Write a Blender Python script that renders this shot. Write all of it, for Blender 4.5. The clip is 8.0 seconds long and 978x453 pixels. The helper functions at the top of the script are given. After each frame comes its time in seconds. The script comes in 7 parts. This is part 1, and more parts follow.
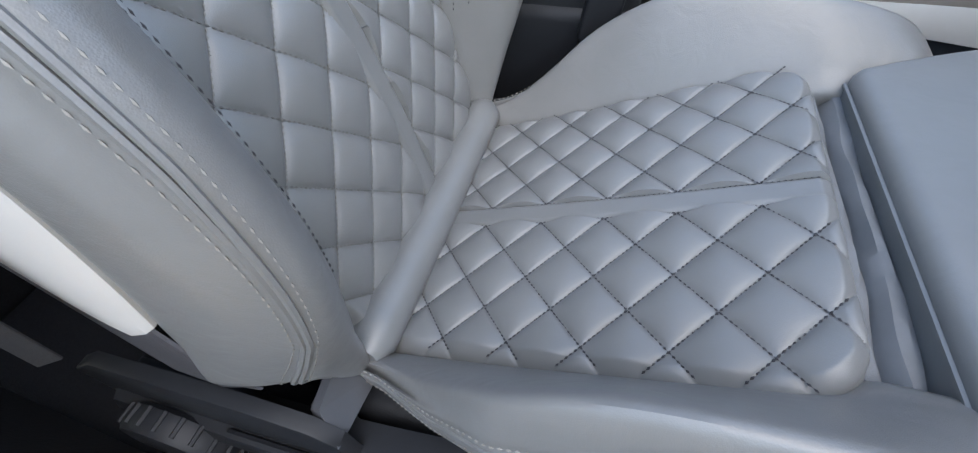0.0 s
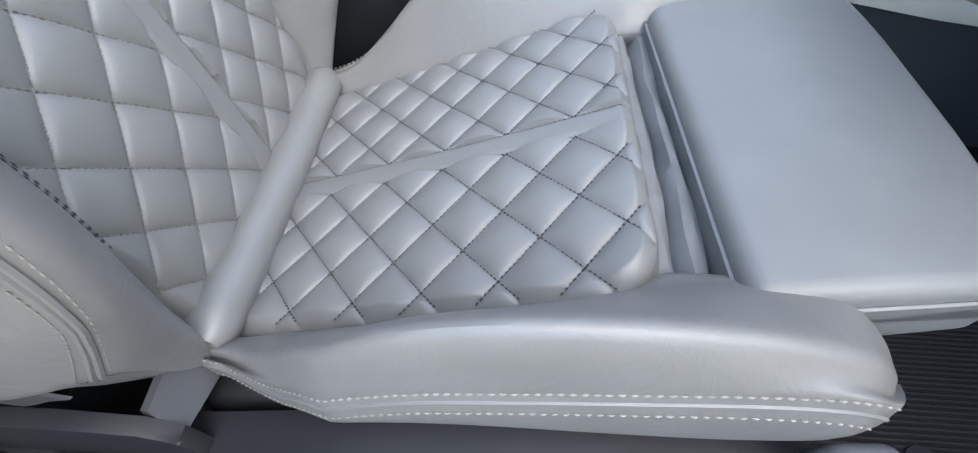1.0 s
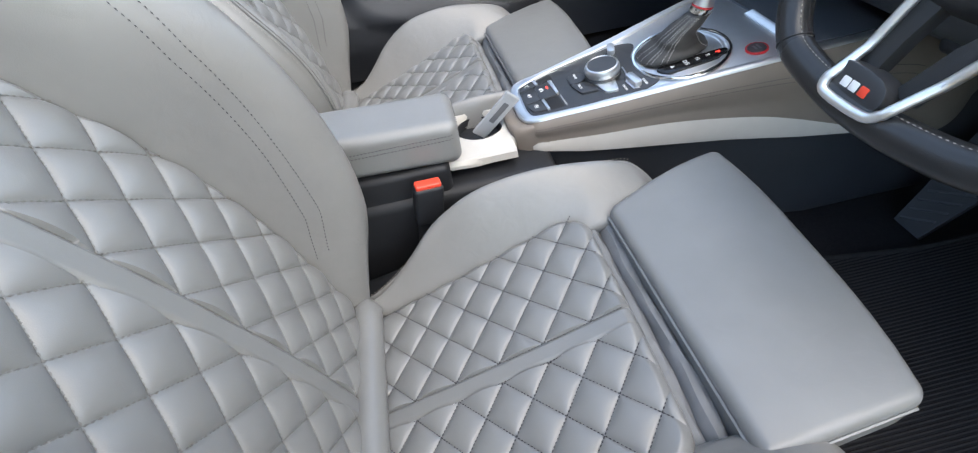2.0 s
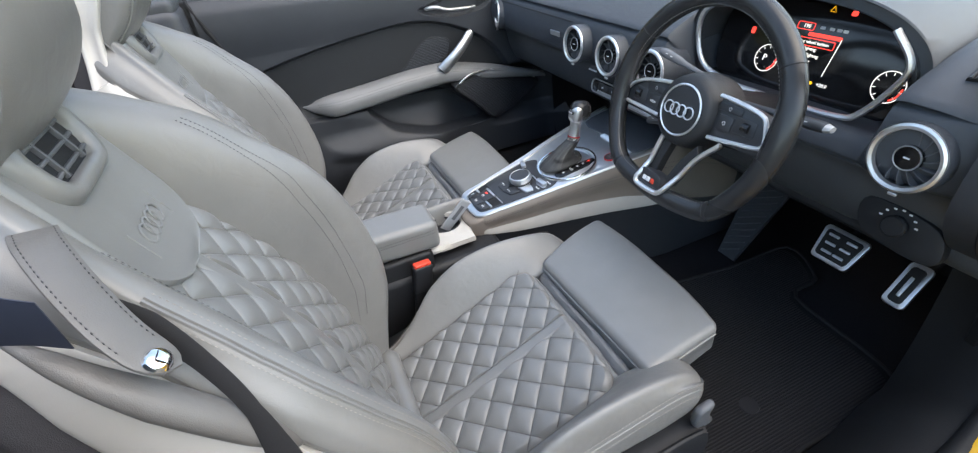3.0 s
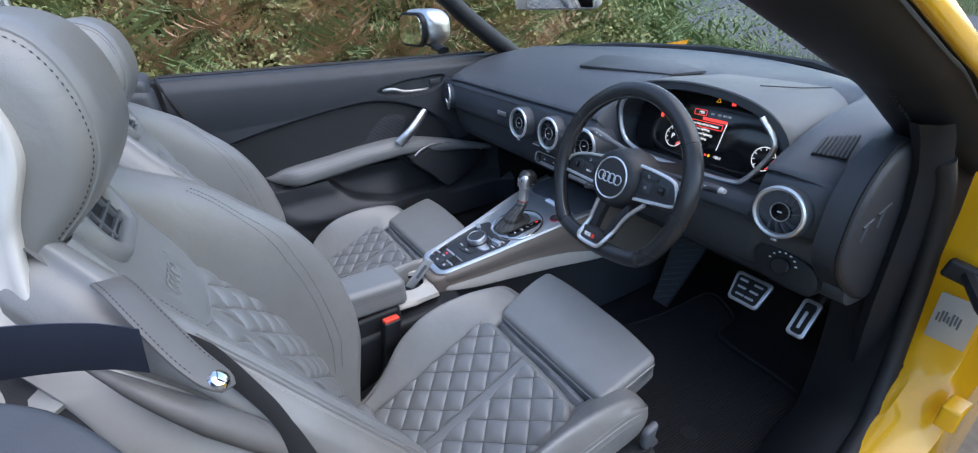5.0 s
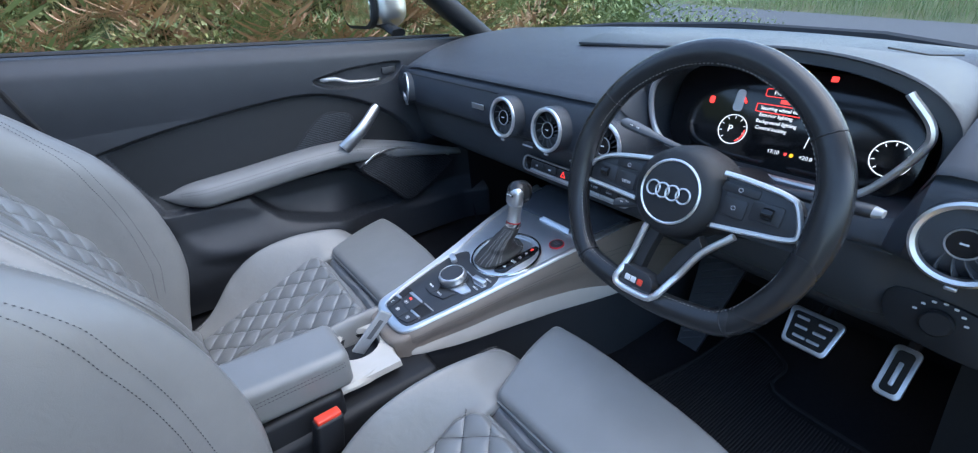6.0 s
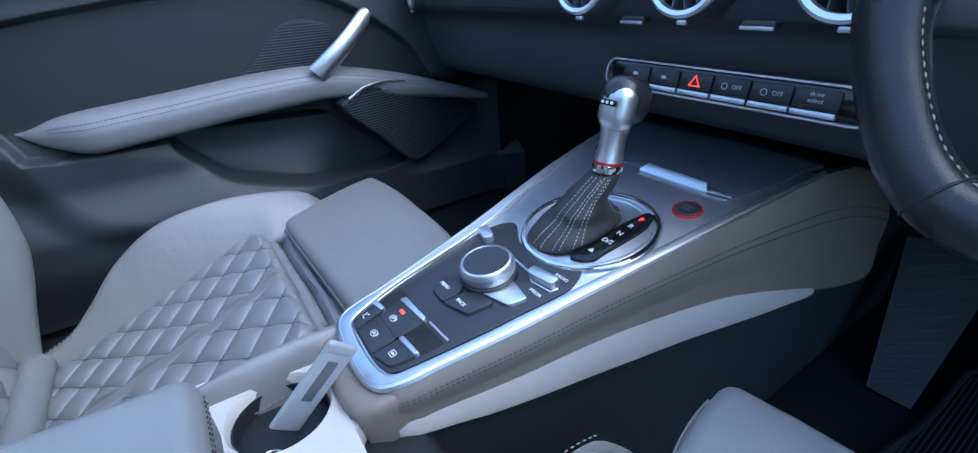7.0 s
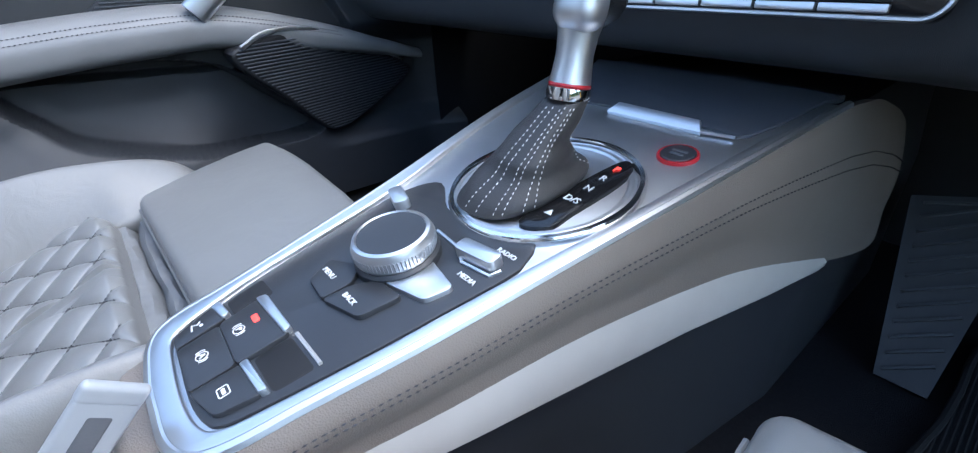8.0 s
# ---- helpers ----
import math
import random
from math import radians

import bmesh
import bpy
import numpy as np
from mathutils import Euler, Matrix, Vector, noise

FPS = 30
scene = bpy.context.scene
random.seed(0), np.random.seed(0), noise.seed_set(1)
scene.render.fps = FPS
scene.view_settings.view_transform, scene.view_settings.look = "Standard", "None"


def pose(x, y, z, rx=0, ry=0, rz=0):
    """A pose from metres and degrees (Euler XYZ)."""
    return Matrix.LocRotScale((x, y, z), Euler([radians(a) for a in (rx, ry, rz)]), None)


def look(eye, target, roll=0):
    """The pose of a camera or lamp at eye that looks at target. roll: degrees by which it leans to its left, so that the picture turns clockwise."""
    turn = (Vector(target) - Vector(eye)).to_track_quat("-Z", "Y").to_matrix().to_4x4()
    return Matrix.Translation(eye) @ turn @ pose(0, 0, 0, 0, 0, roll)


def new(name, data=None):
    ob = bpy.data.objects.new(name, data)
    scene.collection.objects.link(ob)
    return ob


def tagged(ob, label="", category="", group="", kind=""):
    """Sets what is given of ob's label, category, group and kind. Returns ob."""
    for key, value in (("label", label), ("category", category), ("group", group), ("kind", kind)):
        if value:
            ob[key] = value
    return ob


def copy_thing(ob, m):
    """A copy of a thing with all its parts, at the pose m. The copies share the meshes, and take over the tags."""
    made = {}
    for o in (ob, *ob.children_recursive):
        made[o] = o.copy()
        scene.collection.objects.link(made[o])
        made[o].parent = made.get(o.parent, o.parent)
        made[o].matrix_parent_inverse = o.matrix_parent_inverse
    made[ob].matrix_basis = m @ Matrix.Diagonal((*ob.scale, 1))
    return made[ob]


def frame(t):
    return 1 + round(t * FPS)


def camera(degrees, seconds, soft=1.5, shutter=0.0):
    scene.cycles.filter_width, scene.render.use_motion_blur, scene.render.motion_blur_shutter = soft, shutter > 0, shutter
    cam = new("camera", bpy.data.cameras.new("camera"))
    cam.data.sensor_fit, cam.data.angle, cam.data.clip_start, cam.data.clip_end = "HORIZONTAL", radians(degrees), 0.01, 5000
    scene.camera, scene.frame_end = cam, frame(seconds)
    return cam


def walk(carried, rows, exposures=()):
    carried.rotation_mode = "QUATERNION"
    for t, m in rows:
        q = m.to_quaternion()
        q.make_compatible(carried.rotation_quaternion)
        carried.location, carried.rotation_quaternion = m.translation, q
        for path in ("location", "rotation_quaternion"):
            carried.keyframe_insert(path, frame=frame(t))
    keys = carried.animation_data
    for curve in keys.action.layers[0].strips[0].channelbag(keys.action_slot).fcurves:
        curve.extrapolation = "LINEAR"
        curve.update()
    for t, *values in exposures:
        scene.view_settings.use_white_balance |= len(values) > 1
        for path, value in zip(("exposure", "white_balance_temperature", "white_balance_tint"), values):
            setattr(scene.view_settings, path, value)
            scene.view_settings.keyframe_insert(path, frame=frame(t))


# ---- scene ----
cam = camera(92.4, 8.0, 1.2)
PATH = [
    (0, (0.019, -0.728, 0.734), (-0.418, 0.483, -0.796), -4.3),
    (0.5, (0.045, -0.745, 0.711), (-0.17, 0.468, -0.865), 1.5),
    (1, (0.083, -0.738, 0.718), (0.03, 0.484, -0.864), 1.3),
    (1.5, (0.095, -0.685, 0.811), (0.095, 0.608, -0.715), -7.3),
    (1.7, (0.076, -0.67, 0.867), (0.11, 0.671, -0.616), -8.4),
    (2.8, (-0.145, -0.897, 1.113), (0.357, 0.58, -0.138), -6.8),
    (3, (-0.149, -0.967, 1.151), (0.407, 0.57, -0.002), -7.1),
    (3.5, (-0.196, -1.098, 1.214), (0.455, 0.513, 0.223), -5.5),
    (4, (-0.231, -1.144, 1.219), (0.5, 0.477, 0.304), -4.4),
    (4.5, (-0.243, -1.157, 1.221), (0.525, 0.45, 0.312), -4.4),
    (4.7, (-0.24, -1.135, 1.215), (0.548, 0.456, 0.294), -4.4),
    (5.8, (-0.162, -0.775, 1.12), (0.852, 0.684, 0.201), -3.6),
    (6, (-0.092, -0.721, 1.077), (0.91, 0.747, 0.16), -3.3),
    (6.5, (0.044, -0.526, 0.952), (1.011, 0.948, 0.006), -3.7),
    (7, (0.092, -0.336, 0.8), (1.039, 1.157, -0.134), -3.3),
    (7.5, (0.139, -0.26, 0.711), (1.133, 1.184, -0.252), -2.0),
    (8, (0.19, -0.239, 0.697), (1.281, 1.122, -0.282), -2.1),
]
LIGHT = [(0.0, 1.90, 6800, 10), (1.0, 2.35, 7150, 10), (1.7, 2.25, 7500, 10), (3.0, 1.97, 7650, 10), (3.5, 1.72, 7350, 11), (4.0, 1.52, 7000, 11), (4.5, 1.52, 6750, 13), (6.0, 1.78, 6100, 10), (7.0, 1.80, 5450, 8), (7.5, 2.05, 5850, 10), (8.0, 2.30, 6350, 10)]
walk(cam, [(t, look(eye, target, roll)) for t, eye, target, roll in PATH], LIGHT)

# ---------- light ----------
world = bpy.data.worlds.new("sky_world")
scene.world = world
world.use_nodes = True
wn = world.node_tree.nodes
sky = wn.new("ShaderNodeTexSky")
sky.sky_type = "NISHITA"
sky.sun_disc = False
sky.sun_elevation = radians(56)
sky.sun_rotation = radians(142)
sky.air_density = 1.2
sky.dust_density = 0.6
wn["Background"].inputs["Strength"].default_value = 0.15
world.node_tree.links.new(sky.outputs[0], wn["Background"].inputs["Color"])
sun_data = bpy.data.lights.new("sun", "SUN")
sun_data.energy, sun_data.angle, sun_data.color = 0.75, radians(75), (1.0, 0.95, 0.87)
sun_lamp = new("sun", sun_data)
sun_lamp.matrix_world = look((2.1, -2.7, 5.0), (0, 0, 0))


# ---------- mesh helpers ----------
def V(*p):
    return np.array(p, float)


def spline(pts, n=8, closed=False):
    """Catmull-Rom through the points, n steps for each span."""
    p = np.array(pts, float)
    m = len(p)
    out = []
    for i in range(m if closed else m - 1):
        a = p[(i - 1) % m] if closed or i > 0 else 2 * p[0] - p[1]
        b, c = p[i], p[(i + 1) % m]
        d = p[(i + 2) % m] if closed or i + 2 < m else 2 * p[-1] - p[-2]
        for k in range(n):
            t = k / n
            out.append(0.5 * (2 * b + (c - a) * t + (2 * a - 5 * b + 4 * c - d) * t * t + (3 * b - a - 3 * c + d) * t**3))
    if not closed:
        out.append(p[-1])
    return np.array(out)


def curve1(xs, ys):
    """A smooth function through the points (monotone enough for profiles)."""
    q = spline(np.stack([xs, ys], 1), 12)
    return lambda x: np.interp(x, q[:, 0], q[:, 1])


def grid(P, closeu=False, closev=False):
    P = np.asarray(P, float)
    n, m = P.shape[:2]
    f = []
    for i in range(n if closeu else n - 1):
        for j in range(m if closev else m - 1):
            a, b = i * m + j, i * m + (j + 1) % m
            c, d = ((i + 1) % n) * m + (j + 1) % m, ((i + 1) % n) * m + j
            f.append((a, b, c, d))
    return P.reshape(-1, 3), f


def loft(rings, cap=True, closed=False):
    P = np.array(rings, float)
    v, f = grid(P, closeu=closed, closev=True)
    n, m = P.shape[:2]
    if cap and not closed:
        f = f + [tuple(range(m))[::-1], tuple((n - 1) * m + k for k in range(m))]
    return v, f


def merge(*items):
    vs, fs, k = [], [], 0
    for v, f in items:
        v = np.asarray(v, float)
        vs.append(v)
        fs += [tuple(i + k for i in q) for q in f]
        k += len(v)
    return np.concatenate(vs), fs


def frames_along(path, closed=False):
    p = np.asarray(path, float)
    t = np.gradient(p, axis=0) if not closed else (np.roll(p, -1, 0) - np.roll(p, 1, 0))
    t /= np.linalg.norm(t, axis=1)[:, None] + 1e-12
    ref = V(0, 0, 1) if abs(t[0][2]) < 0.9 else V(1, 0, 0)
    us, vs = [], []
    for k in t:
        u = ref - (ref @ k) * k
        u /= np.linalg.norm(u) + 1e-12
        us.append(u)
        vs.append(np.cross(k, u))
        ref = u
    return p, t, np.array(us), np.array(vs)


def tube(path, r, n=8, closed=False, flat=1.0):
    """A round bar along a path; r may be a list; flat squeezes it along its first normal."""
    p, t, u, v = frames_along(path, closed)
    r = np.broadcast_to(np.asarray(r, float), (len(p),))
    a = np.linspace(0, 2 * np.pi, n, endpoint=False)
    rings = [c + k * (flat * np.cos(a)[:, None] * uu + np.sin(a)[:, None] * vv) for c, k, uu, vv in zip(p, r, u, v)]
    return loft(rings, cap=not closed, closed=closed)


def ribbon(path, side, up, w, h):
    """A flat strap of width w and thickness h along a path, with given side and up ways for each point."""
    p = np.asarray(path, float)
    s, q = np.broadcast_to(side, p.shape), np.broadcast_to(up, p.shape)
    w = np.broadcast_to(np.asarray(w, float), (len(p),))
    shape = [(-0.5, -0.3), (-0.46, -0.5), (0.46, -0.5), (0.5, -0.3), (0.5, 0.3), (0.46, 0.5), (-0.46, 0.5), (-0.5, 0.3)]
    return loft([[c + a * ww * ss + b * h * qq for a, b in shape] for c, ww, ss, qq in zip(p, w, s, q)])


def soft_box(sx, sy, sz, r, k=6):
    """A box of full sizes with rounded edges of radius r, centred at 0."""
    h = V(sx, sy, sz) / 2
    r = min(r, h.min())
    inner = h - r

    def line(i):
        a = inner[i]
        mid = np.linspace(-a, a, k)
        # extra rows in the rounded edges
        return np.concatenate([-a - r * np.array([1.0, 0.66, 0.33]), mid, a + r * np.array([0.33, 0.66, 1.0])])

    vs, fs = [], []
    for ax in range(3):
        i, j = [(1, 2), (2, 0), (0, 1)][ax]
        for sgn in (-1, 1):
            a, b = line(i), line(j)
            P = np.zeros((len(a), len(b), 3))
            P[..., i], P[..., j], P[..., ax] = a[:, None], b[None], sgn * h[ax]
            c = np.clip(P, -inner, inner)
            d = P - c
            # even the turn out over the rounded edges
            d = np.tan(np.clip(d / r, -1, 1) * math.pi / 4) * r
            l = np.linalg.norm(d, axis=-1, keepdims=True)
            P = c + d / np.maximum(l, 1e-9) * r
            v, f = grid(P)
            if sgn < 0:
                f = [q[::-1] for q in f]
            vs.append((v, f))
    return merge(*vs)


def prism(outline, depth, bevel, origin, U, W, steps=2):
    """A solid plate: a closed 2D outline in the plane of U and W, of that depth along U x W behind its face, with rounded edges."""
    o = np.asarray(outline, float)
    U, W = V(*U) / np.linalg.norm(U), V(*W) / np.linalg.norm(W)
    N = np.cross(U, W)
    area = 0.5 * np.sum(o[:, 0] * np.roll(o[:, 1], -1) - np.roll(o[:, 0], -1) * o[:, 1])
    if area < 0:
        o = o[::-1]
    t = np.roll(o, -1, 0) - np.roll(o, 1, 0)
    t /= np.linalg.norm(t, axis=1)[:, None] + 1e-12
    inward = np.stack([-t[:, 1], t[:, 0]], 1)
    rings = [(0.0, -depth)]
    for k in range(steps + 1):
        a = k / steps * math.pi / 2
        rings.append((bevel * (1 - math.cos(a)), -bevel * (1 - math.sin(a))))
    P = [[V(*origin) + x * U + y * W + z * N for x, y in o + ins * inward] for ins, z in rings]
    return loft(P)


def band(outline, width, height, origin, U, W):
    """A raised rim of a width along a closed 2D outline (a chrome surround)."""
    o = np.asarray(outline, float)
    U, W = V(*U) / np.linalg.norm(U), V(*W) / np.linalg.norm(W)
    N = np.cross(U, W)
    t = np.roll(o, -1, 0) - np.roll(o, 1, 0)
    t /= np.linalg.norm(t, axis=1)[:, None] + 1e-12
    nrm = np.stack([-t[:, 1], t[:, 0]], 1)
    prof = [(-0.5, 0), (-0.5, 0.6), (-0.25, 1), (0.25, 1), (0.5, 0.6), (0.5, 0)]
    rings = [[V(*origin) + (x + a * width * nx) * U + (y + a * width * ny) * W + b * height * N for a, b in prof] for (x, y), (nx, ny) in zip(o, nrm)]
    return loft(rings, closed=True)


def lathe(profile, origin, axis, n=32, cap=True):
    """Turns (radius, height) rows round an axis."""
    A = V(*axis) / np.linalg.norm(axis)
    ref = V(0, 0, 1) if abs(A[2]) < 0.9 else V(1, 0, 0)
    U = np.cross(ref, A)
    U /= np.linalg.norm(U)
    W = np.cross(A, U)
    a = np.linspace(0, 2 * np.pi, n, endpoint=False)
    return loft([[V(*origin) + h * A + r * (math.cos(k) * U + math.sin(k) * W) for k in a] for r, h in profile], cap=cap)


def oblong(w, h, r, n=6):
    """A rounded rectangle outline of full sizes, centred."""
    out = []
    for cx, cy, a0 in ((w / 2 - r, h / 2 - r, 0), (-w / 2 + r, h / 2 - r, 90), (-w / 2 + r, -h / 2 + r, 180), (w / 2 - r, -h / 2 + r, 270)):
        for k in range(n + 1):
            a = radians(a0 + 90 * k / n)
            out.append((cx + r * math.cos(a), cy + r * math.sin(a)))
    return np.array(out)


def circle(r, n=32, ry=None):
    a = np.linspace(0, 2 * np.pi, n, endpoint=False)
    return np.stack([r * np.cos(a), (ry or r) * np.sin(a)], 1)


def turned(vf, m):
    """Local mesh laid into the world by a matrix."""
    v, f = vf
    v = np.asarray(v, float)
    M = np.array(m)
    return v @ M[:3, :3].T + M[:3, 3], f


def signed(px, pz, poly):
    """Distance to a closed outline in a plane, negative inside."""
    best = np.full(px.shape, 1e9)
    inside = np.zeros(px.shape, bool)
    for (ax, az), (bx, bz) in zip(poly, np.roll(poly, -1, 0)):
        dx, dz = bx - ax, bz - az
        t = np.clip(((px - ax) * dx + (pz - az) * dz) / (dx * dx + dz * dz + 1e-12), 0, 1)
        best = np.minimum(best, np.hypot(px - ax - t * dx, pz - az - t * dz))
        hit = (az > pz) != (bz > pz)
        inside ^= hit & (px < (bx - ax) * (pz - az) / (bz - az + 1e-12) + ax)
    return np.where(inside, -best, best)


def stitch_row(path, step=0.006, size=0.0038, r=0.0007, up=None):
    """A row of thread stitches along a path: short six-sided lozenges."""
    p = np.asarray(path, float)
    seg = np.linalg.norm(np.diff(p, axis=0), axis=1)
    s = np.r_[0, np.cumsum(seg)]
    vs, fs = [], []
    for k in range(int(s[-1] / step)):
        a, b = k * step + 0.5 * (step - size), k * step + 0.5 * (step + size)
        A, B = (V(*[np.interp(q, s, p[:, i]) for i in range(3)]) for q in (a, b))
        t = B - A
        ref = V(0, 0, 1) if abs(t[2]) < 0.8 * np.linalg.norm(t) else V(1, 0, 0)
        u = np.cross(t, ref)
        u /= np.linalg.norm(u) + 1e-12
        w = np.cross(u, t)
        w /= np.linalg.norm(w) + 1e-12
        m = (A + B) / 2
        i = len(vs)
        vs += [A, m + r * u, m + r * w, m - r * u, m - r * w, B]
        fs += [(i, i + 1, i + 2), (i, i + 2, i + 3), (i, i + 3, i + 4), (i, i + 4, i + 1), (i + 5, i + 2, i + 1), (i + 5, i + 3, i + 2), (i + 5, i + 4, i + 3), (i + 5, i + 1, i + 4)]
    return (np.array(vs), fs) if vs else (np.zeros((0, 3)), [])


def data_of(name, vf, mat, smooth=True, raw=False):
    me = bpy.data.meshes.new(name)
    v, f = vf
    me.from_pydata(np.asarray(v, float).tolist(), [], f)
    if raw:
        me.materials.append(mat)
        return me
    bm = bmesh.new()
    bm.from_mesh(me)
    bmesh.ops.remove_doubles(bm, verts=bm.verts, dist=1e-6)
    bmesh.ops.recalc_face_normals(bm, faces=bm.faces)
    bm.to_mesh(me)
    bm.free()
    if smooth:
        me.shade_smooth()
        me.set_sharp_from_angle(angle=radians(38))
    me.materials.append(mat)
    return me


def base_of(ob):
    p = V(0, 0, 0)
    while ob is not None:
        p = p + V(*ob.location)
        ob = ob.parent
    return p


def part(name, vf, mat, parent, label="", smooth=True):
    """One mesh under a thing or part, from world coordinates."""
    v, f = vf
    ob = new(name, data_of(name, (np.asarray(v, float) - base_of(parent), f), mat, smooth))
    ob.parent = parent
    return tagged(ob, label)


def thing(name, at, label, category, group="", kind=""):
    ob = new(name)
    ob.location = at
    ob.empty_display_size = 0.05
    return tagged(ob, label, category, group, kind)


def solid(name, vf, mat, label, category, group="", kind="", smooth=True, raw=False):
    """A thing of one mesh."""
    ob = new(name, data_of(name, vf, mat, smooth, raw))
    return tagged(ob, label, category, group, kind)


def letters(name, text, size, origin, U, W, mat, parent, depth=0.0004):
    """Raised writing in the plane of U (reading way) and W (up)."""
    cu = bpy.data.curves.new(name, "FONT")
    cu.body, cu.size, cu.extrude, cu.align_x, cu.align_y = text, size, depth, "CENTER", "CENTER"
    cu.resolution_u = 2
    tmp = bpy.data.objects.new(name, cu)
    scene.collection.objects.link(tmp)
    me = bpy.data.meshes.new_from_object(tmp.evaluated_get(bpy.context.evaluated_depsgraph_get()))
    bpy.data.objects.remove(tmp)
    U, W = V(*U) / np.linalg.norm(U), V(*W) / np.linalg.norm(W)
    N = np.cross(U, W)
    o = V(*origin) - base_of(parent)
    for q in me.vertices:
        c = q.co
        q.co = tuple(o + c[0] * U + c[1] * W + c[2] * N)
    me.materials.clear()
    me.materials.append(mat)
    ob = new(name, me)
    ob.parent = parent
    return ob


# ---------- materials ----------
def material(name, colour, rough=0.5, metal=0.0, vary=0.12, scale=40.0, bump=0.0, bump_scale=600.0, colour2=None, coat=0.0, kind="noise", ior=1.5, rough_vary=0.08, big=3.0, sheen=0.0, wrinkle=0.0):
    """A principled surface whose colour and roughness vary at two scales, with fine relief."""
    m = bpy.data.materials.new(name)
    m.use_nodes = True
    nt = m.node_tree
    b = nt.nodes["Principled BSDF"]
    b.inputs["Metallic"].default_value = metal
    b.inputs["IOR"].default_value = ior
    b.inputs["Coat Weight"].default_value = coat
    b.inputs["Coat Roughness"].default_value = 0.05
    b.inputs["Sheen Weight"].default_value = sheen
    tc = nt.nodes.new("ShaderNodeTexCoord")
    n1, n2 = nt.nodes.new("ShaderNodeTexNoise"), nt.nodes.new("ShaderNodeTexNoise")
    n1.inputs["Scale"].default_value, n1.inputs["Detail"].default_value = scale, 5
    n2.inputs["Scale"].default_value, n2.inputs["Detail"].default_value = big, 3
    add = nt.nodes.new("ShaderNodeMath")
    add.operation = "ADD"
    half = nt.nodes.new("ShaderNodeMath")
    half.operation, half.inputs[1].default_value = "MULTIPLY", 0.5
    mix = nt.nodes.new("ShaderNodeMix")
    mix.data_type = "RGBA"
    c = np.array(colour, float)
    lo, hi = (c * (1 - vary), c * (1 + vary)) if colour2 is None else (c, np.array(colour2, float))
    mix.inputs[6].default_value, mix.inputs[7].default_value = (*np.clip(lo, 0, 1), 1), (*np.clip(hi, 0, 1), 1)
    ln = nt.links.new
    for n in (n1, n2):
        ln(tc.outputs["Object"], n.inputs["Vector"])
    ln(n1.outputs[0], add.inputs[0])
    ln(n2.outputs[0], add.inputs[1])
    ln(add.outputs[0], half.inputs[0])
    ramp = nt.nodes.new("ShaderNodeMapRange")
    ramp.inputs[1].default_value, ramp.inputs[2].default_value = 0.3, 0.7
    ln(half.outputs[0], ramp.inputs[0])
    ln(ramp.outputs[0], mix.inputs[0])
    ln(mix.outputs[2], b.inputs["Base Color"])
    rr = nt.nodes.new("ShaderNodeMapRange")
    rr.inputs[3].default_value, rr.inputs[4].default_value = max(rough - rough_vary, 0.02), min(rough + rough_vary, 1)
    ln(n2.outputs[0], rr.inputs[0])
    ln(rr.outputs[0], b.inputs["Roughness"])
    if bump:
        tex = nt.nodes.new("ShaderNodeTexVoronoi" if kind == "voronoi" else "ShaderNodeTexNoise")
        tex.inputs["Scale"].default_value = bump_scale
        ln(tc.outputs["Object"], tex.inputs["Vector"])
        bp = nt.nodes.new("ShaderNodeBump")
        bp.inputs["Strength"].default_value, bp.inputs["Distance"].default_value = bump, 0.001
        ln(tex.outputs[0], bp.inputs["Height"])
        ln(bp.outputs[0], b.inputs["Normal"])
        if wrinkle:
            wt = nt.nodes.new("ShaderNodeTexNoise")
            wt.inputs["Scale"].default_value, wt.inputs["Detail"].default_value, wt.inputs["Distortion"].default_value = 34.0, 4, 1.2
            ln(tc.outputs["Object"], wt.inputs["Vector"])
            wb = nt.nodes.new("ShaderNodeBump")
            wb.inputs["Strength"].default_value, wb.inputs["Distance"].default_value = wrinkle, 0.004
            ln(wt.outputs[0], wb.inputs["Height"])
            ln(wb.outputs[0], bp.inputs["Normal"])
    return m


def glowing(name, colour, strength):
    m = bpy.data.materials.new(name)
    m.use_nodes = True
    b = m.node_tree.nodes["Principled BSDF"]
    b.inputs["Base Color"].default_value = (*colour, 1)
    b.inputs["Emission Color"].default_value = (*colour, 1)
    b.inputs["Emission Strength"].default_value = strength
    return m


def glassy(name, colour=(1, 1, 1), rough=0.0, ior=1.45, thin=True):
    m = bpy.data.materials.new(name)
    m.use_nodes = True
    nt = m.node_tree
    b = nt.nodes["Principled BSDF"]
    b.inputs["Base Color"].default_value = (*colour, 1)
    b.inputs["Roughness"].default_value = rough
    b.inputs["IOR"].default_value = ior
    b.inputs["Transmission Weight"].default_value = 1.0
    return m


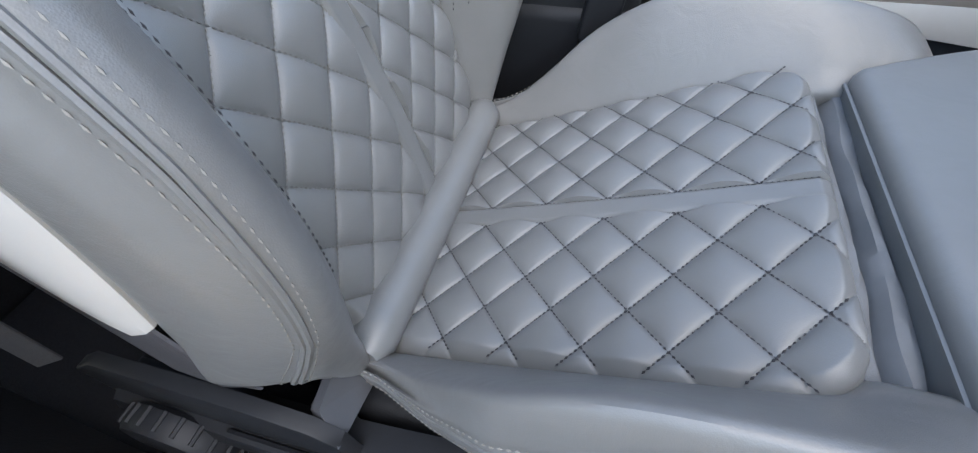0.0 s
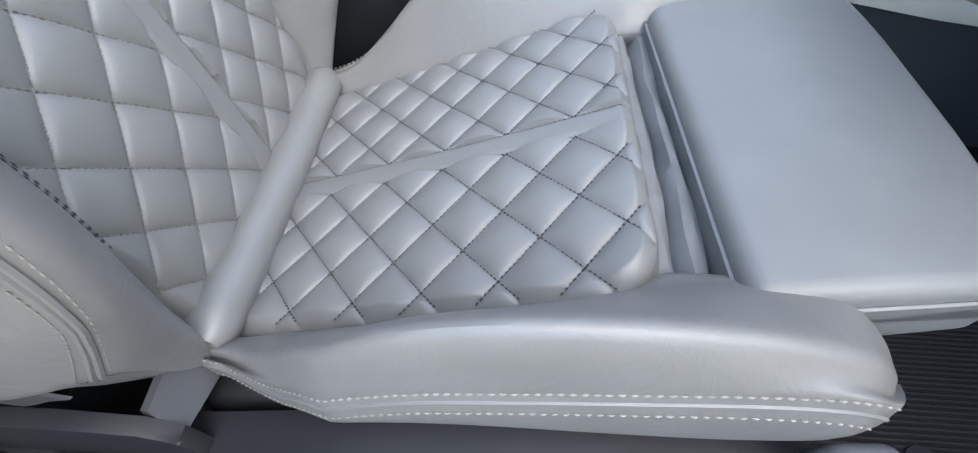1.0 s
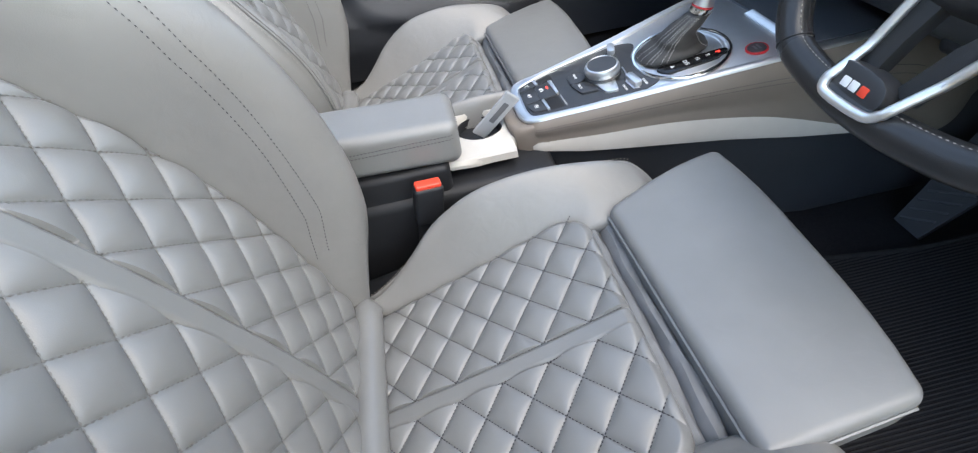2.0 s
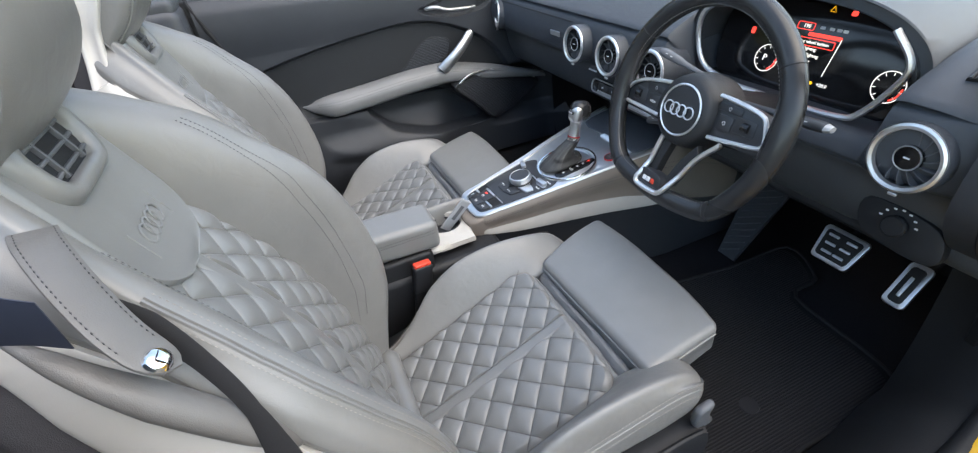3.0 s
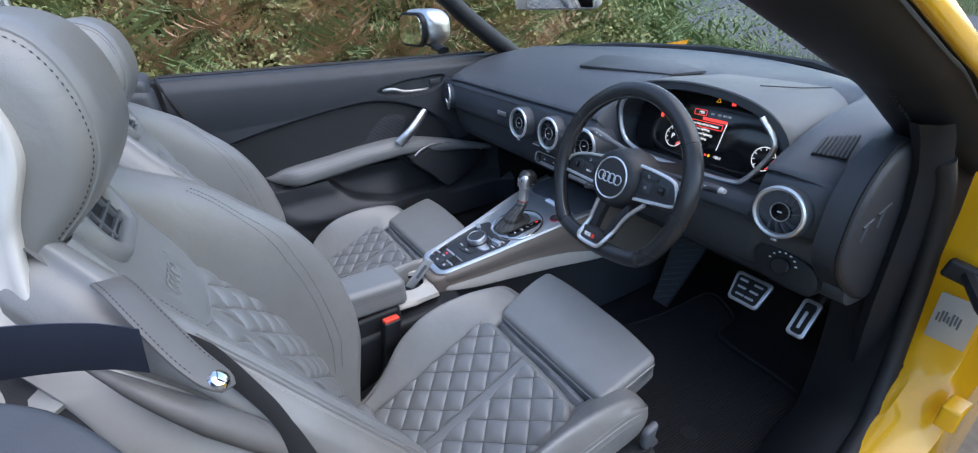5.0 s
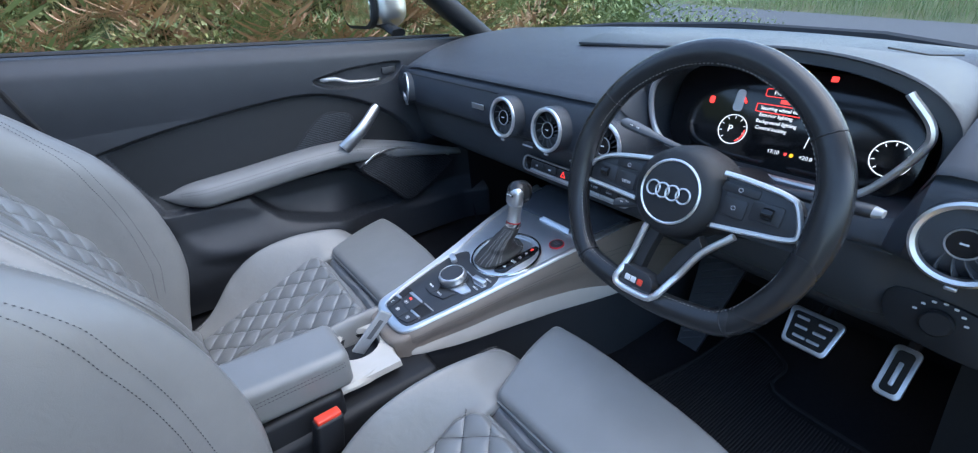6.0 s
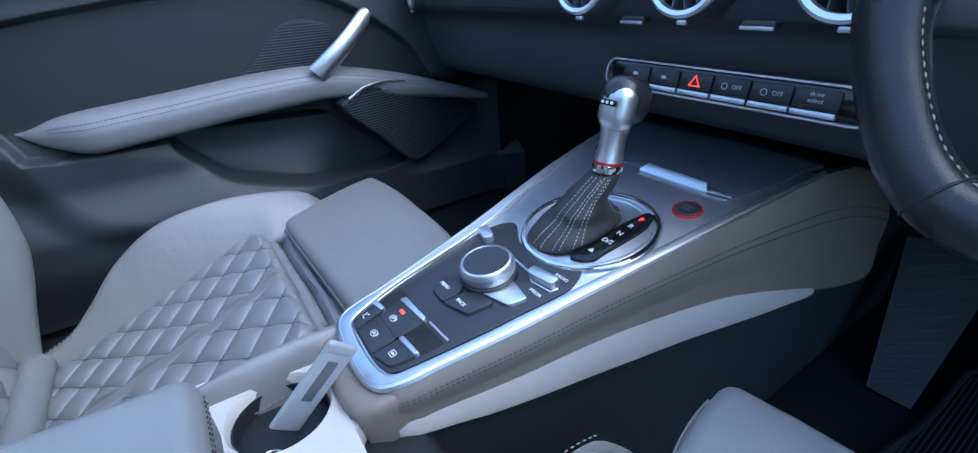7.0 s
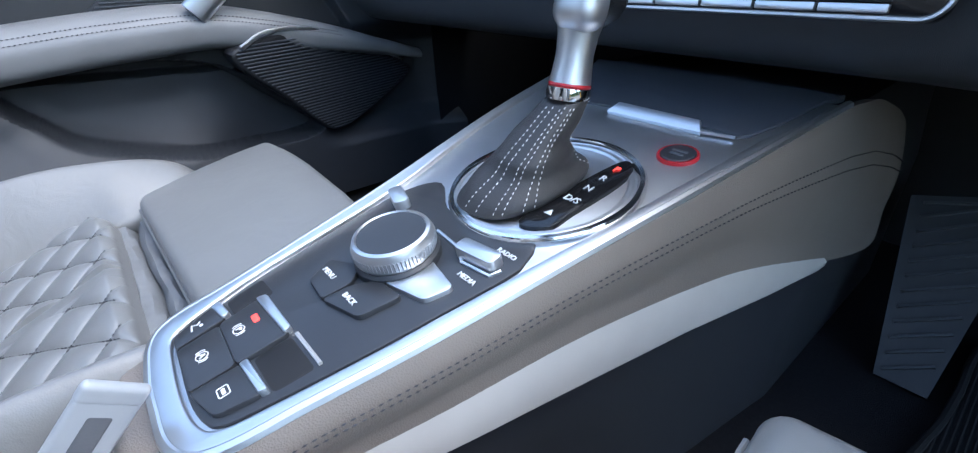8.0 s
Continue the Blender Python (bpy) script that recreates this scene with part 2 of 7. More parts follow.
LEATHER = material("grey_leather", (0.182, 0.184, 0.182), 0.37, ior=1.62, vary=0.06, scale=25, bump=0.08, bump_scale=1300, kind="voronoi", rough_vary=0.08, wrinkle=0.10)
LEATHER_CREASE = material("grey_leather_worn", (0.188, 0.186, 0.181), 0.36, ior=1.6, vary=0.09, scale=18, bump=0.10, bump_scale=1100, kind="voronoi", rough_vary=0.10, wrinkle=0.20)
FABRIC = material("grey_fabric", (0.175, 0.18, 0.186), 0.8, vary=0.08, scale=90, bump=0.4, bump_scale=1500)
THREAD_DARK = material("dark_thread", (0.035, 0.035, 0.04), 0.7)
THREAD_LIGHT = material("pale_thread", (0.29, 0.275, 0.25), 0.7)
WHITE = material("white_plastic", (0.54, 0.52, 0.49), 0.36, vary=0.03, bump=0.05, bump_scale=900)
BACK_GREY = material("dark_grey_leather", (0.062, 0.060, 0.066), 0.5, vary=0.1, bump=0.3, bump_scale=900, kind="voronoi")
DASH = material("anthracite_soft_plastic", (0.046, 0.052, 0.062), 0.40, vary=0.12, scale=30, bump=0.4, bump_scale=1400, kind="voronoi", rough_vary=0.07)
BLACK = material("black_plastic", (0.016, 0.0172, 0.020), 0.50, vary=0.15, bump=0.2, bump_scale=1200, ior=1.38)
GLOSS = material("gloss_black", (0.008, 0.008, 0.009), 0.12, vary=0.1, rough_vary=0.03)
CARPET = material("black_carpet", (0.017, 0.017, 0.019), 0.95, vary=0.3, scale=300, bump=1.0, bump_scale=900, ior=1.15)
ALU = material("satin_aluminium", (0.70, 0.71, 0.72), 0.38, 1.0, vary=0.03, scale=80, rough_vary=0.05)
ALU_DARK = material("brushed_aluminium", (0.66, 0.68, 0.70), 0.38, 1.0, vary=0.05, scale=60, rough_vary=0.06)
CHROME = material("chrome", (0.82, 0.82, 0.82), 0.1, 1.0, vary=0.02, rough_vary=0.03)
SIDE_LEATHER = material("taupe_leather", (0.205, 0.172, 0.145), 0.45, vary=0.06, scale=30, bump=0.25, bump_scale=900, kind="voronoi")
YELLOW = material("yellow_paint", (0.80, 0.42, 0.012), 0.25, vary=0.03, scale=10, coat=0.8, rough_vary=0.03)
BELT = material("navy_webbing", (0.028, 0.036, 0.062), 0.7, vary=0.15, scale=300, bump=0.5, bump_scale=1800)
RED = material("red_plastic", (0.75, 0.06, 0.03), 0.35, vary=0.05)
RED_DEEP = material("deep_red_plastic", (0.42, 0.012, 0.018), 0.3, vary=0.06)
RUBBER = material("black_rubber", (0.012, 0.012, 0.013), 0.6, vary=0.15, bump=0.3, bump_scale=300)
WHEEL_LEATHER = material("black_leather", (0.020, 0.021, 0.023), 0.26, vary=0.15, scale=40, bump=0.10, bump_scale=1100, kind="voronoi", rough_vary=0.1)
LABEL_WHITE = material("printed_white", (0.75, 0.75, 0.75), 0.5, vary=0.02)
STRIP_GREY = material("pale_grey_plastic", (0.50, 0.475, 0.435), 0.36, vary=0.05)
SIDE_BLOCK = material("light_block_foliage", (0.02, 0.035, 0.01), 0.9, scale=4.0, bump=1.0, bump_scale=20, colour2=(0.05, 0.07, 0.02), big=0.8)
GRASS = material("rough_grass", (0.045, 0.075, 0.016), 0.9, scale=3.0, bump=1.0, bump_scale=40, colour2=(0.11, 0.10, 0.035), big=0.6)
ASPHALT = material("asphalt", (0.075, 0.077, 0.082), 0.85, vary=0.2, scale=60, bump=0.8, bump_scale=300, big=0.5)
# pale warm colour made up to bounce light onto the cabin's sides
BOUNCE_GROUND = material("warm_bounce_ground", (0.17, 0.148, 0.12), 0.9, vary=0.3, scale=40, bump=0.8, bump_scale=150)
FERN_GREEN = material("green_fern", (0.085, 0.15, 0.05), 0.55, scale=6.0, colour2=(0.29, 0.34, 0.15), big=1.3)
FERN_BROWN = material("brown_fern", (0.26, 0.135, 0.075), 0.65, scale=6.0, colour2=(0.60, 0.38, 0.23), big=1.3)
LEAF = material("bramble_leaf", (0.13, 0.16, 0.05), 0.45, scale=9.0, colour2=(0.50, 0.46, 0.20), big=1.6)
FERN_YELLOW = material("yellow_fern", (0.32, 0.29, 0.12), 0.65, scale=6.0, colour2=(0.66, 0.56, 0.30), big=1.3)
DASH_DOOR = material("dark_door_plastic", (0.030, 0.033, 0.039), 0.46, vary=0.1, scale=30, bump=0.3, bump_scale=1400, kind="voronoi")
LEATHER_DOOR = material("door_grey_leather", (0.185, 0.187, 0.19), 0.42, vary=0.07, scale=25, bump=0.12, bump_scale=1100, kind="voronoi")
DOOR_INSERT = material("dark_door_insert", (0.012, 0.0135, 0.016), 0.6, vary=0.12, scale=40, bump=0.3, bump_scale=1600)
SATIN = material("bright_satin_metal", (0.88, 0.89, 0.90), 0.38, 1.0, vary=0.02, rough_vary=0.04)
THREAD_BOOT = material("white_thread", (0.62, 0.61, 0.58), 0.7)
BOOT = material("soft_black_leather", (0.032, 0.031, 0.031), 0.5, vary=0.12, scale=40, bump=0.3, bump_scale=1100, kind="voronoi", wrinkle=0.15)
# near-black for dark gaps, and for shade painted into slots and recesses
HOLLOW = material("deep_black", (0.006, 0.006, 0.007), 0.7)
ALU_GREY2 = material("pale_grey_metal", (0.42, 0.42, 0.42), 0.35, 0.3, vary=0.05)
MIRROR = material("mirror_glass", (0.9, 0.92, 0.93), 0.02, 1.0, vary=0.01, rough_vary=0.005)
QUARTER = material("matt_black_plastic", (0.05, 0.054, 0.063), 0.45, vary=0.14, scale=25, bump=0.25, bump_scale=900)
STRAP = material("strap_leather", (0.135, 0.130, 0.126), 0.42, vary=0.08, scale=30, bump=0.2, bump_scale=1000, kind="voronoi", wrinkle=0.15)
WORN = material("worn_black_plastic", (0.022, 0.021, 0.020), 0.6, scale=70, colour2=(0.065, 0.061, 0.057), bump=0.5, bump_scale=200, big=20)
BLACK_WEB = material("black_webbing", (0.010, 0.010, 0.012), 0.75, vary=0.15, scale=300, bump=0.5, bump_scale=1800)
STICKER = material("silver_paper", (0.45, 0.44, 0.40), 0.4, 0.2, vary=0.05)
CARPET_RIB = material("black_ribbed_carpet", (0.010, 0.010, 0.011), 0.95, vary=0.2, scale=200, bump=0.6)
GLASS_THIN = glassy("windscreen_glass", (0.96, 0.985, 0.97), ior=1.001)
DASH_TOP = material("smooth_dark_plastic", (0.058, 0.064, 0.072), 0.45, vary=0.08, scale=30, bump=0.3, bump_scale=1500, kind="voronoi")
WHEEL_SOFT = material("black_soft_plastic", (0.020, 0.021, 0.023), 0.5, vary=0.1, bump=0.3, bump_scale=1300, kind="voronoi")
GLOSS_SOFT = material("satin_black_plastic", (0.028, 0.030, 0.034), 0.36, vary=0.1, bump=0.05)
RED_GLOW = glowing("red_light", (1.0, 0.05, 0.04), 0.55)
WHITE_GLOW = glowing("white_light", (0.9, 0.9, 0.9), 0.3)
AMBER_GLOW = glowing("amber_light", (1.0, 0.5, 0.02), 0.4)
FROSTED = material("milky_plastic", (0.33, 0.345, 0.36), 0.3, vary=0.04)


# ---------- seats ----------
# lattice of the quilting: step along, step across, a seam crossing on the strip's edge, half width of the strip
CUSHION_LATTICE = (0.0582, 0.066, 0.141, 0.0125)
BACK_LATTICE = (0.0692, 0.0645, 0.163, 0.0135)


def cushion_mid(u):
    return -0.006


def back_mid(s):
    return np.interp(s, [0.05, 0.25], [0.011, 0.0])


def quilt_height(u, y, swell, lattice):
    """Relief of the diamond quilting at u along and y across the seat, y from the strip's middle."""
    sx, sy, apex, strip = lattice
    v = np.abs(y) - strip
    a, b = (u - apex) / sx + v / sy, (u - apex) / sx - v / sy
    h = swell * (np.abs(np.sin(np.pi * a)) * np.abs(np.sin(np.pi * b))) ** 0.45
    flat = 0.55 * swell * np.clip(-v / 0.004, 0, 1) ** 0.5
    return np.where(v > 0, h, flat)


def quilt_lines(u0, u1, half, lattice, middle):
    """The seams of the quilting as runs in (u, y)."""
    sx, sy, apex, strip = lattice
    runs = []
    for side in (-1, 1):
        for k in range(-40, 41):
            for way in (1, -1):
                pts = []
                for v in np.linspace(0, 0.2, 81):
                    u = apex + sx * (k + way * v / sy)
                    y = side * (v + strip) + middle(u)
                    if u0 < u < u1 and abs(y) < half(u) - 0.003:
                        pts.append((u, y))
                if len(pts) > 6:
                    runs.append(np.array(pts))
    for side in (-1, 1):
        us = np.linspace(u0, u1, 60)
        runs.append(np.stack([us, side * strip + middle(us) + 0 * us], 1))
    return runs


def seat_z(x):
    return 0.335 + 0.40 * (x + 0.15) + 0.10 * (x + 0.15) * (x - 0.2)


RIDGE = curve1([-0.175, -0.12, -0.075, -0.03, 0.03, 0.09, 0.16, 0.23, 0.275, 0.31, 0.325], [0.345, 0.366, 0.405, 0.452, 0.494, 0.512, 0.517, 0.509, 0.495, 0.47, 0.45])
SEAM = curve1([-0.175, -0.12, -0.075, -0.03, 0.03, 0.09, 0.16, 0.23, 0.275, 0.31, 0.325], [0.338, 0.352, 0.378, 0.41, 0.438, 0.452, 0.464, 0.474, 0.472, 0.455, 0.445])
LOWER = curve1([-0.175, -0.12, -0.07, -0.03, 0.03, 0.09, 0.16, 0.23, 0.29, 0.325], [0.328, 0.34, 0.358, 0.376, 0.392, 0.398, 0.40, 0.405, 0.418, 0.435])

BUP, BN, B0 = V(-0.335, 0, 0.942), V(0.942, 0, 0.335), V(-0.165, 0, 0.345)
BACK_O = curve1([-0.03, 0.0, 0.14, 0.27, 0.42, 0.55, 0.68, 0.74], [0.0, 0.004, 0.025, 0.034, 0.026, 0.006, -0.003, -0.006])
BACK_RIDGE = curve1([-0.04, 0.0, 0.06, 0.127, 0.22, 0.34, 0.445, 0.537, 0.60, 0.66, 0.71, 0.74], [0.0, 0.035, 0.075, 0.108, 0.142, 0.158, 0.148, 0.112, 0.085, 0.045, 0.012, -0.01])
BACK_RIDGE_R = curve1([-0.04, 0.0, 0.06, 0.127, 0.20, 0.30, 0.417, 0.505, 0.566, 0.62, 0.66, 0.71, 0.74], [0.0, 0.034, 0.075, 0.108, 0.134, 0.135, 0.108, 0.080, 0.057, 0.038, 0.024, 0.004, -0.01])
BACK_HALF = curve1([-0.04, 0.0, 0.3, 0.45, 0.54, 0.62, 0.74], [0.172, 0.172, 0.165, 0.14, 0.118, 0.105, 0.075])


GS = [-0.055, -0.02, 0.05, 0.36, 0.44, 0.50, 0.56, 0.62, 0.68, 0.73]
GL = [0.72, 0.92, 1.0, 1.0, 1.0, 1.0, 0.98, 0.92, 0.78, 0.58]
GR = [0.72, 0.86, 1.0, 1.0, 0.96, 0.89, 0.80, 0.71, 0.58, 0.43]


SHELL_EDGE = curve1([-0.06, 0.0, 0.06, 0.10, 0.138, 0.168, 0.22, 0.28, 0.33, 0.38, 0.44, 0.50, 0.55, 0.60, 0.66, 0.74], [-0.05, -0.05, -0.025, -0.008, 0.008, 0.024, 0.051, 0.073, 0.070, 0.060, 0.046, 0.030, 0.014, -0.012, -0.045, -0.07])
SHELL_REAR = curve1([0.06, 0.13, 0.16, 0.19, 0.25, 0.40, 0.50, 0.60, 0.68], [0.03, 0.022, 0.004, -0.014, -0.020, -0.030, -0.054, -0.063, -0.08])


def back_point(s, y, o):
    return B0 + s * BUP + o * BN + V(0, y, 0)


def build_seat(yc, label):
    seat = thing("car_seat", (0.0, yc, 0.22), label, "car seat", "front seats")

    def put(name, vf, mat, parent=None, note="", smooth=True):
        v, f = vf
        return part(name, (np.asarray(v, float) + V(0, yc, 0), f), mat, parent or seat, note, smooth)

    # quilted middle of the cushion
    half = lambda u: 0.166 + 0.012 * (np.clip(u, -0.17, 0.2) + 0.17) / 0.37
    us, ys = np.linspace(-0.172, 0.212, 270), np.linspace(-1, 1, 256)
    U, Y = np.meshgrid(us, ys, indexing="ij")
    Y = Y * half(U)
    END = 0.190
    corner = np.hypot(np.maximum(U - END + 0.045, 0), np.maximum(np.abs(Y) - half(U) + 0.045, 0))
    rim_d = np.minimum(np.minimum(half(U) - np.abs(Y), END - U), 0.045 - corner)
    edge = np.clip(rim_d / 0.013, 0, 1) ** 0.5
    quilt = quilt_height(U, Y - cushion_mid(U), 0.0085, CUSHION_LATTICE)
    Z = seat_z(np.minimum(U, END)) - 0.012 + (0.012 + quilt) * edge - 0.028 * np.clip(-rim_d / 0.010, 0, 1) * (U > 0.10)
    sheet = np.stack([np.minimum(U, 0.200), Y, Z], -1)
    insert = put("cushion_quilt", grid(sheet), LEATHER, note="diamond-quilted grey leather with a plain middle strip")
    rows = []
    for run in quilt_lines(-0.168, 0.181, half, CUSHION_LATTICE, cushion_mid):
        rows.append(stitch_row([(u, y, seat_z(u) + 0.0016) for u, y in run], 0.0044, 0.0040, 0.0010))
    put("quilt_stitching", merge(*rows), THREAD_DARK, insert, "dark sewing thread")

    # side bolsters of the cushion
    for side in (-1, 1):
        rings = []
        for x in np.r_[np.linspace(-0.178, 0.27, 44), 0.28, 0.29, 0.30, 0.308, 0.314, 0.318]:
            zc, zr, zs, zl = seat_z(min(x, 0.2)), RIDGE(x), SEAM(x), LOWER(x)
            fat = float(np.interp(x, [-0.18, -0.13, -0.07, -0.02], [0.30, 0.45, 0.78, 1.0]))
            pts = [(0.150, zc - 0.03), (0.168, zc - 0.006), (0.184, zc + 0.28 * (zr - zc)), (0.204, zc + 0.72 * (zr - zc)), (0.222, zr - 0.001), (0.233, zr - 0.012), (0.2405, zs + 0.012), (0.2435, zs), (0.246, zs - 0.014), (0.245, zl + 0.012), (0.236, zl), (0.19, zl - 0.005)]
            o = spline(pts, 4, True)
            o[:, 0] = 0.165 + (o[:, 0] - 0.165) * fat
            if x > 0.275:
                k = math.sqrt(max(1 - ((x - 0.275) / 0.044) ** 2, 0.01))
                c = V(0.212, 0.5 * (RIDGE(0.275) + LOWER(0.275)) - 0.006)
                o = c + (o - c) * k
            rings.append([(x, side * y, z) for y, z in o])
        bol = put("cushion_bolster", loft(rings), LEATHER_CREASE, note="smooth grey leather side bolster")
        xs = np.linspace(-0.165, 0.288, 80)
        for dz, dy in ((0.013, -0.0010), (-0.011, 0.0016)):
            fat = np.interp(xs, [-0.18, -0.13, -0.07, -0.02], [0.30, 0.45, 0.78, 1.0])
            yy = 0.165 + (0.2435 + dy + (0.0 if dz < 0 else -0.0005) - 0.165) * fat
            put("seam_stitching", stitch_row(np.stack([xs, side * (yy + 0.0012), SEAM(xs) + dz], 1), 0.0062, 0.0045, 0.0009), THREAD_LIGHT, bol, "pale sewing thread")
        put("seam_groove", tube(np.stack([xs, side * (0.165 + (0.2436 - 0.165) * fat), SEAM(xs)], 1), 0.0016, 6), LEATHER, bol)

    # pull-out thigh support
    v, f = soft_box(0.19, 0.37, 0.085, 0.013, 10)
    k = np.clip((v[:, 0] + 0.095) / 0.19, 0, 1)
    w = v[:, 1] / 0.185

    def pad_y(q, side):
        """The pad's side edges: it widens forwards, more on the side of the console."""
        return np.where(side > 0, 0.160 + 0.052 * np.sin(q * math.pi / 2), -0.184 + 0.011 * q)

    x = 0.228 + k * (0.166 + 0.022 * (1 - np.abs(w) ** 2.4)) + 0.012 * k * np.clip(w, 0, 1) - 0.006 * (1 - k) * w
    y = 0.5 * (pad_y(k, 1) + pad_y(k, -1)) + 0.5 * w * (pad_y(k, 1) - pad_y(k, -1))
    z = 0.478 - 0.0425 + v[:, 2] + 0.019 * k + 0.005 * (1 - w**2) * np.sin(k * math.pi)
    z += np.where(v[:, 2] < 0, 0.022 * k, 0)
    pad = put("thigh_support", (np.stack([x, y, z], 1), f), LEATHER, note="smooth grey leather pull-out thigh pad")
    for sgn in (-1, 1):
        pts = [(0.242 + 0.150 * q, float(pad_y(q, sgn)) + sgn * 0.0008, 0.461 + 0.019 * q) for q in np.linspace(0, 0.96, 20)]
        put("seam_piping", tube(pts, 0.0020, 6), LEATHER, pad)
    pts = [(0.2276 - 0.006 * w_, -0.012 + 0.166 * w_, 0.461) for w_ in np.linspace(-1, 1, 20)]
    put("seam_piping", tube(pts, 0.0022, 6), LEATHER, pad)
    # folded cloth between cushion and thigh pad
    cols = [(0.186, 0.430), (0.189, 0.444), (0.194, 0.4485), (0.202, 0.4475), (0.2075, 0.441), (0.2095, 0.434), (0.2115, 0.443), (0.216, 0.4505), (0.223, 0.4500), (0.2285, 0.445), (0.234, 0.430)]
    rows = []
    for y in np.linspace(-0.180, 0.184, 90):
        row = []
        for i, (x0, z0) in enumerate(cols):
            wx = 0.0016 * math.sin(y * 27 + i * 0.5) + 0.0008 * math.sin(y * 71 + i * 1.7) + 0.0010 * math.sin(y * 14 + 2)
            wz = 0.0014 * math.sin(y * 33 + i * 1.1) + 0.0008 * math.sin(y * 95 + i * 2.3)
            row.append((x0 + (wx if 0 < i < 10 else 0), y, z0 - 0.002 + wz + 0.002 * y))
        rows.append(row)
    put("cloth_fold", grid(rows), FABRIC, note="folded grey cloth gusset")

    # seat base under the cushion
    v, f = soft_box(0.44, 0.44, 0.075, 0.02, 4)
    put("seat_base", (v + V(0.05, 0, 0.275), f), BLACK, note="black plastic seat base")
    for side in (-1, 1):
        rings = []
        for x in np.linspace(-0.40, 0.30, 34):
            top = float(np.interp(x, [-0.40, -0.27, -0.19, -0.12, -0.03, 0.1, 0.25, 0.30], [0.30, 0.305, 0.31, 0.325, 0.352, 0.372, 0.385, 0.38]))
            o = [(0.225, top), (0.258, top), (0.268, top - 0.006), (0.272, top - 0.02), (0.270, 0.27), (0.262, 0.25), (0.225, 0.25)]
            rings.append([(x, side * y, z) for y, z in o])
        trim = put("side_trim", loft(rings), BLACK, note="grained black plastic side cover")
        if side < 0:
            xs = np.linspace(-0.26, 0.29, 30)
            put("trim_edge", tube([(x, side * 0.266, float(np.interp(x, [-0.40, -0.27, -0.19, -0.12, -0.03, 0.1, 0.25, 0.30], [0.30, 0.305, 0.31, 0.325, 0.352, 0.372, 0.385, 0.38]))) for x in xs], 0.005, 8), BLACK, trim)
            v, f = soft_box(0.034, 0.016, 0.074, 0.0075, 5)
            v = v * V(1, 1, 1) + V(0.012, 0, 0) * np.clip(v[:, 2:] / 0.037, -1, 1) ** 2
            put("adjuster_lever", turned((v, f), Matrix.Translation((0.292, side * 0.252, 0.402)) @ pose(0, 0, 0, 6, -14, 0)), ALU_GREY, trim, "grey plastic adjuster lever")
            wc = V(-0.333, side * 0.262, 0.252)
            wheel = put("recliner_wheel", lathe([(0.0, 0), (0.056, 0), (0.0605, 0.004), (0.0615, 0.020), (0.057, 0.027), (0.045, 0.029), (0.0, 0.030)], wc, (0, side, 0), 36), BLACK, trim, "ribbed black recliner wheel")
            for q in range(22):
                a = q * math.tau / 22
                d = V(math.cos(a), 0, math.sin(a))
                put("rib", tube([wc + 0.0612 * d + V(0, side * 0.004, 0), wc + 0.0612 * d + V(0, side * 0.022, 0)], 0.0026, 5), BLACK, wheel)
            cover = [(-0.138, 0.357), (-0.158, 0.374), (-0.21, 0.377), (-0.30, 0.372), (-0.38, 0.365), (-0.425, 0.33), (-0.41, 0.27), (-0.20, 0.26), (-0.13, 0.31)]
            put("recliner_cover", prism(np.array(cover), 0.014, 0.003, (0, side * 0.259, 0), (1, 0, 0), (0, 0, 1)), BLACK, trim, "black recliner side cover")
            q = [V(-0.137, side * 0.2585, 0.356), V(-0.158, side * 0.240, 0.374), V(-0.172, side * 0.180, 0.362), V(-0.148, side * 0.180, 0.318)]
            put("hinge_bracket", loft([q, [p + V(-0.010, 0, -0.006) for p in q]]), ALU_GREY, trim, "grey hinge bracket")

    # seat rails on the floor
    for side in (-1, 1):
        v, f = soft_box(0.56, 0.035, 0.035, 0.006, 3)
        put("seat_rail", (v + V(0.05, side * 0.2, 0.2375), f), ALU_GREY)

    # backrest: quilted middle, roll at its foot
    hb = lambda s: BACK_HALF(s)
    ss, ys = np.linspace(-0.01, 0.56, 330), np.linspace(-1, 1, 240)
    S, Y = np.meshgrid(ss, ys, indexing="ij")
    Hf = np.vectorize(hb)(S)
    Y = Y * Hf
    edge = np.clip((Hf - np.abs(Y)) / 0.012, 0, 1) ** 0.5
    O = np.vectorize(BACK_O)(S) - 0.012 + (0.012 + quilt_height(S, Y - back_mid(S), 0.0082, BACK_LATTICE)) * edge
    sheet = B0 + S[..., None] * BUP + O[..., None] * BN + Y[..., None] * V(0, 1, 0)
    insert = put("backrest_quilt", grid(sheet), LEATHER, note="diamond-quilted grey leather with a plain middle strip")
    rows = []
    for run in quilt_lines(-0.01, 0.55, hb, BACK_LATTICE, back_mid):
        rows.append(stitch_row([back_point(u, y, BACK_O(u) + 0.0017) for u, y in run], 0.0046, 0.0040, 0.0009))
    put("quilt_stitching", merge(*rows), THREAD_BACK, insert, "grey sewing thread")
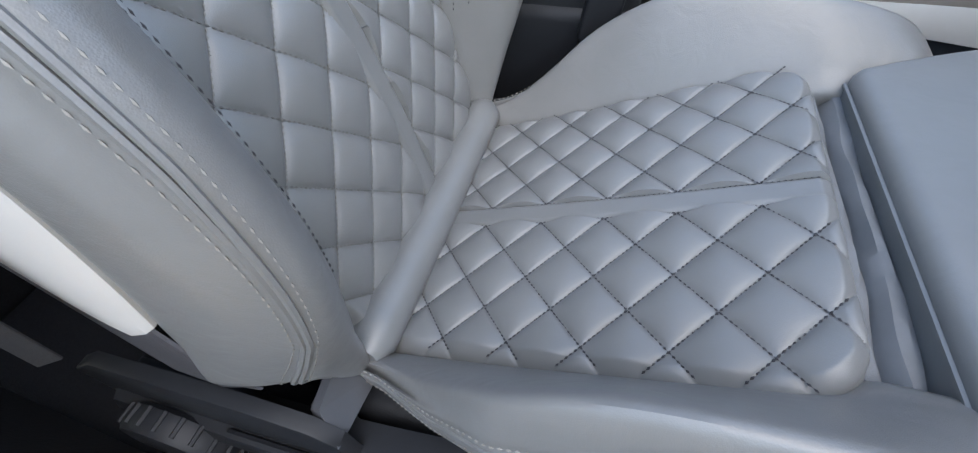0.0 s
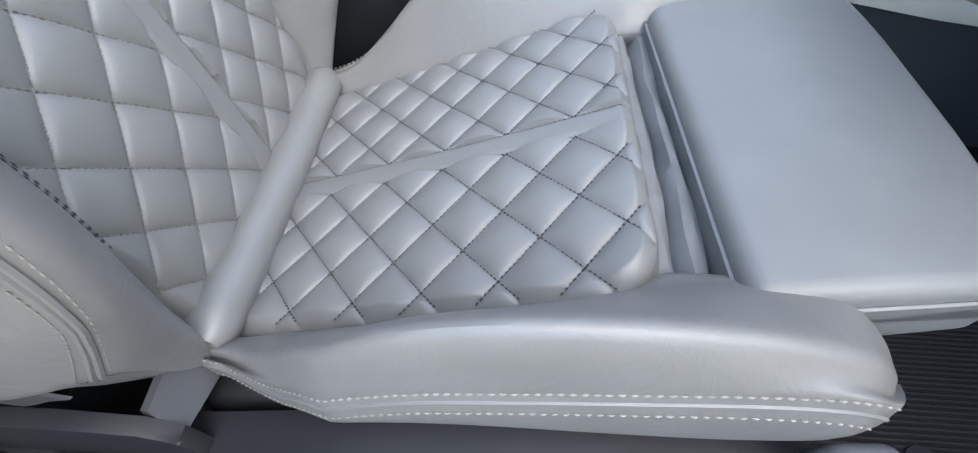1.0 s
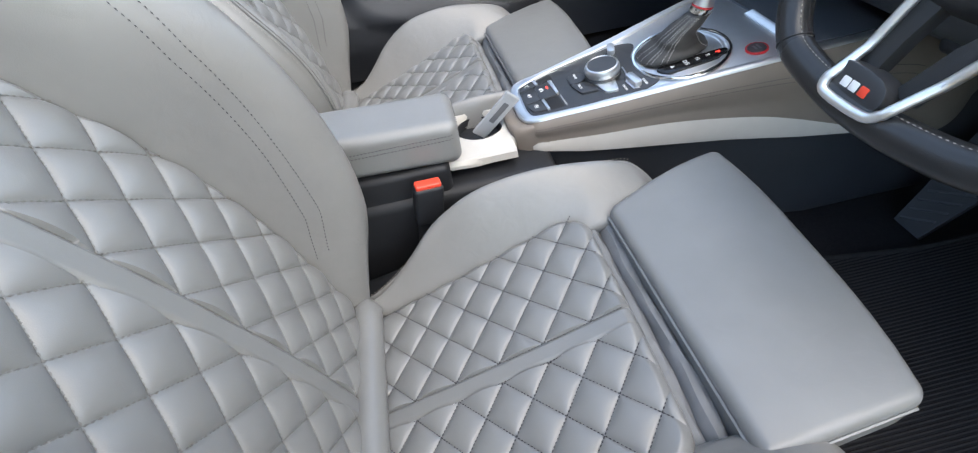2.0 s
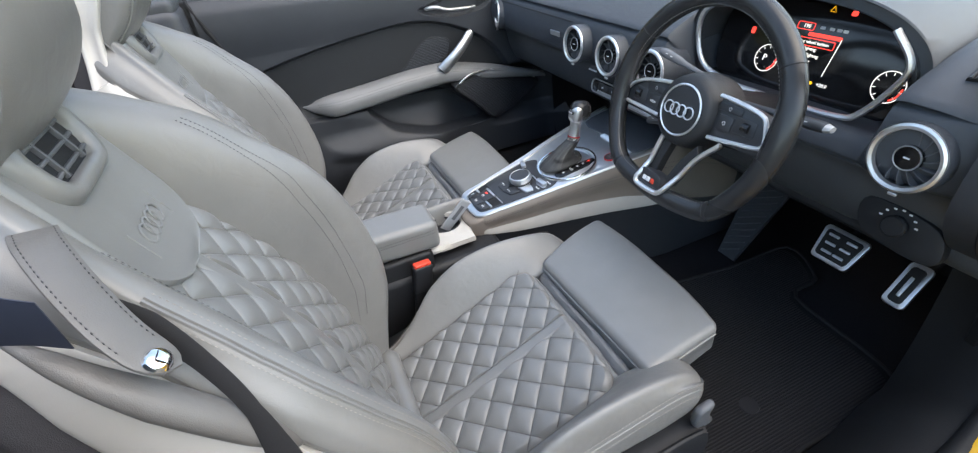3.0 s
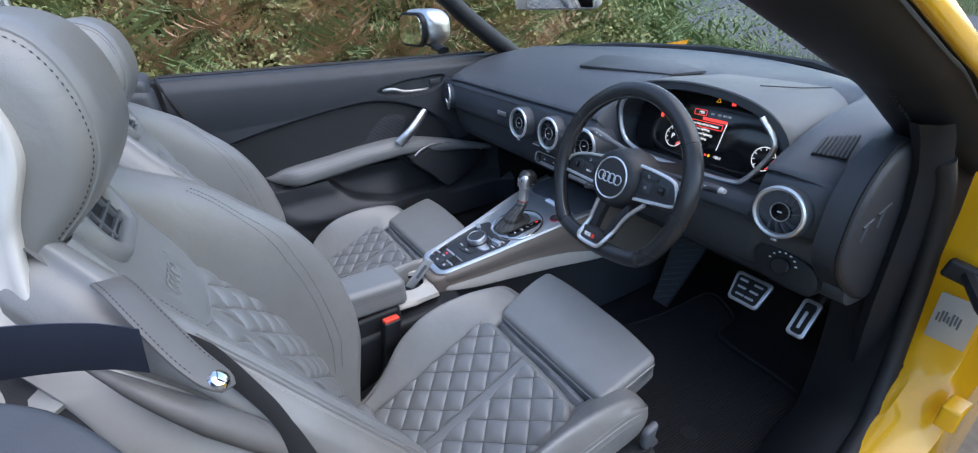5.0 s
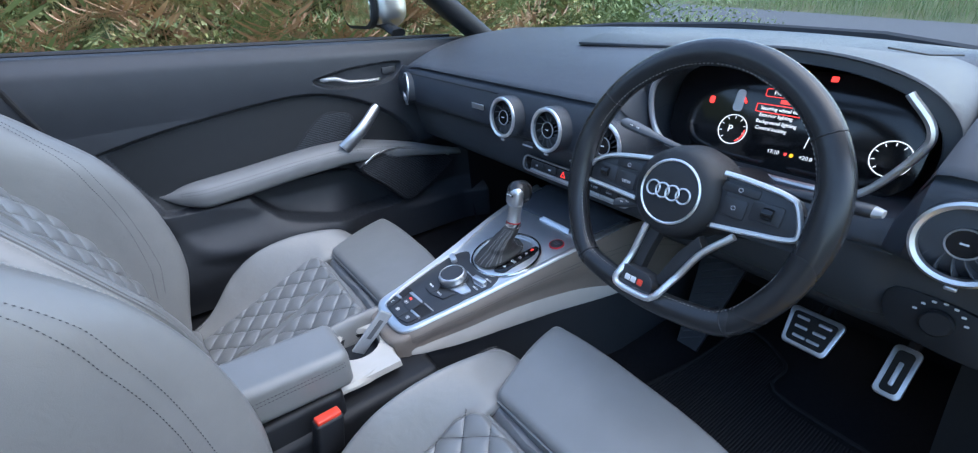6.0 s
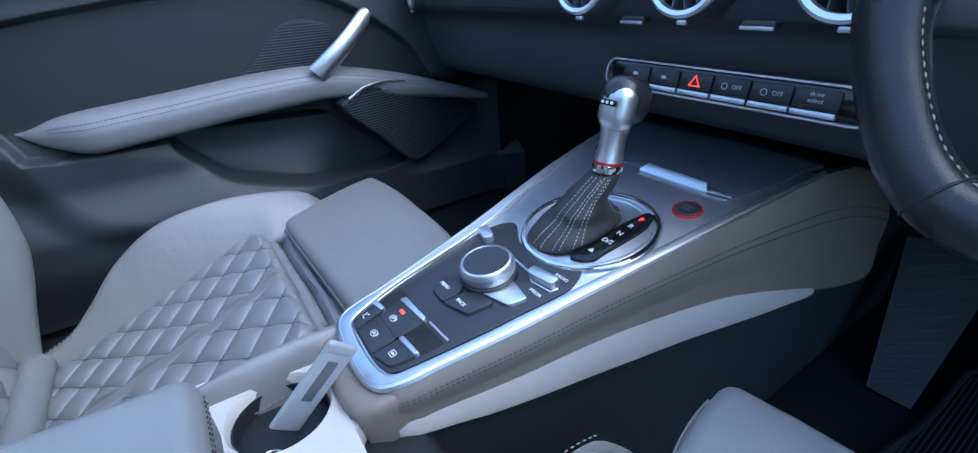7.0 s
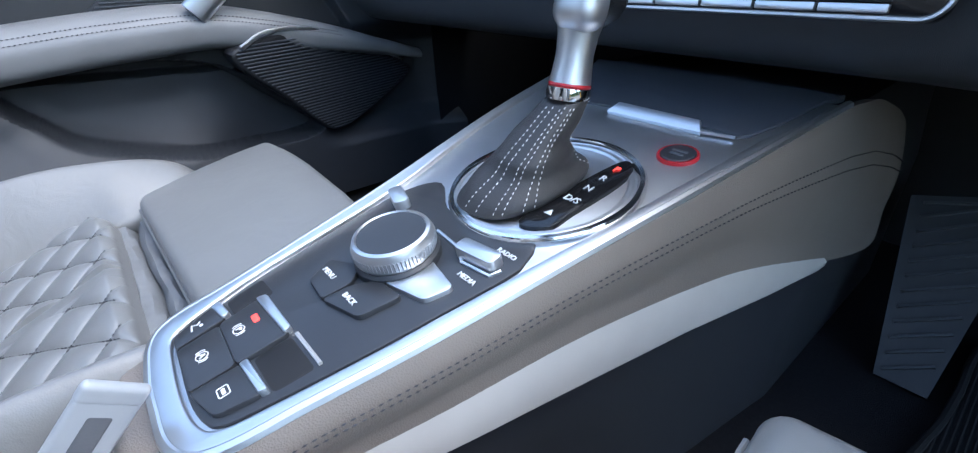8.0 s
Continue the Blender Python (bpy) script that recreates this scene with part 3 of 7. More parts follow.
    put("backrest_roll", tube([(-0.152, y, 0.352 + 0.004 * (y / 0.18) ** 2) for y in np.linspace(-0.185, 0.185, 24)], [0.012] + [0.0225] * 22 + [0.012], 18), LEATHER, note="plain leather roll at the foot of the backrest")

    # side bolsters of the backrest
    for side in (-1, 1):
        ridge = BACK_RIDGE if side > 0 else BACK_RIDGE_R
        rings = []
        for s in np.r_[-0.038, -0.034, np.linspace(-0.028, 0.70, 58), 0.715, 0.727, 0.737]:
            oq, orr, h = float(BACK_O(s)), float(ridge(s)), float(hb(s))
            g = float(np.interp(s, GS, GL if side > 0 else GR))
            ov = 0.252 * g
            lo = min(float(SHELL_EDGE(s)), orr - 0.045)
            T, D = orr - 0.018, orr - 0.018 - lo
            pts = [(h - 0.02, oq - 0.03), (h - 0.001, oq - 0.002), (h + 0.16 * (ov - h), oq + 0.46 * (orr - oq)), (h + 0.36 * (ov - h), oq + 0.82 * (orr - oq)), (h + 0.62 * (ov - h), orr - 0.001), (h + 0.82 * (ov - h), orr - 0.005), (ov - 0.009, T), (ov - 0.001, T - 0.25 * D), (ov + 0.002, T - 0.45 * D), (ov + 0.004, T - 0.7 * D), (ov + 0.002, lo + 0.006), (ov - 0.012, lo - 0.006), (h - 0.02, min(lo, oq) - 0.02)]
            o = spline(pts, 4, True)
            cut_up = 0.058 * max(0.0, 1 - max(s, -0.04) / 0.14) if s < 0.14 else 0.0
            rings.append([back_point(s + cut_up * min(1.25, max(0.0, (y - 0.175) / 0.065)), side * y, q) for y, q in o])
        bol = put("backrest_bolster", loft(rings), LEATHER_CREASE, note="smooth grey leather side bolster")
        def along(idx):
            """A line over the bolster at a place of its ring that may shift along the backrest."""
            out = []
            for k, ring in enumerate(rings[2:-12]):
                q = float(idx(k / (len(rings) - 14)))
                a, b = V(*ring[int(q)]), V(*ring[int(q) + 1])
                c = a + (b - a) * (q % 1)
                m = np.mean(ring, axis=0)
                out.append(c + 0.0008 * (c - m) / np.linalg.norm(c - m))
            return spline(out, 3)

        welt = lambda k: np.interp(k, [0, 0.16, 0.30, 0.45, 1.0], [24.4, 23.6, 21.4, 20.0, 19.8]) if side < 0 else 22.5
        for d in (-2.1, 2.1):
            put("seam_stitching", stitch_row(along(lambda k: welt(k) + d), 0.0058, 0.0042, 0.0007), THREAD_LIGHT, bol, "pale sewing thread")
        put("seam_welt", tube(along(lambda k: welt(k) - 0.55), 0.0021, 6), LEATHER_CREASE, bol, "raised double seam")
        put("seam_welt", tube(along(lambda k: welt(k) + 0.55), 0.0021, 6), LEATHER_CREASE, bol)
        # twin seam on the inner face
        sv2 = np.linspace(0.14, 0.62, 90)
        run_in = lambda q: float(np.interp(q, [0.14, 0.20, 0.30, 0.42, 0.50, 0.62], [0.02, 0.10, 0.16, 0.24, 0.33, 0.42])) if side > 0 else 0.24
        for q in (0.0, 0.07):
            pts = []
            for s in sv2:
                oq, orr, h = float(BACK_O(s)), float(ridge(s)), float(hb(s))
                g = float(np.interp(s, GS, GL if side > 0 else GR))
                bend = q + run_in(s)
                yy = h + bend * (0.252 * g - h)
                oo = oq + float(np.interp(bend, [0.0, 0.16, 0.36, 0.62], [0.02, 0.48, 0.83, 1.0])) * (orr - oq)
                pts.append(back_point(s, side * (yy - 0.0012), oo + 0.0020))
            put("seam_stitching", stitch_row(pts, 0.0055, 0.0040, 0.0007), THREAD_DARK, bol, "dark sewing thread")

    rows = [[back_point(s, v, float(BACK_O(s)) - 0.005) for v in np.linspace(-0.125, 0.125, 12)] for s in np.linspace(0.50, 0.735, 10)]
    put("upper_back", grid(rows), LEATHER)

    # smooth shoulder plate with an embossed mark
    rings = []
    for s in np.linspace(0.512, 0.70, 26):
        k = (s - 0.512) / 0.188
        w = 0.120 * min(1.0, math.sqrt(max(1 - (1 - min(k / 0.42, 1)) ** 2, 0.002))) * (1.0 - 0.14 * k)
        row = []
        for q in (-1.04, *np.linspace(-1, 1, 41), 1.04):
            if abs(q) > 1:
                row.append(back_point(s, q * w, float(BACK_O(s)) - 0.035))
                continue
            lift = 0.013 * min(1.0, (1 - abs(q)) / 0.10) ** 0.5 * min(1.0, (k + 0.02) / 0.08) ** 0.5
            row.append(back_point(s, q * w, float(BACK_O(s)) - 0.002 + lift + 0.004 * abs(q) ** 3))
        rings.append(row)
    rings.insert(0, [p - 0.035 * BN for p in rings[0]])
    plate = put("shoulder_plate", grid(rings), LEATHER, note="smooth moulded leather panel with an embossed mark")
    for k in range(4):
        c = back_point(0.575, -0.024 + 0.016 * k, float(BACK_O(0.575)) + 0.0118)
        put("embossed_ring", tube([c + 0.0115 * (math.cos(a) * V(0, 1, 0) + math.sin(a) * BUP) for a in np.linspace(0, math.tau, 24, endpoint=False)], 0.0014, 6, closed=True), LEATHER, plate)
    for off in (-0.052, 0.052):
        put("embossed_line", tube([back_point(s, off, float(BACK_O(s)) + 0.0115) for s in (0.556, 0.575, 0.594)], 0.001, 6), LEATHER, plate)

    # neck-heater outlet
    out = thing_part("neck_vent", seat, "grey bezel with a slotted air outlet")
    c0 = V(-0.386, 0, 0.976) + 0.004 * BN + 0.014 * BUP
    U, W = V(0, 1, 0), BUP
    rings = []
    for w, h, r, lift in ((0.160, 0.094, 0.034, -0.010), (0.156, 0.090, 0.033, 0.002), (0.149, 0.083, 0.031, 0.0105), (0.139, 0.074, 0.028, 0.0150), (0.127, 0.064, 0.025, 0.0158), (0.115, 0.056, 0.022, 0.0135), (0.107, 0.050, 0.020, 0.009), (0.103, 0.047, 0.019, -0.008)):
        rings.append([c0 + y * (1 + 2.0 * q) * U + q * W + lift * BN for y, q in oblong(w, h, r, 6)])
    put("bezel", loft(rings, cap=False), LEATHER, out, "raised rounded grey surround")
    put("outlet", prism(oblong(0.108, 0.049, 0.019), 0.01, 0.001, c0 + 0.0045 * BN, U, W), BLACK, out)
    for q in (-0.016, 0.0, 0.016):
        put("slat", prism(oblong(0.098, 0.0040, 0.0018, 2), 0.006, 0.001, c0 + 0.0085 * BN + q * W, U, W), ALU_GREY, out)
    for q in (-0.026, 0.026):
        put("divider", prism(oblong(0.0040, 0.045, 0.0018, 2), 0.006, 0.001, c0 + 0.0095 * BN + q * U, U, W), ALU_GREY, out)

    # headrest
    prof = spline([(-0.398, 1.008), (-0.362, 1.042), (-0.335, 1.090), (-0.333, 1.145), (-0.352, 1.19), (-0.392, 1.209), (-0.428, 1.20), (-0.450, 1.172), (-0.456, 1.12), (-0.463, 1.05), (-0.470, 0.985), (-0.435, 0.972)], 5, True)
    cx = V(-0.402, 1.08)
    rings = []
    turn_in = np.linspace(0, math.pi / 2, 9)[1:]
    ys = np.r_[-(0.087 + 0.034 * np.sin(turn_in))[::-1], np.linspace(-0.087, 0.087, 13), 0.087 + 0.034 * np.sin(turn_in)]
    for y in ys:
        d = max(0.0, (abs(y) - 0.087) / 0.034)
        k = 1 - 0.030 * (1 - math.sqrt(max(0.0, 1 - d * d))) / 0.075
        o = cx + (prof - cx) * V(k, 0.2 + 0.8 * k)
        dome = 0.012 * (1 - (y / 0.121) ** 2)
        rings.append([(x + (dome if x > -0.4 else 0), y * (1 - 0.10 * abs((z - 1.08) / 0.13) ** 2), z) for x, z in o])
    head = put("headrest", loft(rings), LEATHER_CREASE, note="grey leather headrest grown into the backrest")
    for side in (-1, 1):
        edge_ring = np.array(rings[4] if side < 0 else rings[-5])[:46]
        mid_ring = np.array([-0.402, edge_ring[:, 1].mean() * 0.6, 1.09])
        lift_r = (edge_ring - mid_ring) / np.linalg.norm(edge_ring - mid_ring, axis=1)[:, None]
        put("seam_stitching", stitch_row(edge_ring + 0.0006 * lift_r, 0.0058, 0.0040, 0.0007), THREAD_DARK, head, "dark sewing thread")
        put("seam_welt", tube(np.array(rings[5] if side < 0 else rings[-6])[:46], 0.0016, 6), LEATHER_CREASE, head, "raised seam")
        # white side shell of the headrest, running down into the back shell
        fr = spline([(-0.405, 0.119, 1.1655), (-0.394, 0.120, 1.1615), (-0.385, 0.122, 1.146), (-0.381, 0.125, 1.117), (-0.386, 0.127, 1.090), (-0.404, 0.127, 1.054), (-0.413, 0.126, 1.030), (-0.420, 0.137, 0.990), (-0.418, 0.153, 0.955), (-0.408, 0.174, 0.93), (-0.40, 0.192, 0.905)], 6)
        re_ = spline([(-0.405, 0.119, 1.1655), (-0.415, 0.120, 1.1615), (-0.424, 0.122, 1.146), (-0.431, 0.125, 1.117), (-0.436, 0.127, 1.090), (-0.447, 0.127, 1.054), (-0.454, 0.127, 1.020), (-0.461, 0.137, 0.980), (-0.468, 0.153, 0.94), (-0.475, 0.174, 0.90), (-0.480, 0.192, 0.86)], 6)
        line = np.concatenate([fr[1:], re_[::-1]])[:, [0, 2]]
        rows = []
        for p, q in zip(fr, re_):
            ts = np.linspace(0, 1, 30)
            c = p + (q - p) * ts[:, None]
            d = np.maximum(-signed(c[:, 0], c[:, 2], line), 0)
            d[[0, -1]] = 0
            h = np.interp(d, [0, 0.0012, 0.003, 0.006, 0.009, 0.013, 0.017], [-0.008, 0.001, 0.004, 0.0045, 0.0035, 0.0005, -0.001])
            if p[2] < 0.93:
                h = h * np.clip((p[2] - 0.88) / 0.05, 0, 1)
            rows.append([(a[0], side * (a[1] + b), a[2]) for a, b in zip(c, h)])
        put("headrest_shell", grid(rows), WHITE, head, "white plastic side shell")
    rows = []
    for z in np.r_[np.linspace(0.86, 1.135, 18), 1.143, 1.148, 1.150]:
        xa = float(np.interp(z, [0.86, 0.97, 1.05, 1.09, 1.127, 1.150], [-0.470, -0.450, -0.442, -0.434, -0.424, -0.414]))
        xb = float(np.interp(z, [0.86, 0.975, 1.039, 1.102, 1.150], [-0.530, -0.500, -0.484, -0.466, -0.446]))
        w = 0.1245 - max(0.0, z - 1.140) * 0.5
        o = [(xa, -w + 0.004), (xa - 0.004, -w), (xb + 0.022, -w - 0.001), (xb + 0.006, -w + 0.010), (xb, -w + 0.032), (xb - 0.004, 0), (xb, w - 0.032), (xb + 0.006, w - 0.010), (xb + 0.022, w + 0.001), (xa - 0.004, w), (xa, w - 0.004)]
        rows.append([(x, y, z) for x, y in o])
    put("headrest_back", loft(rows), BACK_GREY, head, "dark leather rear pad")

    # dark back cover, and white shells along both flanks
    width = lambda q: float(np.interp(q, [-0.02, 0.1, 0.4, 0.55, 0.66], [0.235, 0.254, 0.252, 0.212, 0.165]))
    rings = []
    for s in np.linspace(0.06, 0.66, 30):
        w = width(s) - 0.006
        fr = float(SHELL_REAR(max(s, 0.2))) + 0.006
        pts = [(-w, fr), (-w - 0.002, fr - 0.02), (-w - 0.002, min(fr - 0.05, -0.07)), (-w + 0.035, -0.125), (0, -0.14), (w - 0.035, -0.125), (w + 0.002, min(fr - 0.05, -0.07)), (w + 0.002, fr - 0.02), (w, fr), (w - 0.02, min(fr - 0.02, -0.04)), (0, -0.06), (-w + 0.02, min(fr - 0.02, -0.04))]
        rings.append([back_point(s, y, o) for y, o in spline(pts, 3, True)])
    put("back_shell", loft(rings), BACK_GREY, note="dark cover behind the backrest")
    for side in (-1, 1):
        rings = []
        for s in np.linspace(0.172, 0.665, 48):
            w = width(s) + 0.003
            a, b = float(SHELL_EDGE(s)) + 0.002, float(SHELL_REAR(s))
            b = min(b, a - 0.003)
            m_ = a - b
            pts = [(w - 0.010, a - 0.002), (w - 0.001, a), (w + 0.003, a - 0.10 * m_), (w + 0.005, a - 0.45 * m_), (w + 0.003, b + 0.12 * m_), (w - 0.003, b), (w - 0.012, b + 0.1 * m_), (w - 0.008, a - 0.5 * m_)]
            rings.append([back_point(s, side * y, o) for y, o in pts])
        put("side_shell", loft(rings), WHITE, note="white plastic shell along the backrest's flank")
    return seat


def thing_part(name, parent, label=""):
    """An empty part that holds sub-parts."""
    ob = new(name)
    ob.parent = parent
    ob.empty_display_size = 0.02
    return tagged(ob, label)


ALU_GREY = material("grey_metal_plastic", (0.10, 0.105, 0.115), 0.4, 0.0, vary=0.08, bump=0.1)
THREAD_BACK = material("grey_thread", (0.16, 0.155, 0.145), 0.7)
driver_seat = build_seat(-0.412, "grey leather sports seat with quilted middle, facing the steering wheel")
passenger_seat = copy_thing(driver_seat, pose(-0.04, 0.300, 0.197))
tagged(passenger_seat, "grey leather sports seat with quilted middle, beside the far door")


# ---------- floor pan ----------
def slab(x0, x1, y0, y1, z0, z1, r=0.004, k=3):
    v, f = soft_box(x1 - x0, y1 - y0, z1 - z0, r, k)
    return v + V((x0 + x1) / 2, (y0 + y1) / 2, (z0 + z1) / 2), f


def between(a, b, r, n=10):
    return tube([V(*a), (V(*a) + V(*b)) / 2, V(*b)], r, n)


solid("floor", slab(-0.82, 1.32, -0.83, 0.84, 0.16, 0.215), CARPET, "black carpeted car floor", "floor", kind="structure")

# ---------- console ----------
CU, CN, CW = V(1, 0, 0.16) / math.hypot(1, 0.16), V(-0.16, 0, 1) / math.hypot(1, 0.16), V(0, 1, 0)
FL = 1 / CU[0]


def con(x, y, h=0.0):
    """A place on the sloping top of the console, h above it."""
    return V(x, y, 0.487 + 0.16 * (x - 0.145)) + h * CN


def flat(pts):
    """Plan outline to the slope's own coordinates."""
    return np.array(pts, float) * V(FL, 1)


console = thing("centre_console", (0.4, 0.03, 0.215), "sloping centre console with aluminium top and taupe leather flanks", "console")
right = spline([(0.157, 0.014), (0.158, -0.014), (0.166, -0.032), (0.185, -0.041), (0.221, -0.047), (0.291, -0.060), (0.38, -0.073), (0.493, -0.090), (0.644, -0.112), (0.70, -0.121)], 6)
left = spline([(0.157, 0.035), (0.159, 0.055), (0.162, 0.073), (0.170, 0.087), (0.187, 0.094), (0.231, 0.100), (0.351, 0.124), (0.45, 0.149), (0.539, 0.170), (0.665, 0.190), (0.70, 0.194)], 6)
rows = []
for x in np.linspace(0.16, 1.1, 34):
    a, b = float(np.interp(x, right[:, 0], right[:, 1])), float(np.interp(x, left[:, 0], left[:, 1]))
    zt = con(min(x, 0.70), 0)[2] - 0.008
    o = [(a + 0.004, zt), (b - 0.004, zt), (b + 0.008, zt - 0.03), (b + 0.015, 0.217), (a - 0.015, 0.217), (a - 0.012, zt - 0.14), (a - 0.002, zt - 0.07)]
    rows.append([(x, y, z) for y, z in o])
part("console_body", loft(rows), DASH_DOOR, console, "dark plastic console body")
part("top_plate", prism(flat(np.concatenate([right, left[::-1]])), 0.008, 0.002, con(0, 0), CU, CW), ALU_DARK, console, "brushed aluminium top plate")
rail_r = [con(x, y, 0.001) for x, y in right]
rail_l = [con(x, y - 0.004, 0.001) for x, y in left]
part("trim_rail", tube(rail_r[::-1] + rail_l, 0.0042, 8), ALU, console, "satin aluminium edge trim")
# switch panel
panel = spline([(0.175, 0.064), (0.173, 0.04), (0.172, 0.006), (0.175, -0.015), (0.182, -0.025), (0.203, -0.031), (0.261, -0.042), (0.301, -0.048), (0.350, -0.055), (0.366, -0.054), (0.388, -0.040), (0.374, 0.006), (0.377, 0.047), (0.397, 0.083), (0.375, 0.100), (0.33, 0.100), (0.242, 0.087), (0.206, 0.078), (0.184, 0.071)], 4, True)
pan = part("switch_panel", prism(flat(panel), 0.006, 0.0015, con(0, 0, 0.0025), CU, CW), GLOSS_SOFT, console, "soft black switch panel")
inner_l = [(0.70, 0.184), (0.665, 0.180), (0.539, 0.157), (0.45, 0.134), (0.36, 0.107), (0.242, 0.090), (0.206, 0.081), (0.184, 0.073), (0.174, 0.064), (0.171, 0.04), (0.170, 0.006), (0.173, -0.017), (0.181, -0.028), (0.203, -0.034), (0.261, -0.045), (0.301, -0.051), (0.38, -0.063), (0.493, -0.080), (0.60, -0.095)]
rim = np.concatenate([right[::-1][6:] , left]) + 0.0
rim_o = np.concatenate([rim, spline(inner_l, 4)])
part("edge_trim", prism(flat(rim_o), 0.006, 0.0022, con(0, 0, 0.0048), CU, CW, 3), ALU, console, "satin aluminium edge trim")


def cap_of(name, pts, h, mat, parent, label="", shrink=-0.0006):
    """A key of its own outline on the slope."""
    o = np.array(pts, float)
    c = o.mean(0)
    fine = []
    for i in range(len(o)):
        p, q, r = o[i - 1], o[i], o[(i + 1) % len(o)]
        d = min(0.004, 0.3 * np.linalg.norm(p - q), 0.3 * np.linalg.norm(r - q))
        a, b = q + d * (p - q) / np.linalg.norm(p - q), q + d * (r - q) / np.linalg.norm(r - q)
        fine += [a * (1 - t) ** 2 + q * 2 * t * (1 - t) + b * t * t for t in (0, 0.33, 0.67, 1)]
    o = c + (np.array(fine) - c) * (1 - shrink / 0.014)
    return part(name, prism(flat(o), h + 0.003, 0.0011, con(0, 0, 0.0025 + h), CU, CW), mat, parent, label)


def key_cap(name, x, y, sx, sy, h, mat, parent, label="", lift=0.0025, r=0.004, turn=0.0):
    o = oblong(sx, sy, r, 4)
    c, s = math.cos(turn), math.sin(turn)
    o = o @ np.array([[c, s], [-s, c]])
    return part(name, prism(o, h + 0.004, 0.0012, con(x, y, lift + h), CU, CW), mat, parent, label)


for pts, edge_pts, (mx, my) in (([(0.176, 0.064), (0.203, 0.075), (0.206, 0.056), (0.175, 0.051)], [(0.201, 0.074), (0.207, 0.076), (0.209, 0.057), (0.204, 0.056)], (0.189, 0.062)), ([(0.201, 0.052), (0.228, 0.056), (0.231, 0.009), (0.200, 0.009)], [(0.226, 0.057), (0.233, 0.055), (0.234, 0.011), (0.229, 0.009)], (0.209, 0.036)), ([(0.175, 0.049), (0.200, 0.051), (0.199, 0.009), (0.174, 0.009)], None, (0.186, 0.031)), ([(0.174, 0.007), (0.202, 0.006), (0.204, -0.024), (0.181, -0.019)], [(0.201, 0.006), (0.206, 0.006), (0.208, -0.025), (0.203, -0.024)], (0.189, -0.007))):
    b = cap_of("push_button", pts, 0.0035, GLOSS_SOFT, pan, "black push button with a pale symbol")
    if edge_pts:
        cap_of("button_edge", edge_pts, 0.0052, ALU, b, "aluminium button edge", 0.0)
    mark = {0.209: "P", 0.186: "A"}.get(mx)
    if mark:
        letters("lettering", mark, 0.0056, con(mx, my, 0.0063), (0, -1, 0), CU, LABEL_WHITE, b)
        part("symbol", merge(band(circle(0.0035, 20), 0.0006, 0.0004, con(mx, my, 0.0060), CU, CW), *[tube([con(mx + 0.0050 * math.cos(a), my + 0.0050 * math.sin(a), 0.0062) for a in np.linspace(m - 0.6, m + 0.6, 5)], 0.0003, 4) for m in (1.57, -1.57)]), LABEL_WHITE, b, "pale printed symbol")
    elif my > 0:
        part("symbol", merge(tube([con(mx + q, my + w, 0.0062) for q, w in ((0.003, 0.003), (0.001, 0.001), (-0.002, 0.003), (-0.003, -0.003))], 0.0006, 5), prism(circle(0.0012, 10), 0.0006, 0.0002, con(mx + 0.003, my - 0.001, 0.0064), CU, CW)), LABEL_WHITE, b, "pale printed symbol")
    else:
        part("symbol", merge(band(oblong(0.006, 0.0075, 0.001, 2), 0.0007, 0.0004, con(mx, my, 0.0060), CU, CW), prism(oblong(0.0022, 0.0045, 0.0004, 1), 0.0006, 0.0002, con(mx, my, 0.0064), CU, CW)), LABEL_WHITE, b, "pale printed symbol")
key_cap("warning_light", 0.220, 0.038, 0.0045, 0.0085, 0.0042, RED_GLOW, pan, "lit red indicator", r=0.0015)
cap_of("slot", [(0.208, 0.007), (0.231, 0.007), (0.232, -0.028), (0.209, -0.026)], 0.0003, HOLLOW, pan, "empty slot, its shade drawn as a flat black plate")
cap_of("slot", [(0.210, 0.076), (0.236, 0.081), (0.237, 0.058), (0.211, 0.056)], 0.0003, HOLLOW, pan, "empty slot, its shade drawn as a flat black plate")
part("slot_edge", tube([con(0.2345, 0.006, 0.0035), con(0.2355, -0.028, 0.0035)], 0.0014, 6), ALU_GREY2, pan, "grey slot edge")
# menu buttons round the rotary knob
cap_of("menu_button", [(0.260, 0.046), (0.280, 0.056), (0.290, 0.030), (0.277, 0.019), (0.258, 0.021)], 0.004, GLOSS_SOFT, pan)
cap_of("menu_button", [(0.258, 0.019), (0.276, 0.017), (0.292, 0.006), (0.294, -0.019), (0.267, -0.014)], 0.004, GLOSS_SOFT, pan)
cap_of("touch_wing", [(0.292, 0.010), (0.328, 0.000), (0.321, -0.038), (0.302, -0.033)], 0.004, ALU, pan, "aluminium corner button")
cap_of("touch_wing", [(0.306, 0.052), (0.318, 0.064), (0.342, 0.060), (0.336, 0.046)], 0.004, ALU, pan, "aluminium corner button")
key_cap("source_switch", 0.351, -0.027, 0.013, 0.036, 0.009, ALU, pan, "aluminium tilt switch", turn=0.12, r=0.004)
key_cap("source_switch", 0.356, 0.086, 0.013, 0.028, 0.009, ALU, pan, "aluminium tilt switch", turn=-0.3, r=0.004)
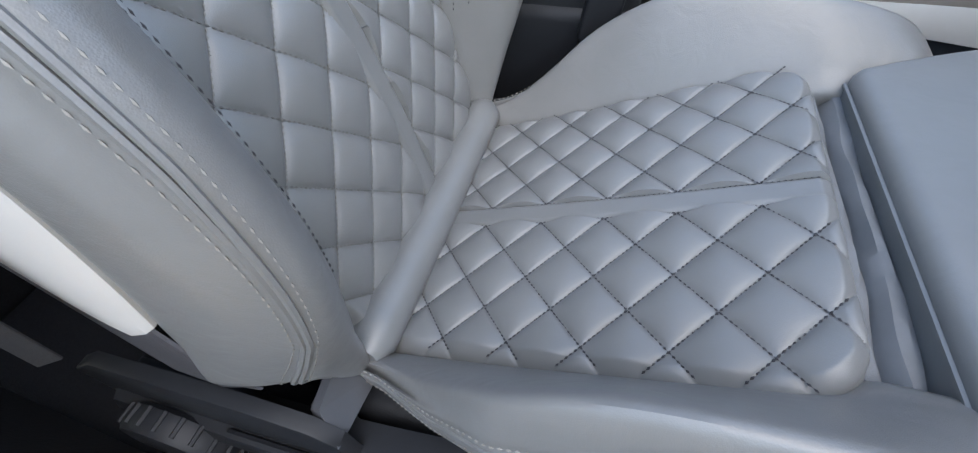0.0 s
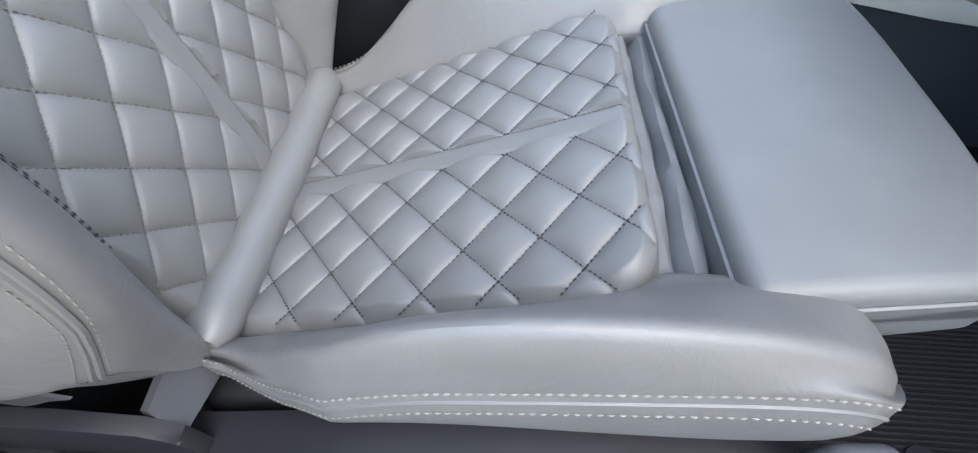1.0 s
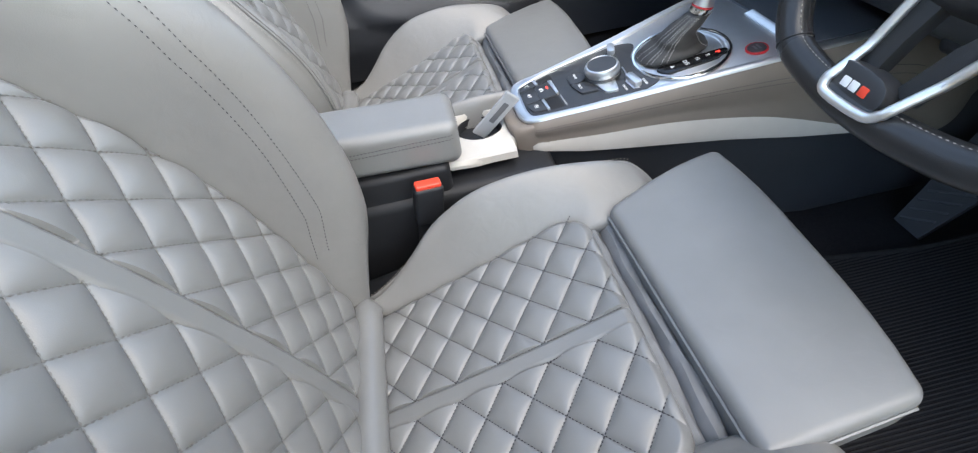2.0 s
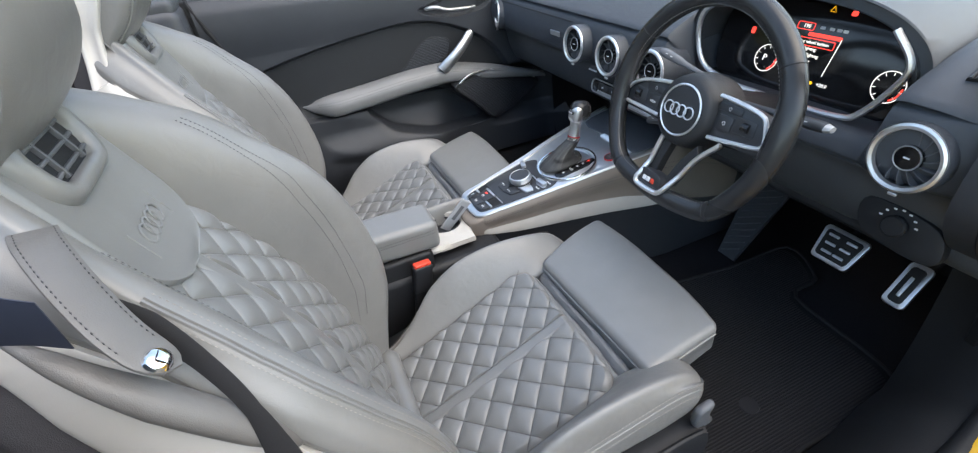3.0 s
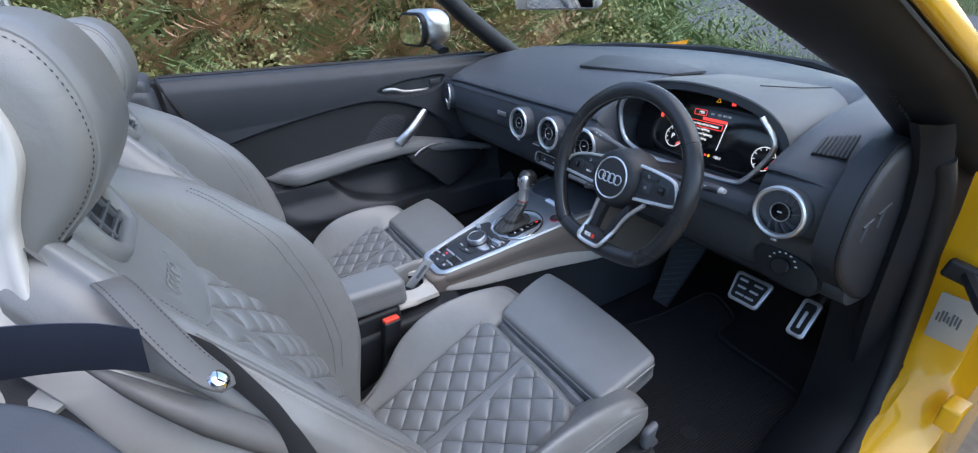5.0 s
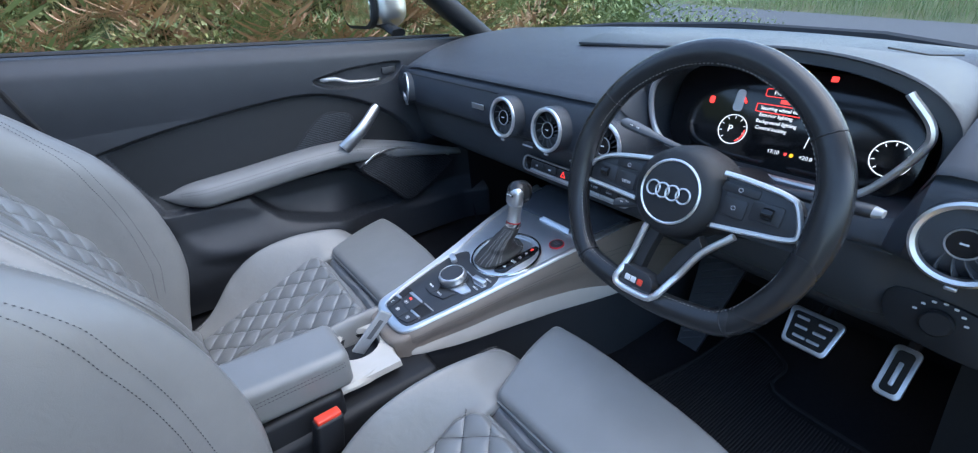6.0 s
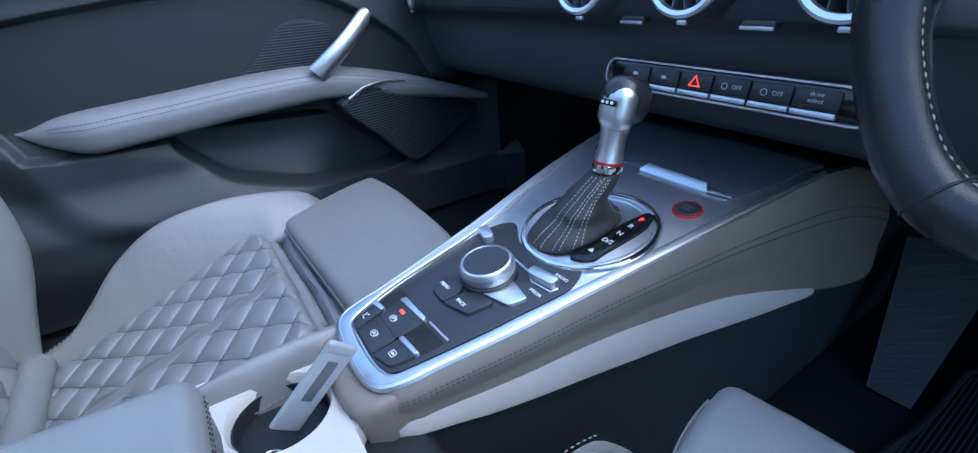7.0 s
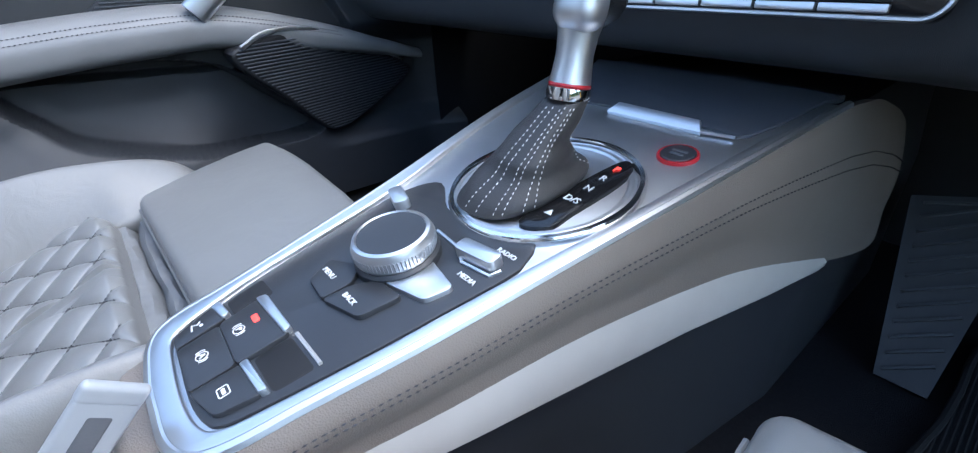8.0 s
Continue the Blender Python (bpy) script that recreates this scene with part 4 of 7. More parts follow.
part("inlay_line", tube([con(x, y, 0.0032) for x, y in ((0.352, 0.024), (0.349, -0.008), (0.341, -0.020), (0.344, -0.046), (0.352, -0.048))], 0.0014, 6), ALU, pan)
for txt, x, y, h in (("MENU", 0.272, 0.040, 0.0070), ("BACK", 0.270, 0.004, 0.0070), ("RADIO", 0.366, -0.038, 0.0032), ("MEDIA", 0.333, -0.036, 0.0032)):
    letters("lettering", txt, 0.0058, con(x, y, h), (0, -1, 0), CU, LABEL_WHITE, pan)
kc = con(0.316, 0.021, 0.0)
knob = thing_part("rotary_knob", console, "knurled aluminium rotary knob with a black touch face")
part("knob_base", lathe([(0.031, 0.002), (0.031, 0.008), (0.029, 0.010), (0.0, 0.010)], kc, CN, 40), GLOSS_SOFT, knob)
part("knob_ring", lathe([(0.0285, 0.010), (0.0295, 0.012), (0.0295, 0.020), (0.0275, 0.0245), (0.0252, 0.0255), (0.0245, 0.0245)], kc, CN, 48, cap=False), ALU, knob, "bright aluminium ring")
part("knob_face", lathe([(0.0, 0.0235), (0.0245, 0.0238), (0.0248, 0.0243), (0.0, 0.0248)], kc, CN, 48), GLOSS_SOFT, knob, "black touch face")
kn = []
for k in range(72):
    a = k * math.tau / 72
    ref = np.cross(CN, CW)
    d = math.cos(a) * ref + math.sin(a) * CW
    kn.append(tube([kc + 0.0293 * d + 0.0125 * CN, kc + 0.0293 * d + 0.0195 * CN], 0.0007, 4))
part("knurling", merge(*kn), ALU_DARK, knob, "fine knurling")
# gear lever
gc = con(0.447, 0.006, 0.0)
lever = thing("gear_lever", tuple(con(0.45, 0.006, 0.002)), "automatic gear lever with stitched leather boot and silver knob", "gear lever")
ring_o = circle(0.0775, 64, 0.076)
part("gate_plate", prism(circle(0.0755, 64, 0.074), 0.004, 0.001, gc + 0.002 * CN, CU, CW), ALU_DARK, lever, "satin aluminium gate plate")
part("gate_ring", band(ring_o, 0.007, 0.0065, gc, CU, CW), CHROME, lever, "chrome ring round the boot")
part("gate_inner", band(circle(0.069, 56, 0.068), 0.006, 0.004, gc, CU, CW), ALU, lever)
strip_o = spline([(-0.052, -0.024), (-0.045, -0.047), (-0.02, -0.049), (0.03, -0.051), (0.056, -0.045), (0.058, -0.031), (0.0, -0.024)], 5, True)
gs = part("gate_strip", prism(strip_o, 0.006, 0.001, gc + 0.006 * CN, CU, CW), GLOSS, lever, "gloss black gear display")
for txt, dx, lit in (("P", 0.045, True), ("R", 0.028, False), ("N", 0.010, False), ("D/S", -0.009, False)):
    letters("gear_letter", txt, 0.0095, gc + dx * CU - 0.0375 * CW + 0.0066 * CN, (0, -1, 0), CU, RED_GLOW if lit else LABEL_WHITE, gs)
part("gear_mark", prism(np.array([(0.003, 0.0), (-0.003, 0.0035), (-0.003, -0.0035)]), 0.0006, 0.0001, gc - 0.031 * CU - 0.036 * CW + 0.0068 * CN, CU, CW), LABEL_WHITE, gs)
part("gear_mark", tube([gc + dx * CU + dy * CW + 0.0066 * CN for dx, dy in ((-0.026, -0.026), (-0.026, -0.024), (-0.004, -0.024), (-0.004, -0.027))], 0.0005, 5), LABEL_WHITE, gs)
# leather boot: soft folds from the ring up to the collar
top_c = V(0.466, 0.003, 0.606)
rings = []
for k in np.linspace(0, 1, 30):
    low_c = gc + 0.004 * CN + V(-0.010, 0.014, 0)
    sway = float(np.interp(k, [0, 0.12, 0.45, 0.7, 1.0], [0, -0.004, -0.012, -0.008, 0.0]))
    c = low_c * (1 - k) + top_c * k + V(sway, 0, 0)
    rx = float(np.interp(k, [0, 0.05, 0.12, 0.30, 0.55, 0.80, 0.97, 1.0], [0.060, 0.059, 0.053, 0.036, 0.026, 0.021, 0.0175, 0.0165]))
    ry = float(np.interp(k, [0, 0.05, 0.12, 0.30, 0.55, 0.80, 0.97, 1.0], [0.040, 0.040, 0.037, 0.030, 0.024, 0.020, 0.0175, 0.0165]))
    ring = []
    for a in np.linspace(0, math.tau, 64, endpoint=False):
        e = 0.8
        ca, sa = math.cos(a), math.sin(a)
        ca, sa = math.copysign(abs(ca) ** e, ca), math.copysign(abs(sa) ** e, sa)
        calm = min(1, 5 * (1 - k)) * min(1, 6 * k + 0.2)
        fold = 1 + calm * (0.035 * math.sin(3 * a + 4 * k) + 0.05 * math.sin(17 * k + 1.5 * a) * (1 - 0.5 * k))
        ring.append(c + fold * (rx * ca * CU + ry * sa * CW))
    rings.append(ring)
boot = part("boot", loft(rings), BOOT, lever, "black leather boot with pale stitching")
for a in (3.05, 3.25, 3.62, 3.80, 4.16, 4.34, 5.6):
    pts = []
    for ring in rings[1:]:
        x = a / math.tau * 64 % 64
        p = V(*ring[int(x)]) * (1 - x % 1) + V(*ring[(int(x) + 1) % 64]) * (x % 1)
        c = np.mean(ring, axis=0)
        pts.append(p + 0.0006 * (p - c) / np.linalg.norm(p - c))
    part("boot_stitching", stitch_row(spline(pts, 3), 0.0044, 0.0030, 0.0006), THREAD_BOOT, boot, "white sewing thread")
tilt = V(0.18, 0.0, 0.98)
tilt = tilt / np.linalg.norm(tilt)
part("collar", lathe([(0.0, 0), (0.0165, 0), (0.0172, 0.004), (0.0165, 0.009), (0.0, 0.009)], top_c - 0.002 * tilt, tilt, 32), CHROME, lever)
part("red_band", lathe([(0.0, 0), (0.0160, 0), (0.0166, 0.0015), (0.0160, 0.003), (0.0, 0.003)], top_c + 0.0072 * tilt, tilt, 32), RED_DEEP, lever, "thin red ring")
part("neck", lathe([(0.0, 0), (0.0160, 0.0), (0.0150, 0.008), (0.0140, 0.020), (0.0150, 0.034), (0.0180, 0.046), (0.0, 0.05)], top_c + 0.010 * tilt, tilt, 32), ALU, lever, "silver metal neck")
v, f = soft_box(0.056, 0.047, 0.052, 0.0225, 6)
kp = top_c + 0.074 * tilt + V(0.006, -0.001, 0)
part("knob", turned((v, f), Matrix.Translation(kp) @ pose(0, 0, 0, 0, 10, 0)), WHEEL_LEATHER, lever, "black leather gear knob")
v, f = soft_box(0.030, 0.040, 0.046, 0.014, 5)
kb = part("knob_plate", turned((v, f), Matrix.Translation(kp + V(-0.0145, -0.004, -0.004)) @ pose(0, 0, 0, 0, 14, 0)), ALU, lever, "silver knob inlay")
part("knob_mark", turned(soft_box(0.002, 0.022, 0.006, 0.0008, 2), Matrix.Translation(kp + V(-0.0300, -0.004, 0.004)) @ pose(0, 0, 0, 0, 14, 0)), GLOSS, kb, "dark badge with plain bars")
for dy in (-0.006, 0.0, 0.006):
    part("mark_bar", turned(soft_box(0.0006, 0.0035, 0.003, 0.0002, 1), Matrix.Translation(kp + V(-0.0313, -0.004 + dy, 0.0044)) @ pose(0, 0, 0, 0, 14, 0)), LABEL_WHITE, kb)
# start button and the lid in front of the lever
sb = con(0.545, -0.052, 0.0)
part("start_button", lathe([(0.0, 0.0), (0.0145, 0.0), (0.0145, 0.003), (0.0135, 0.0038), (0.0, 0.0036)], sb, CN, 36), GLOSS_SOFT, console, "dark engine start button")
part("start_ring", band(circle(0.0158, 40), 0.0028, 0.0030, sb, CU, CW), RED_DEEP, console, "red ring of the start button")
for k, w in ((0.003, 0.014), (-0.003, 0.012)):
    part("button_mark", prism(oblong(0.003, w, 0.001, 2), 0.0006, 0.0002, sb + 0.0042 * CN + k * CU, CU, CW), ALU_GREY, console)
part("lid", prism(flat(spline([(0.604, 0.155), (0.600, 0.05), (0.600, -0.05), (0.604, -0.082), (0.695, -0.103), (0.72, -0.09), (0.72, 0.15), (0.70, 0.166)], 3, True)), 0.006, 0.0015, con(0, 0, 0.003), CU, CW), DASH, console, "dark flat storage lid")
part("lid_tab", prism(np.array([(-0.008, -0.050), (0.005, -0.044), (0.006, 0.044), (-0.008, 0.050)]), 0.005, 0.0012, con(0.592, 0.003, 0.008), CU + 0.55 * CN, CW), ALU, console, "aluminium finger tab")
part("lid_line", tube([con(0.588, -0.046, 0.003), con(0.592, -0.075, 0.003)], 0.0016, 6), ALU, console)
# leather flank towards the driver
xs = np.linspace(0.153, 0.945, 80)
low = curve1([0.15, 0.17, 0.26, 0.40, 0.53, 0.60, 0.66, 0.742, 0.82, 0.88, 0.92, 0.945], [0.458, 0.450, 0.456, 0.466, 0.460, 0.447, 0.430, 0.407, 0.388, 0.382, 0.395, 0.432])
for sgn, edge in ((-1, right), (1, left)):
    rows = []
    for x in (xs if sgn < 0 else np.linspace(0.153, 0.69, 50)):
        yt = float(np.interp(x, edge[:, 0], edge[:, 1])) + (0 if x < 0.7 else sgn * (0.10 * (x - 0.70) - 2.2 * max(0, x - 0.84) ** 2))
        zt = float(con(x, 0)[2]) + 0.001
        zt = min(zt, float(np.interp(x, [0.70, 0.76, 0.82, 0.87, 0.91, 0.935, 0.945], [0.577, 0.573, 0.553, 0.526, 0.494, 0.462, 0.442])))
        zl = min(float(low(x)), zt - 0.006)
        row = []
        for k in np.linspace(0, 1, 12):
            z = zt + (zl - zt) * k
            bulge = 0.005 * math.sin(math.pi * min(k * 1.4, 1)) + 0.10 * (zt - z)
            row.append((x, yt + sgn * (0.004 + bulge), z))
        row += [(x, yt - sgn * 0.006, zl), (x, yt - sgn * 0.008, zt - 0.002)]
        rows.append(row)
    fl = part("leather_flank", loft(rows), SIDE_LEATHER, console, "taupe leather flank with twin stitching")
    if sgn < 0:
        for q in (3.2, 4.1):
            pts = [V(*r[int(q)]) * (1 - q % 1) + V(*r[int(q) + 1]) * (q % 1) + V(0, -0.001, 0.0004) for r in rows[2:-3]]
            part("seam_stitching", stitch_row(pts[:-4], 0.0052, 0.004, 0.0008), THREAD_DARK, fl, "dark sewing thread")
    # white strip below
    rows = []
    for x in np.linspace(-0.03, 0.712, 46):
        yt = float(np.interp(x, edge[:, 0], edge[:, 1])) if x > 0.16 else float(np.interp(x, [-0.03, 0.06, 0.12, 0.16], [sgn * 0.086 + 0.008, sgn * 0.080 + 0.010, sgn * 0.070 + 0.02, edge[3][1]]))
        zt = float(low(max(x, 0.15))) + 0.006 if x > 0.15 else float(np.interp(x, [-0.03, 0.15], [0.478, 0.464]))
        zb = float(np.interp(x, [-0.03, 0.03, 0.12, 0.25, 0.50, 0.62, 0.71], [0.474, 0.462, 0.446, 0.432, 0.424, 0.414, 0.411]))
        zt = max(zt, zb + 0.004)
        zc = con(max(x, 0.15), 0)[2]
        ya, yb = yt + sgn * (0.003 + 0.10 * (zc - zt)), yt + sgn * (0.007 + 0.10 * (zc - zb))
        rows.append([(x, ya, zt), (x, (ya + yb) / 2 + sgn * 0.003, (zt + zb) / 2), (x, yb, zb), (x, yb - sgn * 0.012, zb), (x, ya - sgn * 0.012, zt)])
    part("white_strip", loft(rows), STRIP_GREY, console, "pale satin side strip")

# cup holder surround and armrest box
surround = thing("cup_holder", (0.085, 0.03, 0.40), "white plastic cup holder set into the console", "cup holder")
hole, outer = circle(0.043, 48), []
for x, y in hole:
    a = math.atan2(y, x)
    outer.append((max(-0.064, min(0.050, 0.12 * math.cos(a) * 1.3)), max(-0.098, min(0.068, 0.12 * math.sin(a) * 1.3))))
cc = V(0.086, 0.022, 0.468)
rows = [[cc + V(x, y, -0.012) for x, y in outer], [cc + V(x * 0.985, y * 0.985, 0) for x, y in outer], [cc + V(x * 1.06, y * 1.06, 0.001) for x, y in hole], [cc + V(x, y, -0.004) for x, y in hole], [cc + V(x, y, -0.07) for x, y in hole]]
part("nose_pad", prism(flat([(0.158, 0.092), (0.142, 0.085), (0.133, 0.06), (0.130, 0.02), (0.131, -0.015), (0.138, -0.036), (0.155, -0.046), (0.20, -0.048), (0.20, 0.094)]), 0.05, 0.010, con(0, 0, -0.003), CU, CW, 4), SIDE_LEATHER, console, "taupe leather pad round the panel end")
part("surround", loft(rows, cap=False), STRIP_GREY, surround, "pale surround")
part("cup_well", lathe([(0.0, 0), (0.0425, 0), (0.0425, 0.062), (0.041, 0.062), (0.041, 0.003), (0.0, 0.003)], cc - V(0, 0, 0.072), (0, 0, 1), 40), BLACK, surround, "black cup well")
tag = thing("key_tag", (0.11, 0.02, 0.44), "clear plastic key tag leaning in the cup holder", "key tag")
tm = Matrix(((0.655, 0.748, 0.094, 0.117), (-0.15, 0.008, 0.989, 0.010), (0.741, -0.664, 0.117, 0.487), (0, 0, 0, 1)))
part("sleeve", turned(soft_box(0.100, 0.029, 0.006, 0.0028, 4), tm), FROSTED, tag, "milky clear sleeve")
part("insert", turned(soft_box(0.050, 0.014, 0.0068, 0.0033, 5), tm @ Matrix.Translation((0.010, 0, 0))), ALU_GREY, tag, "dark grey insert")
part("sleeve_end", turned(soft_box(0.012, 0.0295, 0.0068, 0.003, 4), tm @ Matrix.Translation((0.046, 0, 0))), FROSTED, tag)
part("ring", tube([V(0.068 + 0.010 * math.cos(a), -0.008 + 0.010 * math.sin(a), 0.448) for a in np.linspace(0, math.tau, 20, endpoint=False)], 0.0012, 6, closed=True), CHROME, tag)
arm = thing("armrest", (-0.1, -0.045, 0.215), "grey leather centre armrest with stitched edge", "armrest")
v, f = soft_box(0.36, 0.104, 0.075, 0.016, 8)
v = v + V(-0.136, -0.047, 0.524)
v[:, 2] += 0.012 * np.clip((0.0 - v[:, 0]) / 0.3, -0.2, 1)
part("pad", (v, f), LEATHER, arm)
for z in (0.541, 0.534):
    part("seam_stitching", stitch_row([(x, -0.1002, z) for x in np.linspace(-0.2, 0.030, 20)] + [(0.0447, y, z) for y in np.linspace(-0.088, -0.004, 10)], 0.0055, 0.0042, 0.0008), THREAD_DARK, arm, "dark sewing thread")
part("box", slab(-0.32, 0.02, -0.10, 0.055, 0.217, 0.487, 0.012), BLACK, arm, "black plastic storage box")
part("tunnel", slab(-0.40, 0.20, -0.11, 0.10, 0.212, 0.44, 0.02), BLACK, console)

# belt buckle beside the driver
for by, bx, lab in ((-0.134, -0.019, "black belt buckle with red button beside the armrest"),):
    bk = thing("belt_buckle", (bx, by, 0.36), lab, "belt buckle")
    m = Matrix.Translation((bx - 0.006, by, 0.450)) @ pose(0, 0, 0, 4, 8, 10)
    part("housing", turned(soft_box(0.046, 0.024, 0.075, 0.006, 4), m), BLACK, bk)
    part("release_button", turned(soft_box(0.040, 0.017, 0.012, 0.003, 4), m @ Matrix.Translation((0, 0, 0.0375))), RED, bk, "red release button")
    part("stalk", turned(soft_box(0.03, 0.012, 0.12, 0.004, 3), m @ Matrix.Translation((-0.005, 0, -0.09))), BLACK, bk)


# ---------- dashboard ----------
def bump01(y, a, b, soft):
    """1 between a and b, easing to 0 over soft outside."""
    q = min(1.0, max(0.0, (y - a + soft) / soft), max(0.0, (b + soft - y) / soft))
    return q * q * (3 - 2 * q)


dash = thing("dashboard", (0.8, 0.0, 0.35), "dark soft-touch dashboard with round chrome vents", "dashboard")
rows, under = [], []
for y in np.r_[-0.765, -0.755, np.linspace(-0.74, 0.72, 110), 0.745, 0.76]:
    hood = bump01(y, -0.575, -0.19, 0.035)
    end = max(0.0, (abs(y - 0.0) - 0.62) / 0.14) ** 2
    xf = 1.28 - 0.62 * (y - 0.03) ** 2
    sag = 0.03 * end
    pts = [(xf, 0.90), (xf - 0.03, 0.935 - sag), (0.98, 0.940 - sag), (0.83, 0.934 - sag), (0.72, 0.915 - sag), (0.645, 0.888 - sag), (0.606, 0.868 - sag), (0.602, 0.862 - sag), (0.612, 0.857), (0.598, 0.845), (0.588, 0.80), (0.594, 0.757), (0.612, 0.742), (0.640, 0.725), (0.656, 0.66), (0.69, 0.606), (0.80, 0.592), (0.95, 0.585), (xf, 0.585)]
    dip = [(xf, 0.90), (xf - 0.03, 0.935), (0.98, 0.936), (0.90, 0.90), (0.80, 0.80), (0.72, 0.785), (0.68, 0.782), (0.655, 0.780), (0.645, 0.778), (0.640, 0.774), (0.632, 0.765), (0.625, 0.75), (0.625, 0.742), (0.632, 0.725), (0.646, 0.66), (0.685, 0.606), (0.80, 0.592), (0.95, 0.585), (xf, 0.585)]
    o = np.array(pts) * (1 - hood) + np.array(dip) * hood
    if y < -0.62:
        k = min(1, (-0.62 - y) / 0.12)
        o[5:14, 0] += 0.03 * k * k
    o = np.concatenate([spline(o[:7], 5), spline(o[7:], 4)])
    cut = len(o) - 25
    rows.append([(x, y, z) for x, z in np.concatenate([o[:cut], [(o[cut - 1][0] + 0.10, o[cut - 1][1])]])])
    under.append([(x + (0.004 if k < 3 else 0), y, z) for k, (x, z) in enumerate(np.concatenate([o[cut - 1:], [(o[cut - 1][0] + 0.10, o[cut - 1][1] - 0.002)]]))])
part("dash_body", loft(rows), DASH, dash, "grained dark grey dash pad")
part("lower_dash", loft(under), DASH_TOP, dash, "dark lower dashboard")
# cover on the driver's end of the dashboard
end_o = spline([(0.586, 0.775), (0.600, 0.850), (0.645, 0.908), (0.705, 0.928), (0.765, 0.905), (0.792, 0.80), (0.80, 0.66), (0.765, 0.60), (0.70, 0.622), (0.635, 0.675), (0.596, 0.725)], 5, True)
cap_p = part("end_cover", prism(end_o, 0.05, 0.014, (0, -0.772, 0), (1, 0, 0), (0, 0, 1), 5), DASH_DOOR, dash, "dark end cover with a raised mark")
part("cover_gap", tube([(x, -0.763, z) for x, z in end_o], 0.003, 6, closed=True), HOLLOW, cap_p)
for a, b in (((0.620, 0.800), (0.650, 0.808)), ((0.636, 0.804), (0.628, 0.772)), ((0.662, 0.812), (0.700, 0.822)), ((0.682, 0.817), (0.676, 0.784))):
    part("mark_bar", tube([(a[0], -0.7725, a[1]), (b[0], -0.7725, b[1])], 0.0026, 6), DASH, cap_p, "raised bar")
# instrument hood
rows = []
hl, hr = -0.150, -0.612
arch = spline([(hl, 0.795), (-0.153, 0.85), (-0.165, 0.905), (-0.205, 0.945), (-0.28, 0.966), (-0.38, 0.974), (-0.48, 0.966), (-0.555, 0.943), (-0.600, 0.905), (-0.612, 0.855), (-0.600, 0.80)], 6)
mid = V(-0.382, 0.85)
inner = mid + (arch - mid) * V(0.925, 0.88) + V(0, -0.002)
for x, k, lift in ((0.668, 0.0, -0.003), (0.662, 0.0, 0.0), (0.664, 0.0, 0.003), (0.70, 0.06, 0.004), (0.76, 0.2, 0.004), (0.85, 0.5, 0.003), (0.93, 0.8, 0.002), (1.0, 1.0, 0.0)):
    a = arch.copy()
    over = np.clip((a[:, 1] - 0.80) / 0.16, 0, 1)
    a[:, 1] = a[:, 1] * (1 - k) + (0.80 + 0.132 * over) * k + lift * over
    b = inner.copy()
    b[:, 1] -= k * 0.05
    rows.append([(x, y, z) for y, z in np.concatenate([a, b[::-1]])])
part("instrument_hood", loft(rows, cap=True), DASH_TOP, dash, "smooth dark hood over the instruments")
bezel = np.concatenate([spline([(-0.255, 0.945), (-0.205, 0.925), (-0.178, 0.895), (-0.180, 0.845), (-0.205, 0.805), (-0.262, 0.786)], 6), spline([(-0.30, 0.783), (-0.40, 0.783), (-0.50, 0.786), (-0.535, 0.80), (-0.575, 0.862), (-0.577, 0.895), (-0.545, 0.932)], 6)])
part("chrome_line", tube([(0.662, y, z) for y, z in bezel], 0.0055, 8), SATIN, dash, "chrome outline of the instruments")
part("hood_seam", tube([(0.73, -0.49, 0.974), (0.86, -0.505, 0.951), (0.93, -0.53, 0.944)], 0.0014, 6), BLACK, dash)
part("loudspeaker_slot", prism(np.array([(0.80, 0.15), (0.98, 0.24), (1.04, 0.02), (0.95, -0.20), (0.86, -0.16)]), 0.006, 0.001, (0, 0, 0.9405), (1, 0, 0), (0, 1, 0)), DASH_DOOR, dash, "dark centre loudspeaker cover")
SN = V(-0.966, 0, 0.26)
SU, SW = V(0, -1, 0), V(0.26, 0, 0.966)


def scr(y, z, h=0.0012):
    """A place on the instrument screen."""
    return V(0.718 + (z - 0.86) * 0.26 / 0.966, y, z) + h * SN


display = thing("instrument_display", (0.70, -0.38, 0.79), "lit digital instrument screen showing a settings menu", "display")
part("screen_glass", prism(oblong(0.385, 0.165, 0.055, 8), 0.012, 0.002, scr(-0.382, 0.855, 0.0), SU, SW), GLOSS, display, "glossy black screen")
for y, z, r in ((-0.312, 0.832, 0.0245), (-0.538, 0.834, 0.0245)):
    part("dial_ring", band(circle(r, 36), 0.0016, 0.0004, scr(y, z), SU, SW), WHITE_GLOW, display, "lit dial ring")
    part("dial_arc", tube([scr(y, z) + 0.85 * r * (math.cos(a) * SU + math.sin(a) * SW) for a in np.linspace(-1.1, 0.1, 8)], 0.0012, 5), RED_GLOW, display)
    for k in range(9):
        a = math.pi * (1.25 - 1.5 * k / 8)
        part("dial_mark", tube([scr(y, z) + q * r * (math.cos(a) * SU + math.sin(a) * SW) for q in (0.74, 0.92)], 0.0007, 4), WHITE_GLOW, display)
letters("gear_readout", "P", 0.017, scr(-0.308, 0.832), SU, SW, WHITE_GLOW, display)
